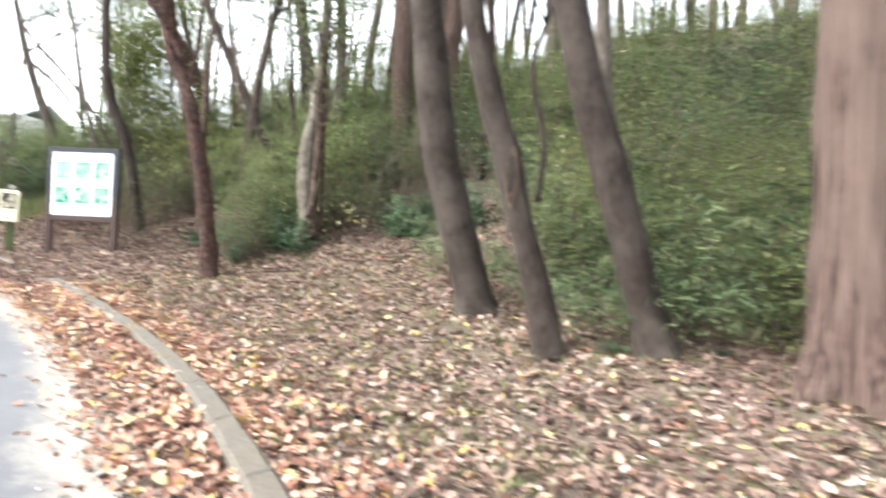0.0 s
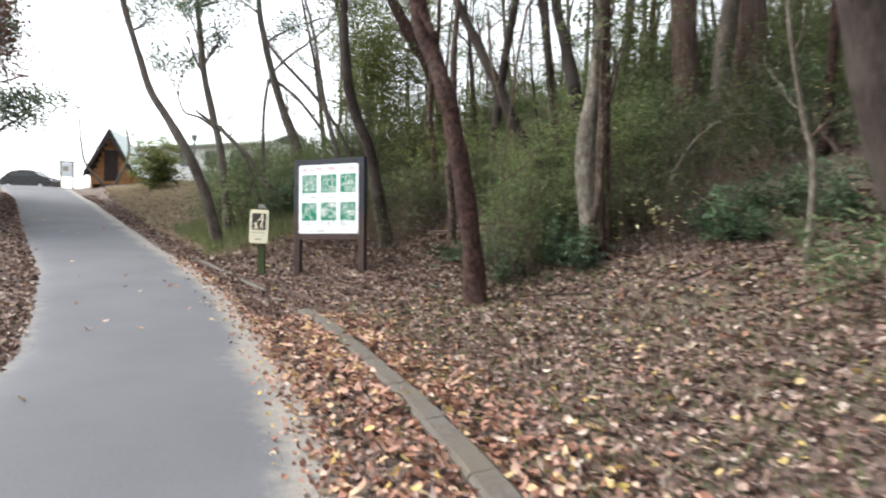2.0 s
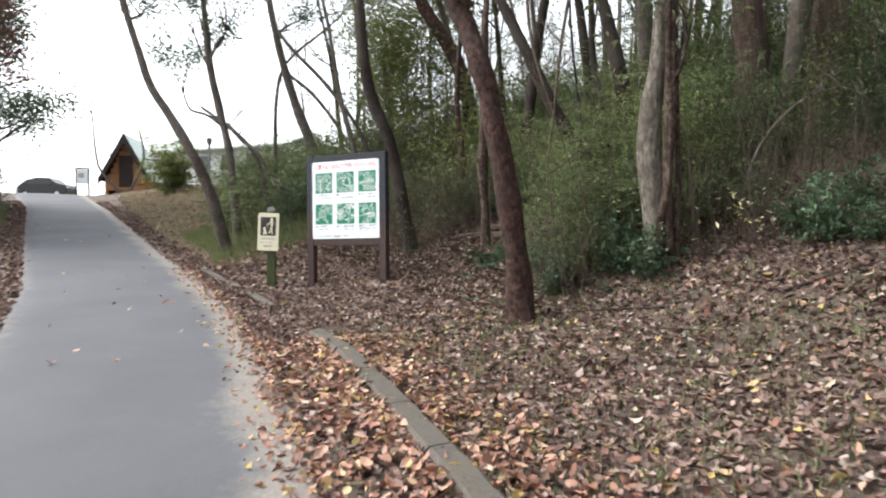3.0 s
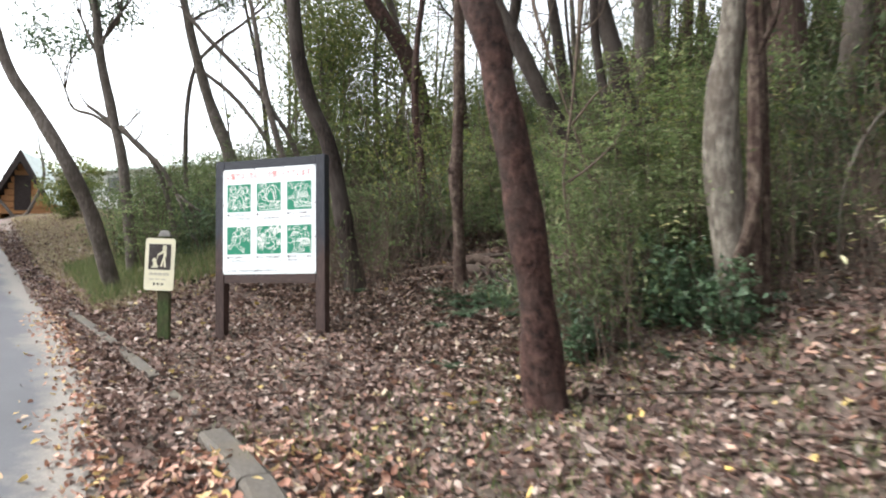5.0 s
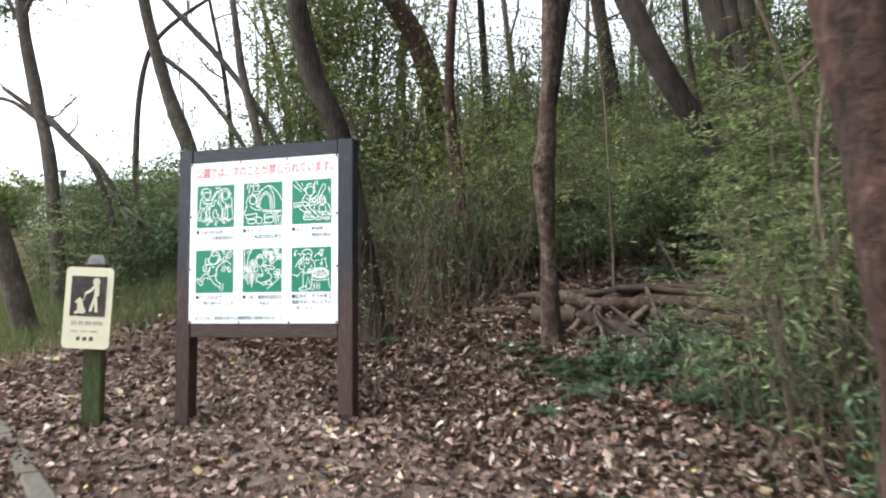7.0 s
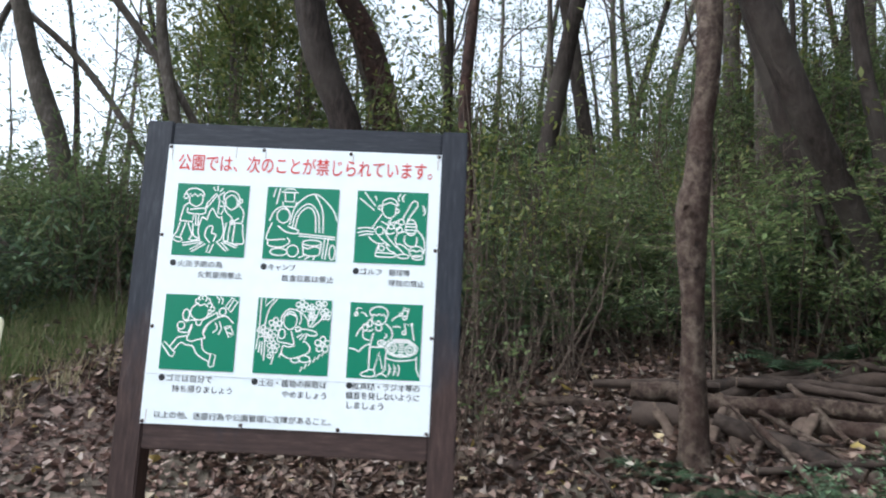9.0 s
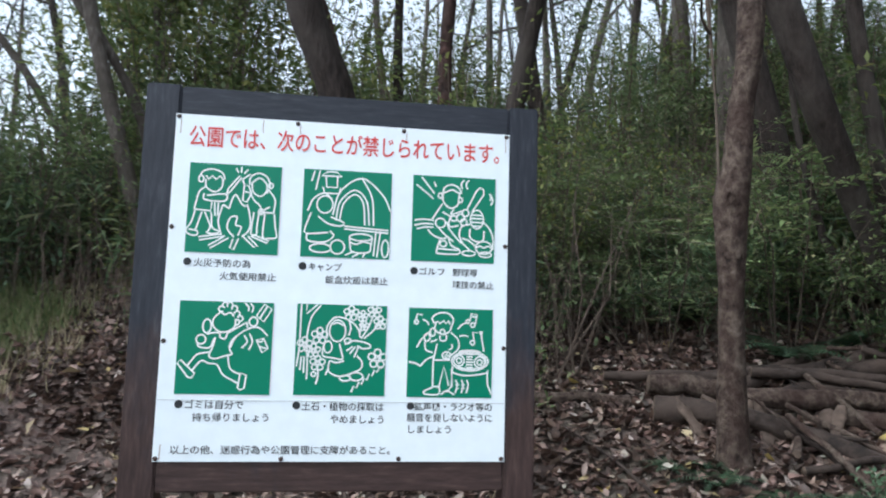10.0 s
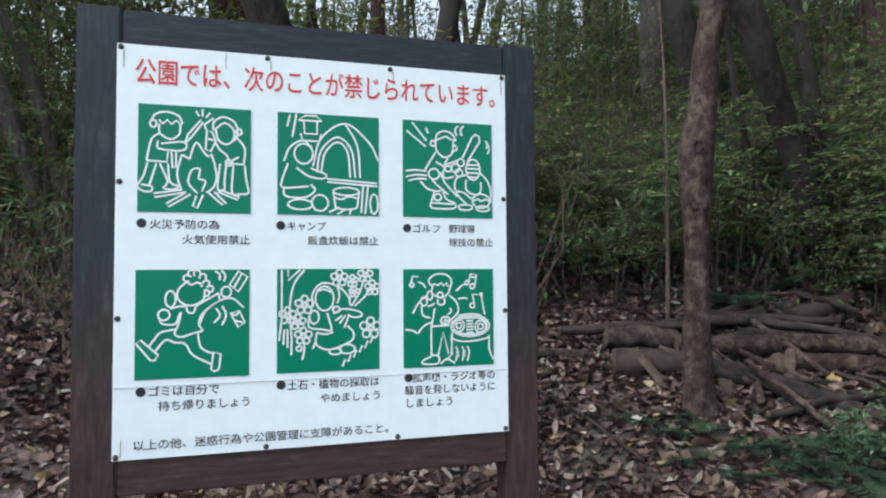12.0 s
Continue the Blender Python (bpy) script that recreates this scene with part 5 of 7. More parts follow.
def draw_ball_games():
    c = curve_line
    L = [c([(0.36, 0.8), (0.38, 0.87), (0.46, 0.905), (0.54, 0.88), (0.59, 0.81)]), c([(0.36, 0.8), (0.47, 0.845), (0.53, 0.82), (0.59, 0.81)]), c([(0.36, 0.8), (0.37, 0.7), (0.45, 0.63), (0.54, 0.67), (0.56, 0.8)]), ring(0.33, 0.77, 0.025, 0.03), ring(0.575, 0.73, 0.022, 0.03)]
    L += [[(0.36, 0.68), (0.24, 0.49)], c([(0.36, 0.58), (0.42, 0.55), (0.46, 0.53)]), c([(0.5, 0.62), (0.46, 0.56), (0.52, 0.57), (0.6, 0.6)]), ring(0.34, 0.45, 0.06, 0.055), c([(0.41, 0.47), (0.45, 0.38), (0.52, 0.3), (0.6, 0.22)]), c([(0.32, 0.39), (0.38, 0.33), (0.46, 0.27), (0.5, 0.24)]), c([(0.46, 0.53), (0.44, 0.45), (0.47, 0.41), (0.56, 0.43)])]
    L += [ring(0.5, 0.51, 0.04, 0.03), ring(0.58, 0.52, 0.045), ring(0.62, 0.47, 0.04), ring(0.64, 0.58, 0.04), [(0.66, 0.63), (0.77, 0.85), (0.81, 0.885), (0.85, 0.87), (0.86, 0.81), (0.72, 0.6)]]
    L += [c([(0.19, 0.37), (0.26, 0.3), (0.36, 0.27), (0.42, 0.28)]), c([(0.34, 0.26), (0.31, 0.16), (0.31, 0.1), (0.44, 0.09), (0.57, 0.1), (0.57, 0.15), (0.48, 0.19), (0.44, 0.27)]), [(0.32, 0.15), (0.56, 0.14)], ring(0.38, 0.21, 0.04, 0.035), ring(0.69, 0.11, 0.08, 0.03), ring(0.89, 0.1, 0.075, 0.03)]
    L += [ring(0.78, 0.51, 0.08, 0.11), [(0.71, 0.56), (0.85, 0.56)], [(0.7, 0.52), (0.86, 0.52)], [(0.7, 0.475), (0.86, 0.475)], [(0.72, 0.43), (0.84, 0.43)], c([(0.7, 0.45), (0.6, 0.42), (0.57, 0.32), (0.62, 0.22), (0.7, 0.15)]), c([(0.86, 0.48), (0.94, 0.4), (0.98, 0.3), (0.98, 0.16)]), c([(0.7, 0.4), (0.7, 0.3), (0.78, 0.25), (0.86, 0.27), (0.87, 0.38)]), ring(0.87, 0.18, 0.1, 0.075), c([(0.78, 0.18), (0.83, 0.2), (0.87, 0.18), (0.92, 0.2), (0.96, 0.18)]), c([(0.6, 0.28), (0.68, 0.26), (0.76, 0.2)])]
    L += [c([(0.03, 0.47), (0.14, 0.485), (0.26, 0.475)]), c([(0.03, 0.41), (0.14, 0.435), (0.26, 0.43)]), c([(0.06, 0.37), (0.16, 0.395), (0.26, 0.395)]), [(0.04, 0.89), (0.25, 0.73)], [(0.1, 0.98), (0.26, 0.79)], [(0.25, 0.93), (0.28, 0.87)], ring(0.64, 0.91, 0.06, None, 110, 230, 6), ring(0.7, 0.91, 0.06, None, 110, 230, 6), ring(0.9, 0.78, 0.05, None, -50, 60, 6), ring(0.9, 0.74, 0.07, None, -50, 60, 6)]
    return L


def draw_litter():
    c = curve_line
    L = [ring(x, y, 0.03, None, a, a + 250, 8) for x, y, a in ((0.44, 0.92, 60), (0.48, 0.965, 20), (0.53, 0.965, -20), (0.58, 0.93, -40), (0.61, 0.87, -70), (0.645, 0.82, -90), (0.61, 0.78, -120))]
    L += [c([(0.44, 0.89), (0.37, 0.82), (0.36, 0.74), (0.42, 0.68), (0.5, 0.67), (0.585, 0.72), (0.6, 0.8)]), c([(0.44, 0.89), (0.48, 0.86), (0.54, 0.88), (0.58, 0.84)]), ring(0.3, 0.73, 0.045, 0.075), ring(0.245, 0.585, 0.05), c([(0.3, 0.64), (0.37, 0.66), (0.43, 0.66)]), c([(0.21, 0.55), (0.23, 0.505), (0.34, 0.5), (0.385, 0.6)]), c([(0.44, 0.66), (0.45, 0.61), (0.5, 0.6), (0.52, 0.66)])]
    L += [c([(0.395, 0.61), (0.37, 0.5), (0.34, 0.41), (0.4, 0.38), (0.5, 0.41), (0.585, 0.43)]), c([(0.585, 0.43), (0.55, 0.5), (0.58, 0.59), (0.67, 0.67), (0.764, 0.725)]), c([(0.52, 0.66), (0.62, 0.72), (0.72, 0.78)]), ring(0.79, 0.79, 0.045, 0.05), [(0.72, 0.78), (0.73, 0.72)], c([(0.56, 0.5), (0.6, 0.6), (0.7, 0.69), (0.84, 0.73), (0.95, 0.64)])]
    L += [c([(0.34, 0.45), (0.22, 0.425), (0.17, 0.37), (0.12, 0.3)]), c([(0.17, 0.25), (0.26, 0.355), (0.34, 0.33), (0.43, 0.315), (0.5, 0.21), (0.66, 0.12)]), c([(0.54, 0.41), (0.56, 0.3), (0.6, 0.25), (0.67, 0.22)]), [(0.01, 0.33), (0.05, 0.36), (0.2, 0.22), (0.17, 0.17), (0.13, 0.18), (0.01, 0.33)], [(0.68, 0.23), (0.745, 0.21), (0.73, 0.07), (0.69, 0.05), (0.66, 0.07), (0.68, 0.23)]]
    L += [[(0.83, 0.59), (0.91, 0.61), (0.96, 0.5), (0.9, 0.455), (0.83, 0.59)], c([(0.83, 0.59), (0.88, 0.57), (0.91, 0.61)]), [(0.87, 0.52), (0.94, 0.5)], c([(0.7, 0.64), (0.735, 0.57), (0.68, 0.5)]), c([(0.755, 0.66), (0.79, 0.57), (0.755, 0.48)]), [(0.9, 0.985), (0.985, 0.93), (0.9, 0.79), (0.82, 0.857), (0.9, 0.985)], [(0.93, 0.96), (0.86, 0.83)], c([(0.69, 0.99), (0.73, 0.95), (0.73, 0.9)]), c([(0.745, 0.99), (0.78, 0.95), (0.77, 0.89)])]
    return L


def draw_plants():
    c = curve_line
    L = [[(0.045, 0.995), (0.045, 0.52), (0.02, 0.31)], [(0.106, 0.995), (0.106, 0.89), (0.22, 0.995)], c([(0.26, 0.99), (0.16, 0.85), (0.12, 0.62), (0.137, 0.36), (0.137, 0.17)]), [(0.07, 0.42), (0.06, 0.27)], [(0.1, 0.42), (0.1, 0.24)], c([(0.25, 0.3), (0.26, 0.22), (0.24, 0.12)]), ring(0.21, 0.23, 0.025)]
    L += [c([(0.34, 0.62), (0.34, 0.76), (0.43, 0.86), (0.58, 0.83), (0.68, 0.74), (0.71, 0.64)]), c([(0.58, 0.83), (0.6, 0.74), (0.58, 0.66)]), ring(0.455, 0.71, 0.09, 0.12), c([(0.4, 0.78), (0.45, 0.8), (0.52, 0.77)]), ring(0.57, 0.6, 0.035, 0.03), ring(0.355, 0.53, 0.045, 0.065), c([(0.32, 0.59), (0.3, 0.5), (0.31, 0.43), (0.42, 0.41), (0.52, 0.4), (0.5, 0.5), (0.48, 0.57)])]
    L += [c([(0.54, 0.56), (0.62, 0.6), (0.7, 0.6), (0.81, 0.57), (0.82, 0.53), (0.74, 0.52), (0.68, 0.55)]), [(0.56, 0.49), (0.63, 0.54)], [(0.6, 0.46), (0.66, 0.54)], [(0.65, 0.42), (0.69, 0.53)], c([(0.38, 0.38), (0.37, 0.28), (0.42, 0.23), (0.52, 0.21), (0.66, 0.26), (0.73, 0.3), (0.74, 0.37), (0.68, 0.44)]), c([(0.38, 0.38), (0.46, 0.36), (0.54, 0.38)]), [(0.37, 0.3), (0.34, 0.22)], ring(0.56, 0.19, 0.06, 0.03), ring(0.68, 0.21, 0.075, 0.045)]
    L += [[(0.72, 0.63), (0.8, 0.76), (0.85, 0.9)], [(0.75, 0.63), (0.84, 0.71), (0.91, 0.79)], [(0.7, 0.66), (0.72, 0.84)]]
    for a in ((0.6, 0.91, 0.055), (0.73, 0.88, 0.04), (0.86, 0.94, 0.05), (0.93, 0.81, 0.05), (0.75, 0.77, 0.035), (0.26, 0.65, 0.06), (0.1, 0.55, 0.055), (0.2, 0.485, 0.05), (0.25, 0.35, 0.055), (0.91, 0.41, 0.07)):
        L += flower(*a)
    L += [[(0.63 + 0.028 * k, 0.04 + 0.022 * k + (0.045 if k % 2 else 0)) for k in range(13)]]
    return L


def draw_noise():
    c = curve_line
    L = [c([(0.3, 0.83), (0.275, 0.89), (0.35, 0.945), (0.46, 0.945), (0.525, 0.88), (0.5, 0.78)]), [(0.3, 0.83), (0.34, 0.85), (0.37, 0.83), (0.41, 0.86), (0.44, 0.83), (0.47, 0.86), (0.49, 0.82)], c([(0.32, 0.83), (0.31, 0.76), (0.4, 0.705), (0.48, 0.74), (0.5, 0.78)]), ring(0.4, 0.735, 0.028)]
    L += [c([(0.1, 0.55), (0.16, 0.65), (0.27, 0.75)]), ring(0.285, 0.73, 0.03, 0.045), ring(0.22, 0.67, 0.035, 0.045), c([(0.195, 0.62), (0.21, 0.53), (0.29, 0.5)]), c([(0.26, 0.62), (0.3, 0.63), (0.34, 0.65)]), c([(0.37, 0.69), (0.38, 0.64), (0.44, 0.64), (0.45, 0.7)])]
    L += [c([(0.34, 0.6), (0.32, 0.5), (0.3, 0.415)]), [(0.3, 0.415), (0.5, 0.42)], c([(0.5, 0.73), (0.58, 0.66), (0.6, 0.57), (0.56, 0.51), (0.48, 0.46)]), c([(0.51, 0.6), (0.52, 0.56), (0.48, 0.53)]), ring(0.455, 0.47, 0.05, 0.04), [(0.43, 0.47), (0.46, 0.44)], [(0.45, 0.49), (0.48, 0.46)]]
    L += [[(0.3, 0.41), (0.3, 0.12)], [(0.375, 0.12), (0.43, 0.35), (0.49, 0.13)], [(0.53, 0.35), (0.52, 0.12), (0.46, 0.06)], c([(0.3, 0.11), (0.21, 0.07), (0.21, 0.035), (0.37, 0.035), (0.375, 0.11), (0.3, 0.12)]), c([(0.4, 0.03), (0.47, 0.075), (0.56, 0.03)]), c([(0.015, 0.39), (0.1, 0.375), (0.15, 0.345)]), c([(0.15, 0.345), (0.22, 0.42), (0.3, 0.455)])]
    L += [ring(0.735, 0.41, 0.22, 0.11), ring(0.735, 0.41, 0.195, 0.09), ring(0.605, 0.415, 0.062), ring(0.605, 0.415, 0.03), ring(0.85, 0.4, 0.062), ring(0.85, 0.4, 0.03), ring(0.73, 0.51, 0.13, 0.022)] + [[(0.69, y), (0.77, y)] for y in (0.46, 0.43, 0.4, 0.37, 0.34)] + [[(0.65 + 0.04 * k, 0.5), (0.66 + 0.04 * k, 0.525)] for k in range(5)]
    L += [[(0.9, 0.52), (0.86, 0.73)], ring(0.86, 0.735, 0.013, None, 0, 360, 8), c([(0.52, 0.32), (0.54, 0.28), (0.65, 0.25), (0.8, 0.255), (0.94, 0.28)]), [(0.52, 0.3), (0.53, 0.12)], c([(0.947, 0.31), (0.95, 0.16), (0.995, 0.05)])] + [c([(x, 0.2), (x + 0.02, 0.14), (x, 0.05)]) for x in (0.57, 0.64, 0.7)] + [[(x, y), (x + 0.04, y + 0.005)] for x in (0.57, 0.64) for y in (0.14, 0.1)]
    L += [ring(0.09, 0.84, 0.022), [(0.07, 0.82), (0.1, 0.93), (0.16, 0.92)], c([(0.16, 0.87), (0.21, 0.85), (0.24, 0.81)]), ring(0.76, 0.82, 0.025), ring(0.7, 0.86, 0.02), [(0.785, 0.82), (0.81, 0.94), (0.74, 0.95), (0.72, 0.86)], [(0.745, 0.92), (0.805, 0.91)], ring(0.76, 0.62, 0.025), [(0.785, 0.62), (0.76, 0.74), (0.82, 0.73)], c([(0.58, 0.77), (0.63, 0.82), (0.69, 0.85)]), c([(0.6, 0.69), (0.66, 0.7), (0.71, 0.69)])]
    return L


def lettering(text, u, v, width, height, mat, parent, label="", bold=0.0):
    """Painted words on the panel, their first character's lower corner at (u, v)."""
    c = bpy.data.curves.new("lettering", "FONT")
    c.body, c.size, c.offset = text, height, bold
    c.materials.append(mat)
    ob = new("lettering", c)
    ob.parent = parent
    bpy.context.view_layer.update()
    w = max(ob.dimensions.x, 1e-3)
    ob.matrix_basis = Matrix.LocRotScale((u, -0.0035, v), Euler((radians(90), 0, 0)), (width / w, 1, 1))
    if label:
        tagged(ob, label)
    return ob


def notice_board():
    a, b = Vector((-5.922, 10.203, 0)), Vector((-4.727, 10.131, 0))
    z0, w, h = 1.885, 1.197, 1.192
    base = gz(-5.3, 10.17)
    m = Matrix.Translation((a.x, a.y, base)) @ Matrix.Rotation(math.atan2(b.y - a.y, b.x - a.x), 4, "Z")
    board = empty("notice_board", m, "large park notice board with white panel in dark timber frame", "sign")
    dz = z0 - base
    for u0, u1 in ((-0.105, 0.012), (1.192, 1.305)):
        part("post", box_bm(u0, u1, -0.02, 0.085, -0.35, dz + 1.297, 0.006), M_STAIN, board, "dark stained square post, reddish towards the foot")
    part("top_rail", box_bm(0.012, 1.192, -0.016, 0.08, dz + h - 0.006, dz + h + 0.1, 0.006), M_STAIN_RAIL, board)
    part("bottom_rail", box_bm(0.012, 1.192, -0.016, 0.08, dz - 0.1, dz + 0.008, 0.006), M_STAIN_RAIL, board)
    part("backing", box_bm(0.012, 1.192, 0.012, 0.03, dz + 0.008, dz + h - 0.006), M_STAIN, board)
    panel = part("panel", box_bm(0.002, w - 0.002, -0.022, -0.019, dz + 0.002, dz + h - 0.002, 0.001), M_PANEL, board, "white enamelled sheet with faint dirt runs")
    panel_face = -0.0225
    pics = [(0.06, 0.705, draw_campfire), (0.45, 0.705, draw_camping), (0.84, 0.705, draw_ball_games), (0.058, 0.225, draw_litter), (0.45, 0.226, draw_plants), (0.84, 0.224, draw_noise)]
    for u, v, fn in pics:
        side_u, side_v = (0.312 if u < 0.8 else 0.304), 0.313
        pic = part("picture", box_bm(0, side_u, -0.0015, 0, 0, side_v), M_GREEN, board, "green square with white line drawing")
        pic.matrix_basis = Matrix.Translation((u, panel_face, dz + v))
        vs, fs = stroke_mesh([[(x * side_u, y * side_v) for x, y in line] for line in fn()], 0.0058)
        dr = mesh_object("line_drawing", vs, fs, M_WHITE, pic, "white painted outlines")
        dr.matrix_basis = Matrix.Translation((0, -0.0025, 0))
    words = [("公園では、次のことが禁じられています。", 0.048, 1.083, 1.106, 0.08, M_RED, 0.0006),
             ("火災予防の為", 0.092, 0.659, 0.19, 0.03, M_BLACK, 0.0002), ("火気使用禁止", 0.18, 0.615, 0.19, 0.03, M_BLACK, 0.0002),
             ("キャンプ", 0.478, 0.659, 0.115, 0.03, M_BLACK, 0.0002), ("飯盒炊飯は禁止", 0.54, 0.615, 0.22, 0.03, M_BLACK, 0.0002),
             ("ゴルフ", 0.868, 0.657, 0.09, 0.03, M_BLACK, 0.0002), ("野球等", 0.992, 0.657, 0.09, 0.03, M_BLACK, 0.0002), ("球技の禁止", 0.992, 0.613, 0.152, 0.03, M_BLACK, 0.0002),
             ("ゴミは自分で", 0.092, 0.179, 0.19, 0.031, M_BLACK, 0.0002), ("持ち帰りましょう", 0.121, 0.137, 0.25, 0.031, M_BLACK, 0.0002),
             ("土石・植物の採取は", 0.48, 0.177, 0.28, 0.031, M_BLACK, 0.0002), ("やめましょう", 0.578, 0.134, 0.183, 0.031, M_BLACK, 0.0002),
             ("拡声機・ラジオ等の", 0.868, 0.18, 0.278, 0.031, M_BLACK, 0.0002), ("騒音を発しないように", 0.843, 0.142, 0.304, 0.031, M_BLACK, 0.0002), ("しましょう", 0.843, 0.102, 0.15, 0.031, M_BLACK, 0.0002),
             ("以上の他、迷惑行為や公園管理に支障があること。", 0.055, 0.03, 0.732, 0.031, M_BLACK, 0.0002)]
    for text, u, v, wd, ht, mat, bold in words:
        t = lettering(text, u, dz + v, wd, ht, mat, board, "", bold)
        t.location.y = panel_face - 0.0012
    for u, v in ((0.062, 0.672), (0.45, 0.671), (0.843, 0.669), (0.065, 0.191), (0.453, 0.191), (0.846, 0.193)):
        bm = bmesh.new()
        bmesh.ops.create_circle(bm, cap_ends=True, segments=16, radius=0.0135, matrix=Matrix.Translation((u + 0.01, panel_face - 0.0012, dz + v)) @ Matrix.Rotation(radians(90), 4, "X"))
        part("bullet", bm, M_BLACK, board)
    for u, v in ((0.012, 1.18), (0.42, 1.18), (0.8, 1.178), (1.183, 1.18), (0.012, 0.79), (1.185, 0.77), (1.186, 0.4), (0.012, 0.4), (0.012, 0.012), (0.42, 0.012), (0.82, 0.012), (1.184, 0.012)):
        bm = bmesh.new()
        bmesh.ops.create_uvsphere(bm, u_segments=10, v_segments=6, radius=0.0085, matrix=Matrix.Translation((u, panel_face, dz + v)) @ Matrix.Diagonal((1, 0.55, 1, 1)))
        part("screw", bm, M_SCREW, board, "", True)
    rng = random.Random(2)
    for u, v, ln in ((0.3, 1.188, 0.05), (0.02, 1.17, 0.05), (0.43, 1.17, 0.03), (0.81, 1.17, 0.04), (1.18, 1.17, 0.05), (0.025, 0.06, 0.05)):
        vs, fs = stroke_mesh([[(u + rng.uniform(-0.001, 0.001), dz + v - ln * k / 4) for k in range(5)]], 0.0022)
        st = mesh_object("rust_run", vs, fs, M_RUST, board)
        st.location.y = panel_face - 0.0008
    bm = box_bm(0.0, w - 0.004, panel_face - 0.0012, panel_face, dz + 0.204, dz + 0.2055)
    part("panel_seam", bm, paint("seam_shadow_grey", (0.45, 0.47, 0.46)), board)


notice_board()


# ---- small dog sign on a timber post ----
M_POST_GREEN = rough_material("mossy_green_post", [(0.3, (0.03, 0.045, 0.018)), (0.55, (0.075, 0.105, 0.04)), (0.8, (0.15, 0.17, 0.08))], 14, (3, 3, 0.8), 0.5, 0.006, world_space=True, stain=(5, (0.07, 0.05, 0.035)))
M_POST_GREY = rough_material("weathered_post_top", [(0.3, (0.12, 0.12, 0.115)), (0.7, (0.28, 0.27, 0.25))], 25, world_space=True)
M_CREAM = paint("cream_plate", (0.72, 0.68, 0.5), 0.45, (0.5, 0.44, 0.3), 0.3, 6)
M_DARK_PLATE = paint("dark_brown_plate", (0.03, 0.022, 0.02), 0.4)
M_FADED = paint("faded_grey_print", (0.42, 0.4, 0.33), 0.6)


def rounded_plate(w, h, t, r):
    bm = bmesh.new()
    pts = []
    for cx, cz, a0 in ((w / 2 - r, h - r, 0), (-w / 2 + r, h - r, 90), (-w / 2 + r, r, 180), (w / 2 - r, r, 270)):
        pts += [(cx + r * math.cos(radians(a0 + 15 * k)), cz + r * math.sin(radians(a0 + 15 * k))) for k in range(7)]
    f = bm.faces.new([bm.verts.new((x, 0, z)) for x, z in pts])
    e = bmesh.ops.extrude_face_region(bm, geom=[f])
    bmesh.ops.translate(bm, vec=(0, -t, 0), verts=[v for v in e["geom"] if isinstance(v, bmesh.types.BMVert)])
    bmesh.ops.recalc_face_normals(bm, faces=bm.faces)
    return bm


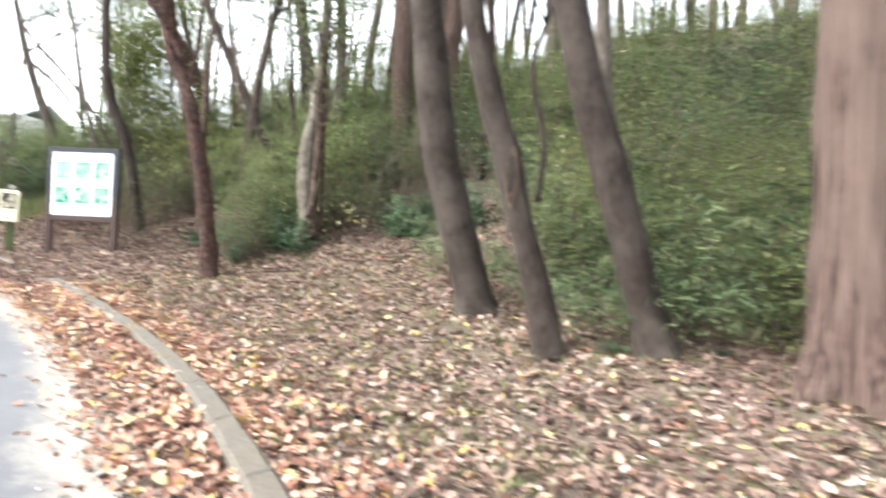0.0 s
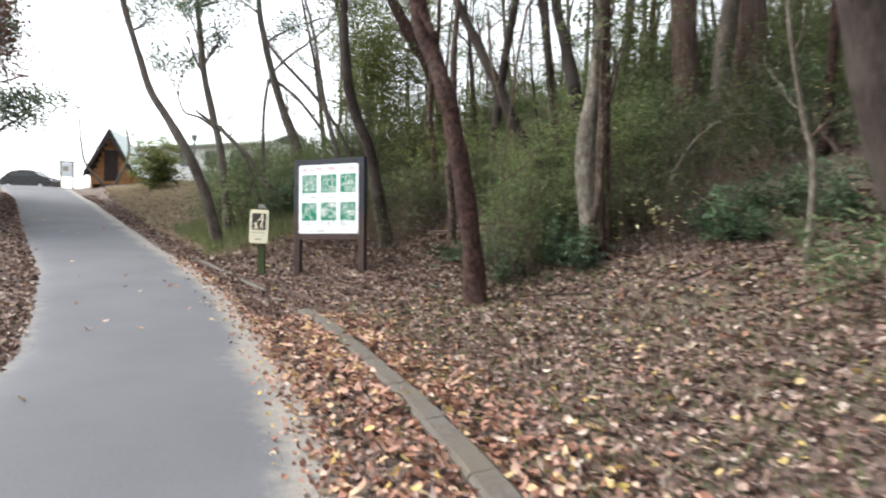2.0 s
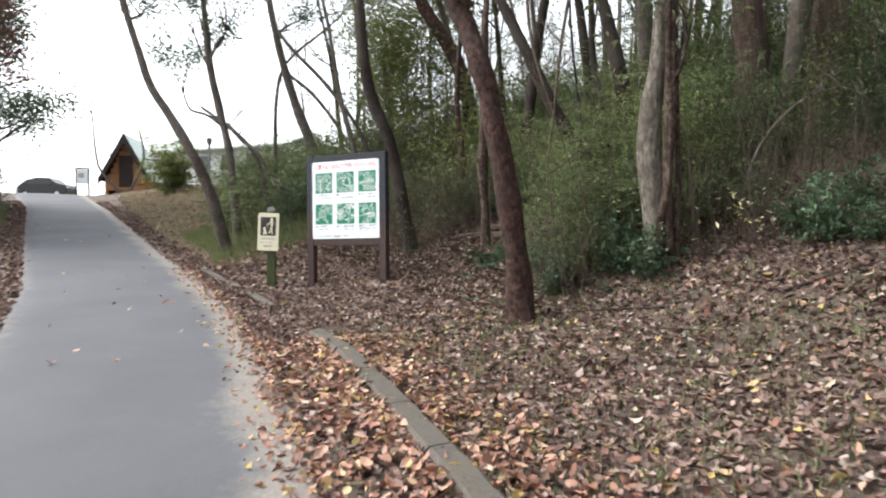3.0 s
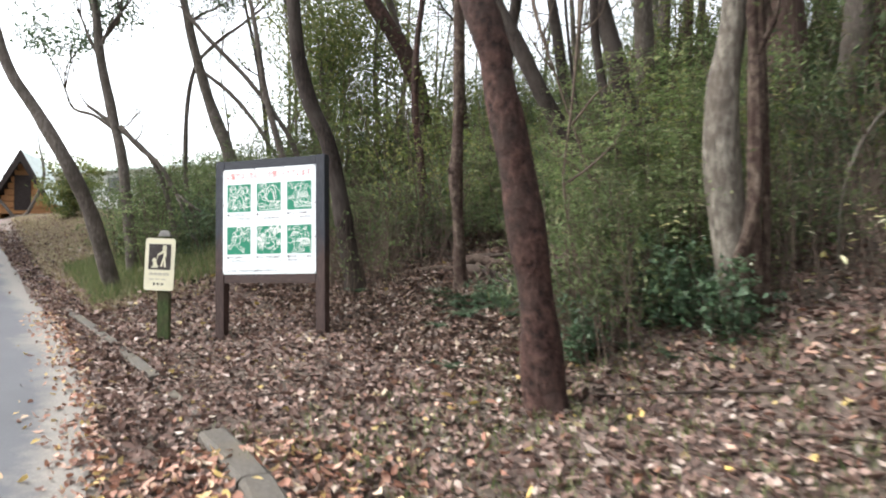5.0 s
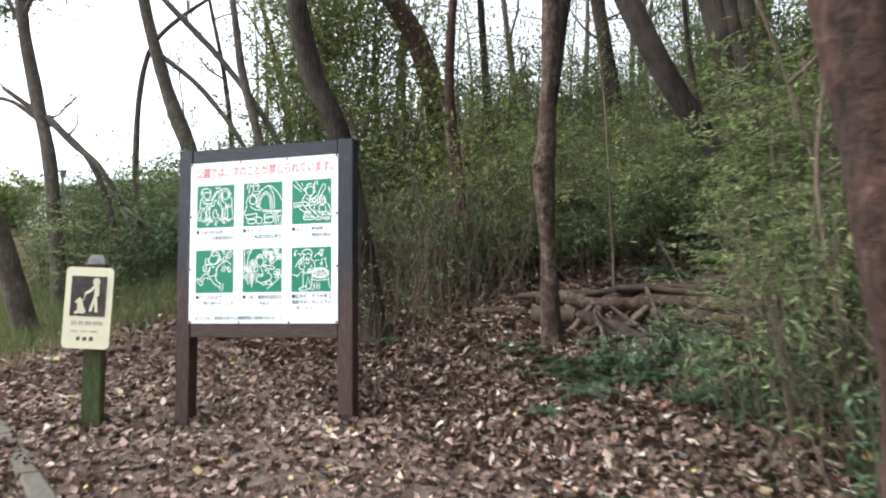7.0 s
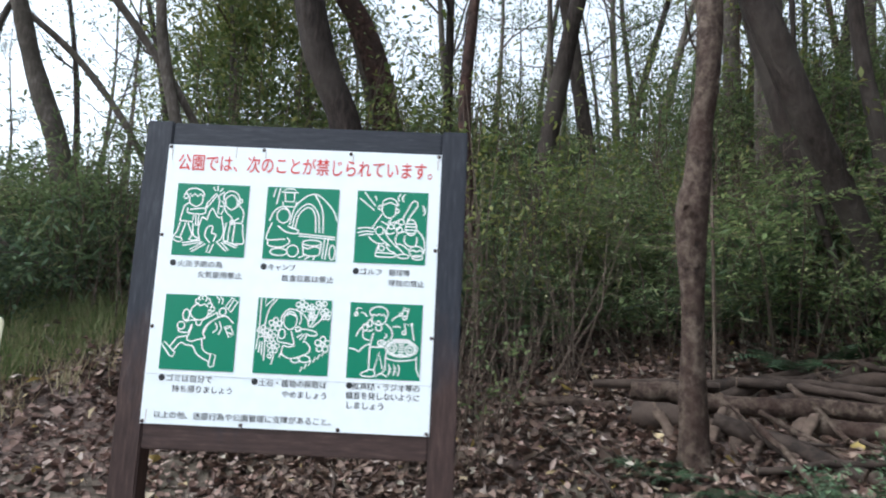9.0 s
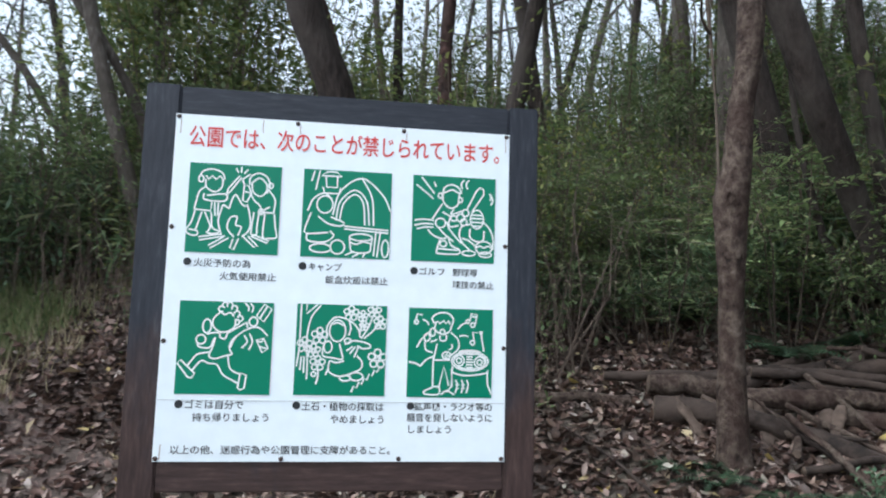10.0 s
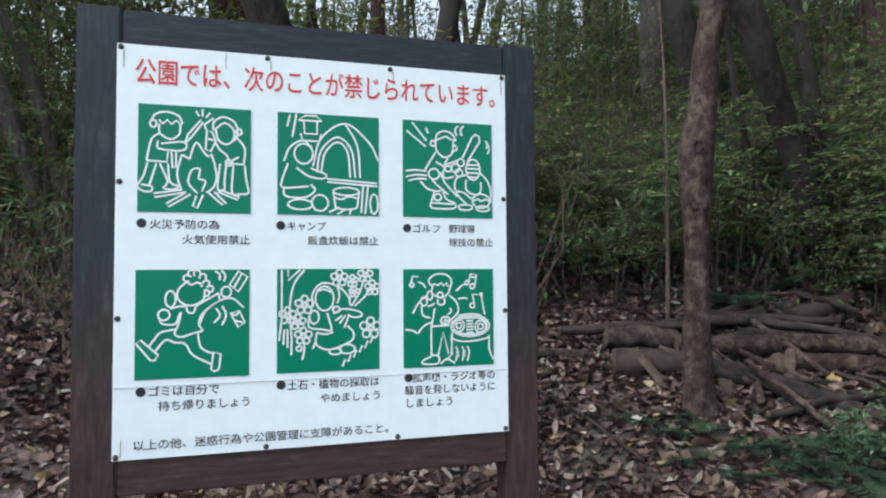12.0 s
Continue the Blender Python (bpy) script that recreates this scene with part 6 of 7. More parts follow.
def dog_sign():
    x, y = -6.61, 10.06
    b = gz(x, y)
    ob = empty("dog_sign", pose(x, y, b, 0, 0.6, -2), "cream dog-walking sign on a mossy green square post", "sign")
    post = part("post", box_bm(-0.065, 0.065, -0.065, 0.065, -0.3, 2.33 - b, 0.01), M_POST_GREEN, ob, "mossy green squared timber post")
    post.rotation_euler = (0, 0, radians(28))
    bm = bmesh.new()
    bmesh.ops.create_cone(bm, cap_ends=True, segments=4, radius1=0.092, radius2=0.06, depth=0.07, matrix=Matrix.Translation((0, 0, 2.365 - b)) @ Matrix.Rotation(radians(45 + 28), 4, "Z"))
    part("post_cap", bm, M_POST_GREY, ob, "grey weathered bevelled post top")
    plate = part("plate", rounded_plate(0.345, 0.59, 0.012, 0.035), M_CREAM, ob, "cream rounded plate")
    plate.matrix_basis = pose(0, -0.095, 1.715 - b, 0, 2.2, 14)
    sq = part("picture", box_bm(-0.128, 0.128, -0.0165, -0.013, 0.235, 0.525, 0.001), M_DARK_PLATE, plate, "dark square with pale walker and dog shapes")
    lines = [ring(0.055, 0.485, 0.016, 0.02), ring(0.055, 0.485, 0.007), [(0.055, 0.46), (0.052, 0.36)], [(0.045, 0.455), (0.015, 0.42), (-0.02, 0.40)], [(0.066, 0.46), (0.07, 0.38)], [(0.05, 0.37), (0.02, 0.27)], [(0.056, 0.37), (0.066, 0.265)]]
    vs, fs = stroke_mesh(lines, 0.02)
    fig = mesh_object("walker_shape", vs, fs, M_CREAM, plate)
    fig.location.y = -0.0185
    dog = [[(-0.07, 0.36), (-0.052, 0.352), (-0.04, 0.3), (-0.02, 0.262)], [(-0.085, 0.345), (-0.065, 0.335)], [(-0.058, 0.34), (-0.062, 0.262), (-0.09, 0.262)], [(-0.045, 0.3), (-0.05, 0.265), (-0.02, 0.262)]]
    vs, fs = stroke_mesh(dog, 0.026)
    d = mesh_object("dog_shape", vs, fs, M_CREAM, plate)
    d.location.y = -0.0195
    vs, fs = stroke_mesh([[(-0.03, 0.345), (-0.02, 0.40), (0.0, 0.41)]], 0.006)
    d = mesh_object("leash_shape", vs, fs, M_CREAM, plate)
    d.location.y = -0.02
    for u0, u1, v, t, mat in ((-0.11, -0.07, 0.17, 0.03, M_FADED), (-0.06, -0.02, 0.17, 0.03, M_FADED), (-0.01, 0.04, 0.17, 0.03, M_FADED), (0.05, 0.12, 0.17, 0.03, M_FADED), (-0.11, 0.1, 0.12, 0.012, M_FADED), (-0.065, -0.04, 0.058, 0.028, M_BLACK), (-0.02, 0.008, 0.058, 0.028, M_BLACK), (0.028, 0.055, 0.058, 0.028, M_BLACK)):
        for k in range(3):
            q = u0 + (u1 - u0) * k / 3
            part("print_bar", box_bm(q, q + (u1 - u0) / 4.2, -0.0145, -0.0125, v + 0.003 * (k % 2), v + t), mat, plate)


dog_sign()


# ---- log pile, ferns and fallen branches on the slope ----
def log(name, label, a, b, r, seed, mat, side_branch=False):
    """A cut log from a to b lying on the slope, with two pale sawn ends."""
    a, b = Vector(a), Vector(b)
    ob = empty(name, Matrix.Translation(a), label, "log", "log pile")
    v = b - a
    m = v / 2 + Vector((0.01, 0.02, 0.015))
    pts = [(0, 0, 0, r), (*(v * 0.3), r * 1.04), (*m, r * 0.97), (*(v * 0.8), r * 0.95), (*v, r * 0.9)]
    c = spline(pts, 0.07)
    vs, fs = tube(pts, 14 if r > 0.035 else 8, 0.07, 0.09, 6, seed)
    mesh_object("bark", vs, fs[:-2], mat, ob, smooth_shade=True)
    n = 14 if r > 0.035 else 8
    for k, ends in enumerate((vs[:n], vs[-n:])):
        mid_v = sum((Vector(q) for q in ends), Vector()) / n
        push = (v.normalized() * (0.004 if k else -0.004))
        ring_v = [Vector(q).lerp(mid_v, 0.12) + push for q in ends]
        vv = [Vector(q) for q in ends] + ring_v + [mid_v + push]
        ff = [(i, (i + 1) % n, n + (i + 1) % n, n + i) for i in range(n)] + [(n + i, n + (i + 1) % n, 2 * n) for i in range(n)]
        mesh_object("cut_end", vv, ff, M_CUT, ob, "pale sawn end")
    return ob


def on(x, y, h):
    return (x, y, gz(x, y) + h)


LOGS = [((-3.47, 11.36), (-3.12, 11.2), 0.08, 0.05, 0.05), ((-3.44, 11.48), (-3.05, 11.34), 0.062, 0.13, 0.13), ((-3.62, 11.7), (-2.9, 11.45), 0.028, 0.1, 0.14), ((-3.05, 11.62), (-2.3, 11.42), 0.045, 0.07, 0.09),
        ((-3.1, 11.28), (-1.75, 10.72), 0.055, 0.13, 0.07), ((-2.7, 11.3), (-1.7, 11.3), 0.06, 0.05, 0.06), ((-3.08, 11.1), (-2.62, 10.52), 0.05, 0.09, 0.03), ((-3.02, 11.02), (-2.78, 10.5), 0.022, 0.1, 0.02),
        ((-2.9, 11.42), (-2.25, 11.62), 0.04, 0.08, 0.06), ((-2.8, 11.42), (-2.05, 11.1), 0.03, 0.17, 0.1), ((-2.6, 10.98), (-2.0, 10.6), 0.052, 0.06, 0.05), ((-2.6, 11.35), (-1.9, 10.75), 0.026, 0.18, 0.1),
        ((-2.98, 10.95), (-2.85, 10.45), 0.016, 0.12, 0.02), ((-2.85, 11.05), (-2.55, 10.45), 0.016, 0.14, 0.02), ((-2.6, 10.62), (-2.2, 10.38), 0.04, 0.04, 0.04), ((-2.6, 10.5), (-2.4, 10.12), 0.04, 0.04, 0.04), ((-4.05, 11.75), (-3.55, 11.5), 0.035, 0.03, 0.03), ((-2.3, 11.35), (-1.6, 11.55), 0.045, 0.08, 0.05)]
for i, ((x0, y0), (x1, y1), r, h0, h1) in enumerate(LOGS):
    log("log", "weathered brown log with sawn ends on the pile" if r > 0.04 else "thin dead branch cut for the log pile", on(x0, y0, h0), on(x1, y1, h1), r, i * 1.3, M_BARK_MOTTLED if i % 3 == 1 else M_DEADWOOD)

rng = random.Random(77)
for i in range(30):
    x, y, a, ln = rng.uniform(-3.1, -1.9), rng.uniform(10.6, 11.5), (rng.gauss(-40, 32) if i % 2 else rng.uniform(-100, 70)), rng.uniform(0.25, 0.75)
    x1, y1 = x + ln * math.cos(radians(a)), y + ln * math.sin(radians(a)) * 0.7
    log("stick", "thin dead stick lying across the log pile", on(x, y, rng.uniform(0.05, 0.18)), on(x1, y1, rng.uniform(0.02, 0.1)), rng.uniform(0.006, 0.022), i * 2.1, M_DEADWOOD if i % 2 else M_BARK_MOTTLED)


def bark_slab(x, y, ln, wd, yaw, lean, seed):
    """A curled slab of loose bark with ragged ends, leaning on the pile."""
    vs, fs, n, m = [], [], 7, 6
    for side in (0, 0.012):
        for i in range(n):
            t = i / (n - 1)
            w = wd * (0.75 + 0.4 * noise.noise(Vector((t * 3, seed, 0)))) * (0.7 if i in (0, n - 1) else 1)
            for k in range(m):
                a = math.pi * (k / (m - 1) - 0.5) * 0.9
                rag = 0.06 * ln * noise.noise(Vector((k * 1.3, seed, i))) if i in (0, n - 1) else 0
                vs.append((w * math.sin(a), -w * 0.5 * math.cos(a) - side, t * ln + rag))
    for o, flip in ((0, False), (n * m, True)):
        for i in range(n - 1):
            for k in range(m - 1):
                a = o + i * m + k
                fs.append((a, a + m, a + m + 1, a + 1) if flip else (a, a + 1, a + m + 1, a + m))
    rim = [k for k in range(m)] + [i * m + m - 1 for i in range(1, n)] + [(n - 1) * m + k for k in range(m - 2, -1, -1)] + [i * m for i in range(n - 2, 0, -1)]
    for a, b in zip(rim, rim[1:] + rim[:1]):
        fs.append((a, a + n * m, b + n * m, b))
    ob = mesh_object("bark_slab", vs, fs, M_SCAR)
    ob.matrix_world = pose(x, y, gz(x, y) - 0.02, lean, 0, yaw)
    tagged(ob, "loose curled slab of pale brown bark on the log pile", "bark", "loose bark by the logs")


rng_bark = random.Random(41)
for x, y in ((-3.2, 10.98), (-3.05, 10.9), (-2.95, 10.98), (-2.8, 10.85), (-3.12, 11.08), (-2.7, 10.7), (-3.3, 11.12), (-2.55, 10.8), (-2.9, 10.7), (-2.4, 10.6)):
    bark_slab(x, y, rng_bark.uniform(0.25, 0.5), rng_bark.uniform(0.035, 0.06), rng_bark.uniform(-70, 60), rng_bark.uniform(-80, -45), rng_bark.uniform(0, 9))
for x, y, ln, a in ((-3.75, 10.72, 0.75, 110), (-2.4, 9.4, 0.6, 40), (-1.6, 7.6, 0.5, 80), (-0.6, 7.9, 1.1, 170), (0.4, 7.6, 0.9, 20), (-0.2, 7.2, 0.6, 150), (-2.9, 9.9, 0.6, 130), (0.9, 6.2, 0.8, 10), (-1.0, 6.4, 0.35, 60), (-4.4, 8.2, 0.3, 20), (-5.2, 11.0, 0.5, 100), (1.3, 7.0, 0.9, 60)):
    e = (x + ln * math.cos(radians(a)), y + ln * math.sin(radians(a)))
    v, f = tube([(*on(x, y, 0.02), 0.012), (*on((x + e[0]) / 2 + 0.03, (y + e[1]) / 2, 0.035), 0.01), (*on(*e, 0.03), 0.006)], 7, 0.08, 0.15, 9, x)
    tagged(mesh_object("fallen_branch", v, f, M_DEADWOOD, smooth_shade=True), "thin dead branch lying on the leaf litter", "branch", "fallen branches")


def fern(seed, fronds, ln, mat=None):
    rng, nr = random.Random(seed), np.random.default_rng(seed)
    ob = empty("fern", Matrix(), "low green fern with arching feathered fronds", "fern", "ferns on the slope")
    for k in range(fronds):
        a = 2 * math.pi * k / fronds + rng.uniform(-0.3, 0.3)
        L = ln * rng.uniform(0.7, 1.15)
        cs, vs, fs = [], [], []
        pts = [(math.cos(a) * L * t, math.sin(a) * L * t, 0.03 + L * (0.75 * t - 0.62 * t * t)) for t in np.linspace(0, 1, 15)]
        for i in range(1, 15):
            w = 0.26 * L * (1 - (i / 15) ** 1.3) + 0.012
            p, q = Vector(pts[i]), Vector(pts[i - 1])
            t = (p - q).normalized()
            sd_ = t.cross(Vector((0, 0, 1))).normalized()
            for g in (-1, 1):
                o = len(vs)
                tip = p + sd_ * g * w + t * w * 0.35 - Vector((0, 0, w * 0.18))
                r_ = q.lerp(p, 0.4)
                vs += [r_, p, p.lerp(tip, 0.5) + t * 0.003, tip, r_.lerp(tip, 0.5) - t * 0.001]
                fs += [(o, o + 1, o + 2, o + 4), (o + 4, o + 2, o + 3)]
        mesh_object("frond", vs, fs, mat or M_FERN, ob)
    return ob


ferns = [fern(3, 9, 0.34), fern(4, 7, 0.28), fern(6, 11, 0.3)]
scatter(ferns, [(-3.48, 10.72), (-3.58, 10.6), (-3.3, 10.52), (-3.12, 10.42), (-3.42, 10.42), (-3.2, 10.3), (-2.95, 10.35), (-3.62, 10.95), (-3.46, 10.85), (-2.75, 10.1), (-2.5, 9.75), (-2.95, 9.6), (-3.3, 9.95), (-2.2, 9.6), (-2.1, 10.25), (-1.5, 8.8), (-1.2, 8.6), (-4.2, 12.3), (-5.2, 12.3), (-0.9, 8.4), (-2.9, 8.9), (-4.85, 11.6), (3.2, 3.3), (3.5, 3.45), (4.0, 3.0), (3.0, 4.5)], rng, 0.45, 0.85, 14)
scatter([copy_thing(q, Matrix()) for q in ferns], [(-3.1, 10.3), (-2.95, 10.18), (-2.8, 10.3), (-3.22, 10.38), (-2.65, 10.05), (-3.05, 10.05), (-2.9, 10.4), (-2.35, 9.75)], rng, 0.65, 0.95, 10)
# ferns layered up the bank behind the logs
scatter([copy_thing(q, Matrix()) for q in ferns], spots(rng, 6.8, 12.4, 7.3, 9.4, 46, 0.28), rng, 1.2, 2.2, 14)
scatter([copy_thing(bam[0], Matrix()), copy_thing(bam[1], Matrix())], [(3.45, 3.55), (3.9, 3.5), (3.2, 3.6), (4.1, 3.1), (4.3, 3.4), (3.6, 4.4), (2.9, 4.6), (4.4, 3.9), (1.9, 5.9), (2.4, 5.3), (5.2, 3.2), (5.0, 4.0), (3.2, 5.0)], rng, 0.55, 0.95, 8)


def spray(x, y, h, seed, count=40, mat=None, spread=0.22):
    """A twiggy stem with a spray of pale leaves."""
    rng, nr = random.Random(seed), np.random.default_rng(seed)
    ob = empty("pale_leaved_sapling", Matrix.Translation((x, y, gz(x, y))), "thin sapling with sprays of pale yellow leaves", "sapling", "pale-leaved saplings")
    tips = []
    v, f = join(limb_pieces(rng, (0, 0, -0.05), (rng.uniform(-0.3, 0.3), rng.uniform(-0.3, 0.3), 1), h, 0.014, 1, 5, tips))
    mesh_object("stem", v, f, M_TWIG, ob)
    c = np.array([tuple(t) for t in tips])
    c = np.repeat(c, max(1, count // len(c)), 0)
    v, f = leaves(nr, c + nr.normal(0, spread, c.shape) * [1, 1, 0.35], 0.08, 0.03, 0.1, 0.3)
    o = new("foliage", fast_mesh("foliage", v, f, mat or M_FLOWER))
    o.parent = ob


for k, (x, y, h) in enumerate(((0.2, 8.6, 0.9), (0.35, 8.75, 0.75), (-1.05, 9.2, 0.75), (2.6, 8.3, 2.2), (3.2, 8.1, 2.6), (2.2, 8.7, 1.9), (3.9, 7.4, 2.6), (3.0, 7.2, 1.4))):
    spray(x, y, h, 200 + k, 30 if k < 3 else 16)


# ---- top of the rise: hut, board, car, saplings, far trees ----
M_ROOF = rough_material("dark_shingle_roof", [(0.3, (0.02, 0.015, 0.014)), (0.7, (0.055, 0.042, 0.038))], 12, world_space=True)
M_LOGWALL = rough_material("orange_brown_log_wall", [(0.3, (0.24, 0.11, 0.045)), (0.7, (0.42, 0.22, 0.1))], 8, (1, 1, 6), world_space=True)
def barge_board(sg, w, h, ln, eave):
    """A deep board under the gable's edge on one side."""
    bm = bmesh.new()
    prof = [(0, h + 0.16), (sg * (w + 0.3), eave - 0.12), (sg * (w + 0.3), eave - 0.5), (0, h - 0.5)]
    f0 = [bm.verts.new((px, -ln / 2 - 0.5, pz)) for px, pz in prof]
    f1 = [bm.verts.new((px, -ln / 2 - 0.41, pz)) for px, pz in prof]
    bm.faces.new(f0), bm.faces.new(f1[::-1])
    for k in range(4):
        bm.faces.new((f0[k], f1[k], f1[(k + 1) % 4], f0[(k + 1) % 4]))
    bmesh.ops.recalc_face_normals(bm, faces=bm.faces)
    return bm


M_CAR = paint("dark_car_paint", (0.012, 0.013, 0.016), 0.25, (0.05, 0.05, 0.05), 0.2, 4, 0.5)
M_TYRE = paint("tyre_rubber", (0.02, 0.02, 0.02), 0.8)
M_CHROME = paint("pale_grey_metal", (0.55, 0.57, 0.6), 0.35)
M_METAL = paint("grey_post_metal", (0.12, 0.12, 0.125), 0.5)
g = material("window_glass", 0.08, 0.5)
g[2].inputs["Base Color"].default_value = (0.03, 0.035, 0.04, 1)
M_GLASS = g[0]


M_PALE_ROOF = rough_material("pale_green_metal_roof", [(0.3, (0.5, 0.58, 0.54)), (0.7, (0.66, 0.73, 0.69))], 3, (1, 1, 1), 0.2, 0.01, 0.5, True)


def hut():
    x, y = -32.6, 32.6
    b = gz(x, y)
    ob = empty("hut", pose(x, y, b, 0, 0, 27), "small steep-roofed log hut with a deep dark gable eave", "hut")
    w, h, ln, eave = 1.15, 3.0, 2.4, 0.6
    for sg in (-1, 1):
        bm = bmesh.new()
        pr = [(0, h + 0.12), (sg * (w + 0.25), eave - 0.1), (sg * (w + 0.25), eave - 0.24), (0, h - 0.05)]
        f0 = [bm.verts.new((px, -ln / 2 - 0.4, pz)) for px, pz in pr]
        f1 = [bm.verts.new((px, ln / 2 + 0.4, pz)) for px, pz in pr]
        bm.faces.new(f0), bm.faces.new(f1[::-1])
        for k in range(4):
            bm.faces.new((f0[k], f1[k], f1[(k + 1) % 4], f0[(k + 1) % 4]))
        bmesh.ops.recalc_face_normals(bm, faces=bm.faces)
        part("roof", bm, M_ROOF if sg < 0 else M_PALE_ROOF, ob)
        part("barge_board", barge_board(sg, w, h, ln, eave), M_ROOF, ob, "dark broad barge board")
        part("side_wall", box_bm(sg * w - 0.08, sg * w + 0.08, -ln / 2, ln / 2, -0.4, eave), M_LOGWALL, ob)
    for yy in (-ln / 2, ln / 2):
        n = 9
        for k in range(n):
            z0, z1 = -0.2 + k * (h / n), -0.2 + (k + 1) * (h / n) - 0.02
            hw = w if z1 < eave else w * (h - z1) / (h - eave) * 0.98
            if hw > 0.1:
                part("log", box_bm(-hw, hw, yy - 0.08, yy + 0.08, z0, z1, 0.03), M_LOGWALL, ob)
    part("door", box_bm(-0.4, 0.4, -ln / 2 - 0.12, -ln / 2 - 0.08, 0, 1.85, 0.01), M_ROOF, ob, "dark plank door")


def far_board():
    x, y = -37.2, 32.9
    b = gz(x, y)
    ob = empty("far_notice_board", pose(x, y, b, 0, 0, 40), "white notice board on two brown posts by the crest", "sign")
    for u in (-0.36, 0.36):
        part("post", box_bm(u - 0.04, u + 0.04, -0.04, 0.04, -0.3, 1.75, 0.01), M_BARK_RED, ob)
    part("panel", box_bm(-0.32, 0.32, -0.03, 0.0, 0.72, 1.62, 0.005), M_PANEL, ob)
    part("top_rail", box_bm(-0.42, 0.42, -0.05, 0.05, 1.65, 1.74, 0.01), M_BARK_RED, ob)
    part("print_bar", box_bm(-0.22, 0.1, -0.036, -0.031, 1.1, 1.4), M_FADED, ob)


def car():
    x, y = -44.0, 35.8
    b = gz(x, y)
    ob = empty("parked_car", pose(x, y, b, 0, 0, 22), "dark parked car beyond the crest of the road", "car")
    prof = [(-1.75, 0.35), (-1.78, 0.75), (-1.55, 0.98), (-1.0, 1.38), (-0.3, 1.5), (0.5, 1.45), (1.0, 1.1), (1.6, 0.95), (1.8, 0.7), (1.78, 0.35)]
    bm = bmesh.new()
    rows = []
    for yy, k in ((-0.78, 0.94), (-0.72, 1.0), (0.72, 1.0), (0.78, 0.94)):
        rows.append([bm.verts.new((px * (0.98 if k < 1 else 1), yy, 0.35 + (pz - 0.35) * k)) for px, pz in prof])
    for r0, r1 in zip(rows, rows[1:]):
        for k in range(len(prof)):
            k2 = (k + 1) % len(prof)
            bm.faces.new((r0[k], r0[k2], r1[k2], r1[k]))
    bm.faces.new(rows[0][::-1]), bm.faces.new(rows[-1])
    bmesh.ops.recalc_face_normals(bm, faces=bm.faces)
    part("body", bm, M_CAR, ob)
    for sg in (-1, 1):
        part("side_window", box_bm(-1.0, 0.75, sg * 0.785 - 0.006, sg * 0.785 + 0.006, 1.0, 1.3, 0.004), M_GLASS, ob)
        for px in (-1.1, 1.12):
            bm = bmesh.new()
            bmesh.ops.create_cone(bm, cap_ends=True, segments=20, radius1=0.3, radius2=0.3, depth=0.2, matrix=Matrix.Translation((px, sg * 0.7, 0.3)) @ Matrix.Rotation(radians(90), 4, "X"))
            wheel = part("wheel", bm, M_TYRE, ob)
            bm = bmesh.new()
            bmesh.ops.create_cone(bm, cap_ends=True, segments=16, radius1=0.18, radius2=0.16, depth=0.215, matrix=Matrix.Translation((px, sg * 0.7, 0.3)) @ Matrix.Rotation(radians(90), 4, "X"))
            part("rim", bm, M_CHROME, wheel)
    for sg in (-1, 1):
        part("headlight", box_bm(1.7, 1.79, sg * 0.55 - 0.14, sg * 0.55 + 0.14, 0.68, 0.82, 0.02), M_CHROME, ob)


hut()
far_board()
car()

# a long pale-roofed building and a lamp behind the hedge
M_PALE_WALL = rough_material("pale_plaster_wall", [(0.3, (0.58, 0.6, 0.58)), (0.7, (0.72, 0.74, 0.72))], 4, (1, 1, 1), 0.2, 0.01, 0.8, True)


def long_building():
    x, y = -32.5, 40.5
    b = gz(x, y)
    ob = empty("park_building", pose(x, y, b, 0, 0, 3), "long low park building with a pale green roof", "building")
    w, d, eave, ridge = 7.5, 3.0, 8.75 - b, 9.85 - b
    part("wall", box_bm(-w + 0.4, w - 0.4, -d + 0.4, d - 0.4, -0.6, eave), M_PALE_WALL, ob)
    for sg in (-1, 1):
        bm = bmesh.new()
        prof = [(0, ridge), (sg * (d + 0.2), eave - 0.1), (sg * (d + 0.2), eave - 0.22), (0, ridge - 0.14)]
        ends = [[bm.verts.new((e, py, pz)) for py, pz in prof] for e in (-w, w)]
        bm.faces.new(ends[0]), bm.faces.new(ends[1][::-1])
        for k in range(4):
            bm.faces.new((ends[0][k], ends[1][k], ends[1][(k + 1) % 4], ends[0][(k + 1) % 4]))
        bmesh.ops.recalc_face_normals(bm, faces=bm.faces)
        part("roof", bm, M_PALE_ROOF, ob)
    for k in range(7):
        u = -w + 1.4 + k * 2.0
        win = part("window", box_bm(u, u + 1.1, -d + 0.36, -d + 0.41, eave - 1.6, eave - 0.5, 0.01), M_CHROME, ob)
        part("pane", box_bm(u + 0.06, u + 1.04, -d + 0.34, -d + 0.355, eave - 1.54, eave - 0.56), M_GLASS, win)


def park_lamp():
    x, y = -25.6, 31.1
    b = gz(x, y)
    ob = empty("park_lamp", Matrix.Translation((x, y, b)), "dark metal park lamp post", "lamp")
    part("pole", box_bm(-0.05, 0.05, -0.05, 0.05, -0.3, 2.5, 0.02), M_METAL, ob)
    bm = bmesh.new()
    bmesh.ops.create_cone(bm, cap_ends=True, segments=14, radius1=0.12, radius2=0.16, depth=0.3, matrix=Matrix.Translation((0, 0, 2.6)))
    part("lantern", bm, M_METAL, ob)


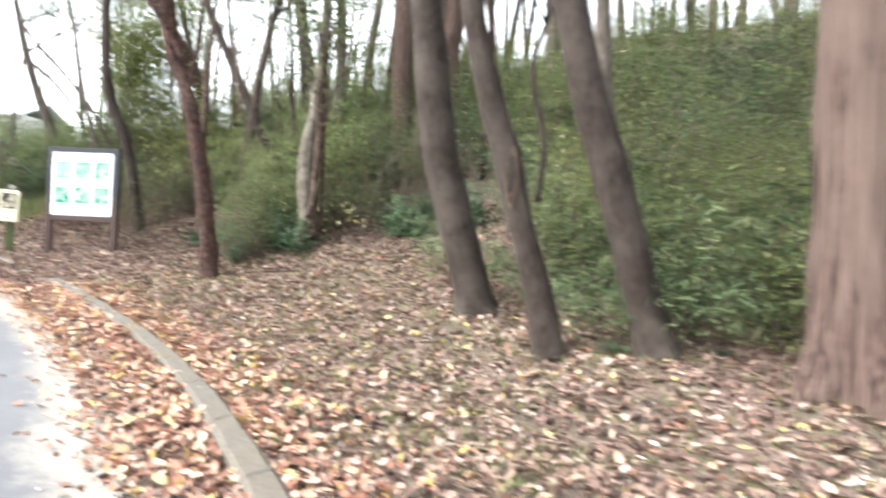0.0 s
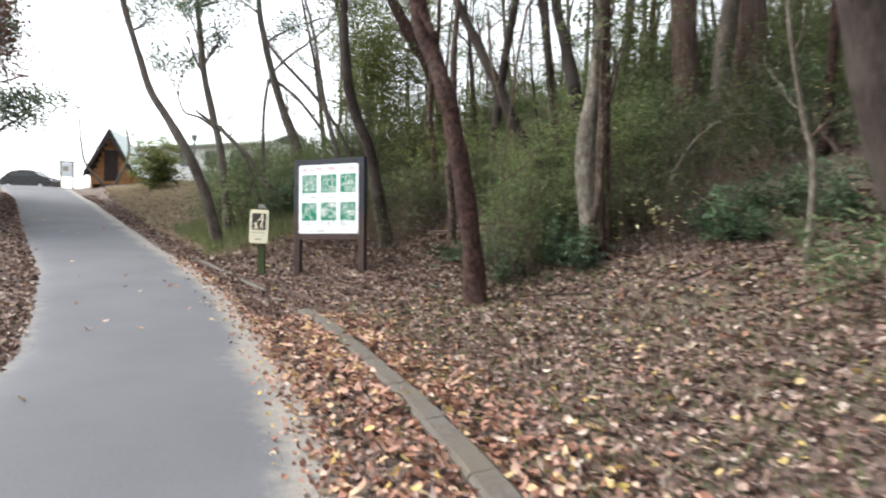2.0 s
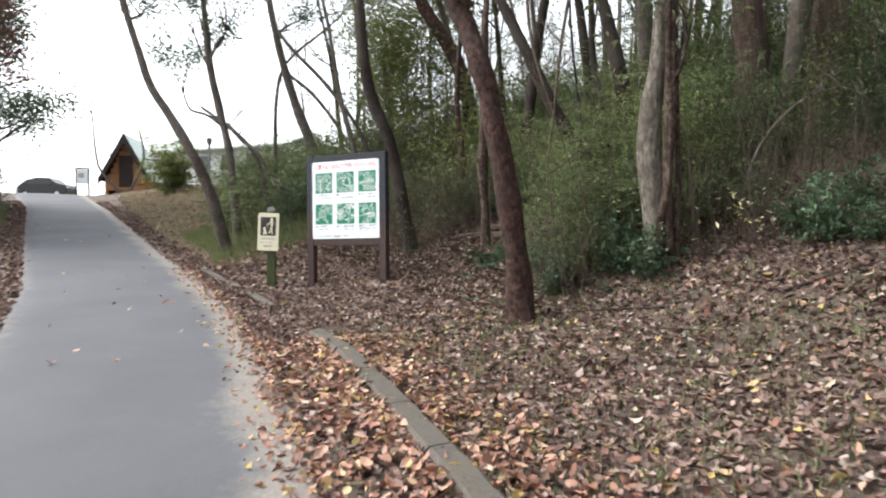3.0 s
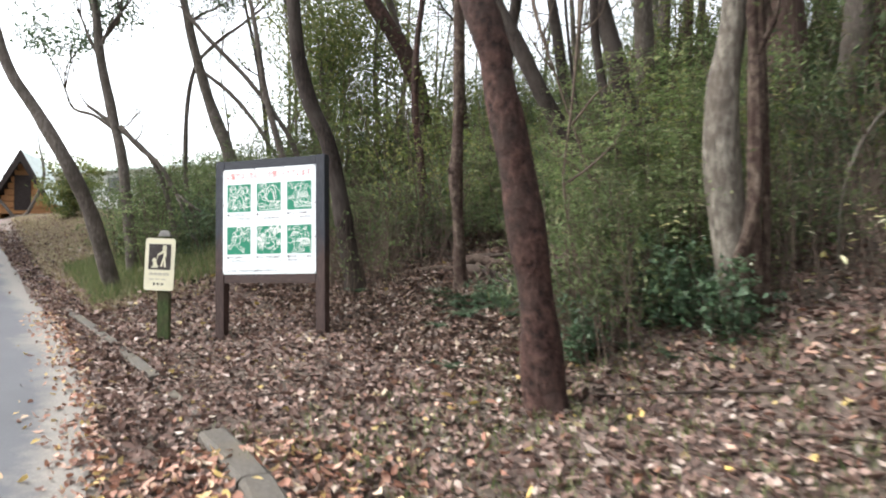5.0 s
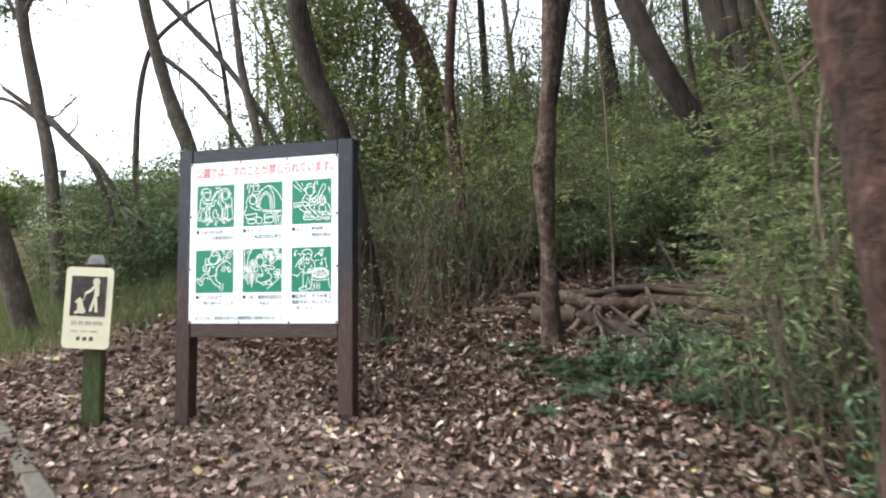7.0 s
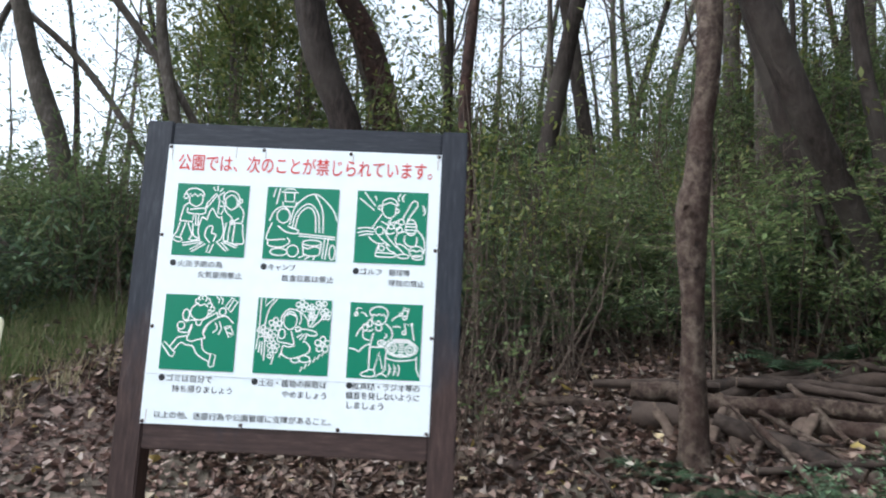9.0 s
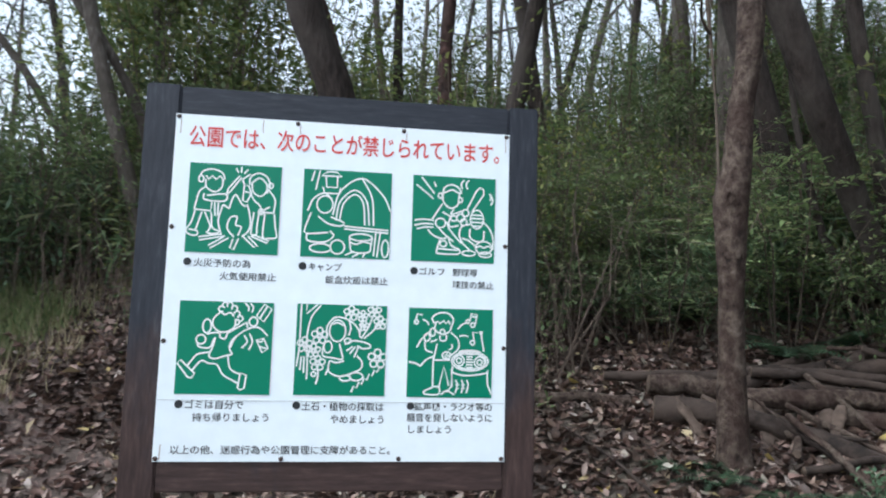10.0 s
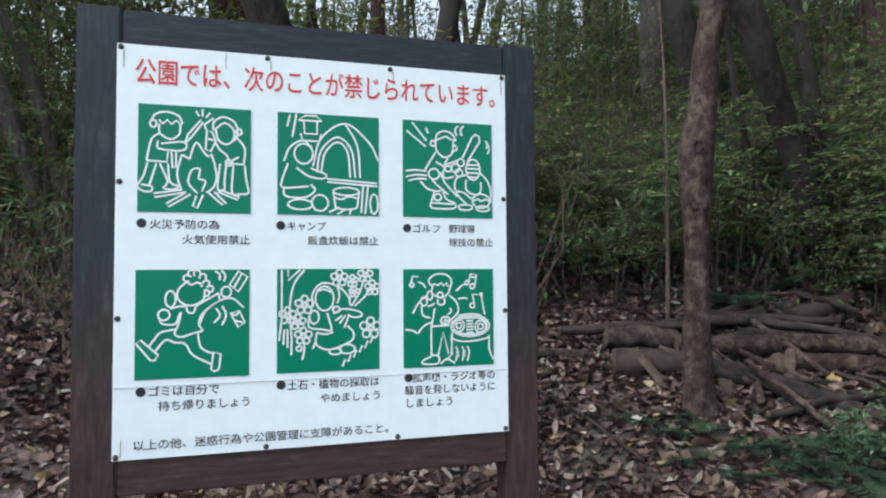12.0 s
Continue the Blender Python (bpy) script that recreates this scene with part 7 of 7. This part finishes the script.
long_building()
park_lamp()
tree("bare_sapling", "leafless forked sapling on the grass bank", [(-31.5, 30.6, 4.6, 0.096), (-31.9, 30.4, 5.6, 0.078), (-32.6, 30, 6.8, 0.06), (-32.9, 29.9, 9.6, 0.036)], M_BARK_GREY, 10.5, 61, 2, 5.5, 0.6, None, 0.2, 10, group="saplings on the bank")
tree("bare_sapling", "leafless leaning sapling on the grass bank", [(-31.3, 30.7, 4.6, 0.096), (-30.9, 30.9, 5.6, 0.084), (-30.4, 31.2, 7.2, 0.072), (-30.6, 31.1, 8.8, 0.036)], M_BARK_GREY, 9.4, 62, 2, 4.0, 0.6, None, 0.2, 10, group="saplings on the bank")
bush = [shrub("round_bush", "rounded yellow-green bush on the grass bank", 301, 2.5, 1.25, 18, 7000, 0.14, 0.08, M_LEAF_YELLOW), copy_thing(mid[2], Matrix())]
scatter(bush[:1], [(-24.6, 27.2)], rng, 1.0, 1.0, 0)
scatter(bush[1:], [(-22.0, 27.9), (-20.5, 26.5), (-18.5, 25.8), (-22.5, 30.0), (-20.0, 29.0), (-17.0, 24.0), (-15.5, 22.5)], rng, 0.7, 1.1, 4)

# trees and bushes on the far side of the road
for k, (a, b, h) in enumerate(((23.5, -3.7, 8.5), (27.5, -3.2, 10.0), (31.0, -3.4, 10.0), (36.0, -4.2, 9.0))):
    x, y = xy(a, b)
    z = gz(x, y)
    tree("verge_tree", "reddish withered tree overhanging the far verge" if k < 2 else "dark evergreen tree on the far verge", [(x, y, z, 0.2), (x + 0.1, y, z + 2, 0.17), (x + 0.2, y + 0.2, z + 4, 0.15), (x + 0.3, y + 0.2, z + 6, 0.12)], M_BARK_DARK, z + h, 310 + k, 20, 1.6, 3.0, (46, 0.36, 0.15, 0.07, M_LEAF_BROWN if k < 2 else M_LEAF_DARK), 0.3, 12, group="trees on the far verge")
verge = [copy_thing(dark[0], Matrix()), copy_thing(dark[1], Matrix())]
scatter(verge, spots(rng, 20, 40, -6.5, -2.6, 34, 0.9), rng, 1.2, 2.2, 4)
scatter([copy_thing(dark[1], Matrix()), copy_thing(mid[2], Matrix())], spots(rng, 20, 40, -7, -3.7, 26, 0.9), rng, 1.9, 2.9, 4)
behind = [copy_thing(woods[1], Matrix()), copy_thing(woods[5], Matrix())]
scatter(behind, spots(rng, -25, 6, -14, -6.5, 14, 2.0), rng, 0.8, 1.1, 4)
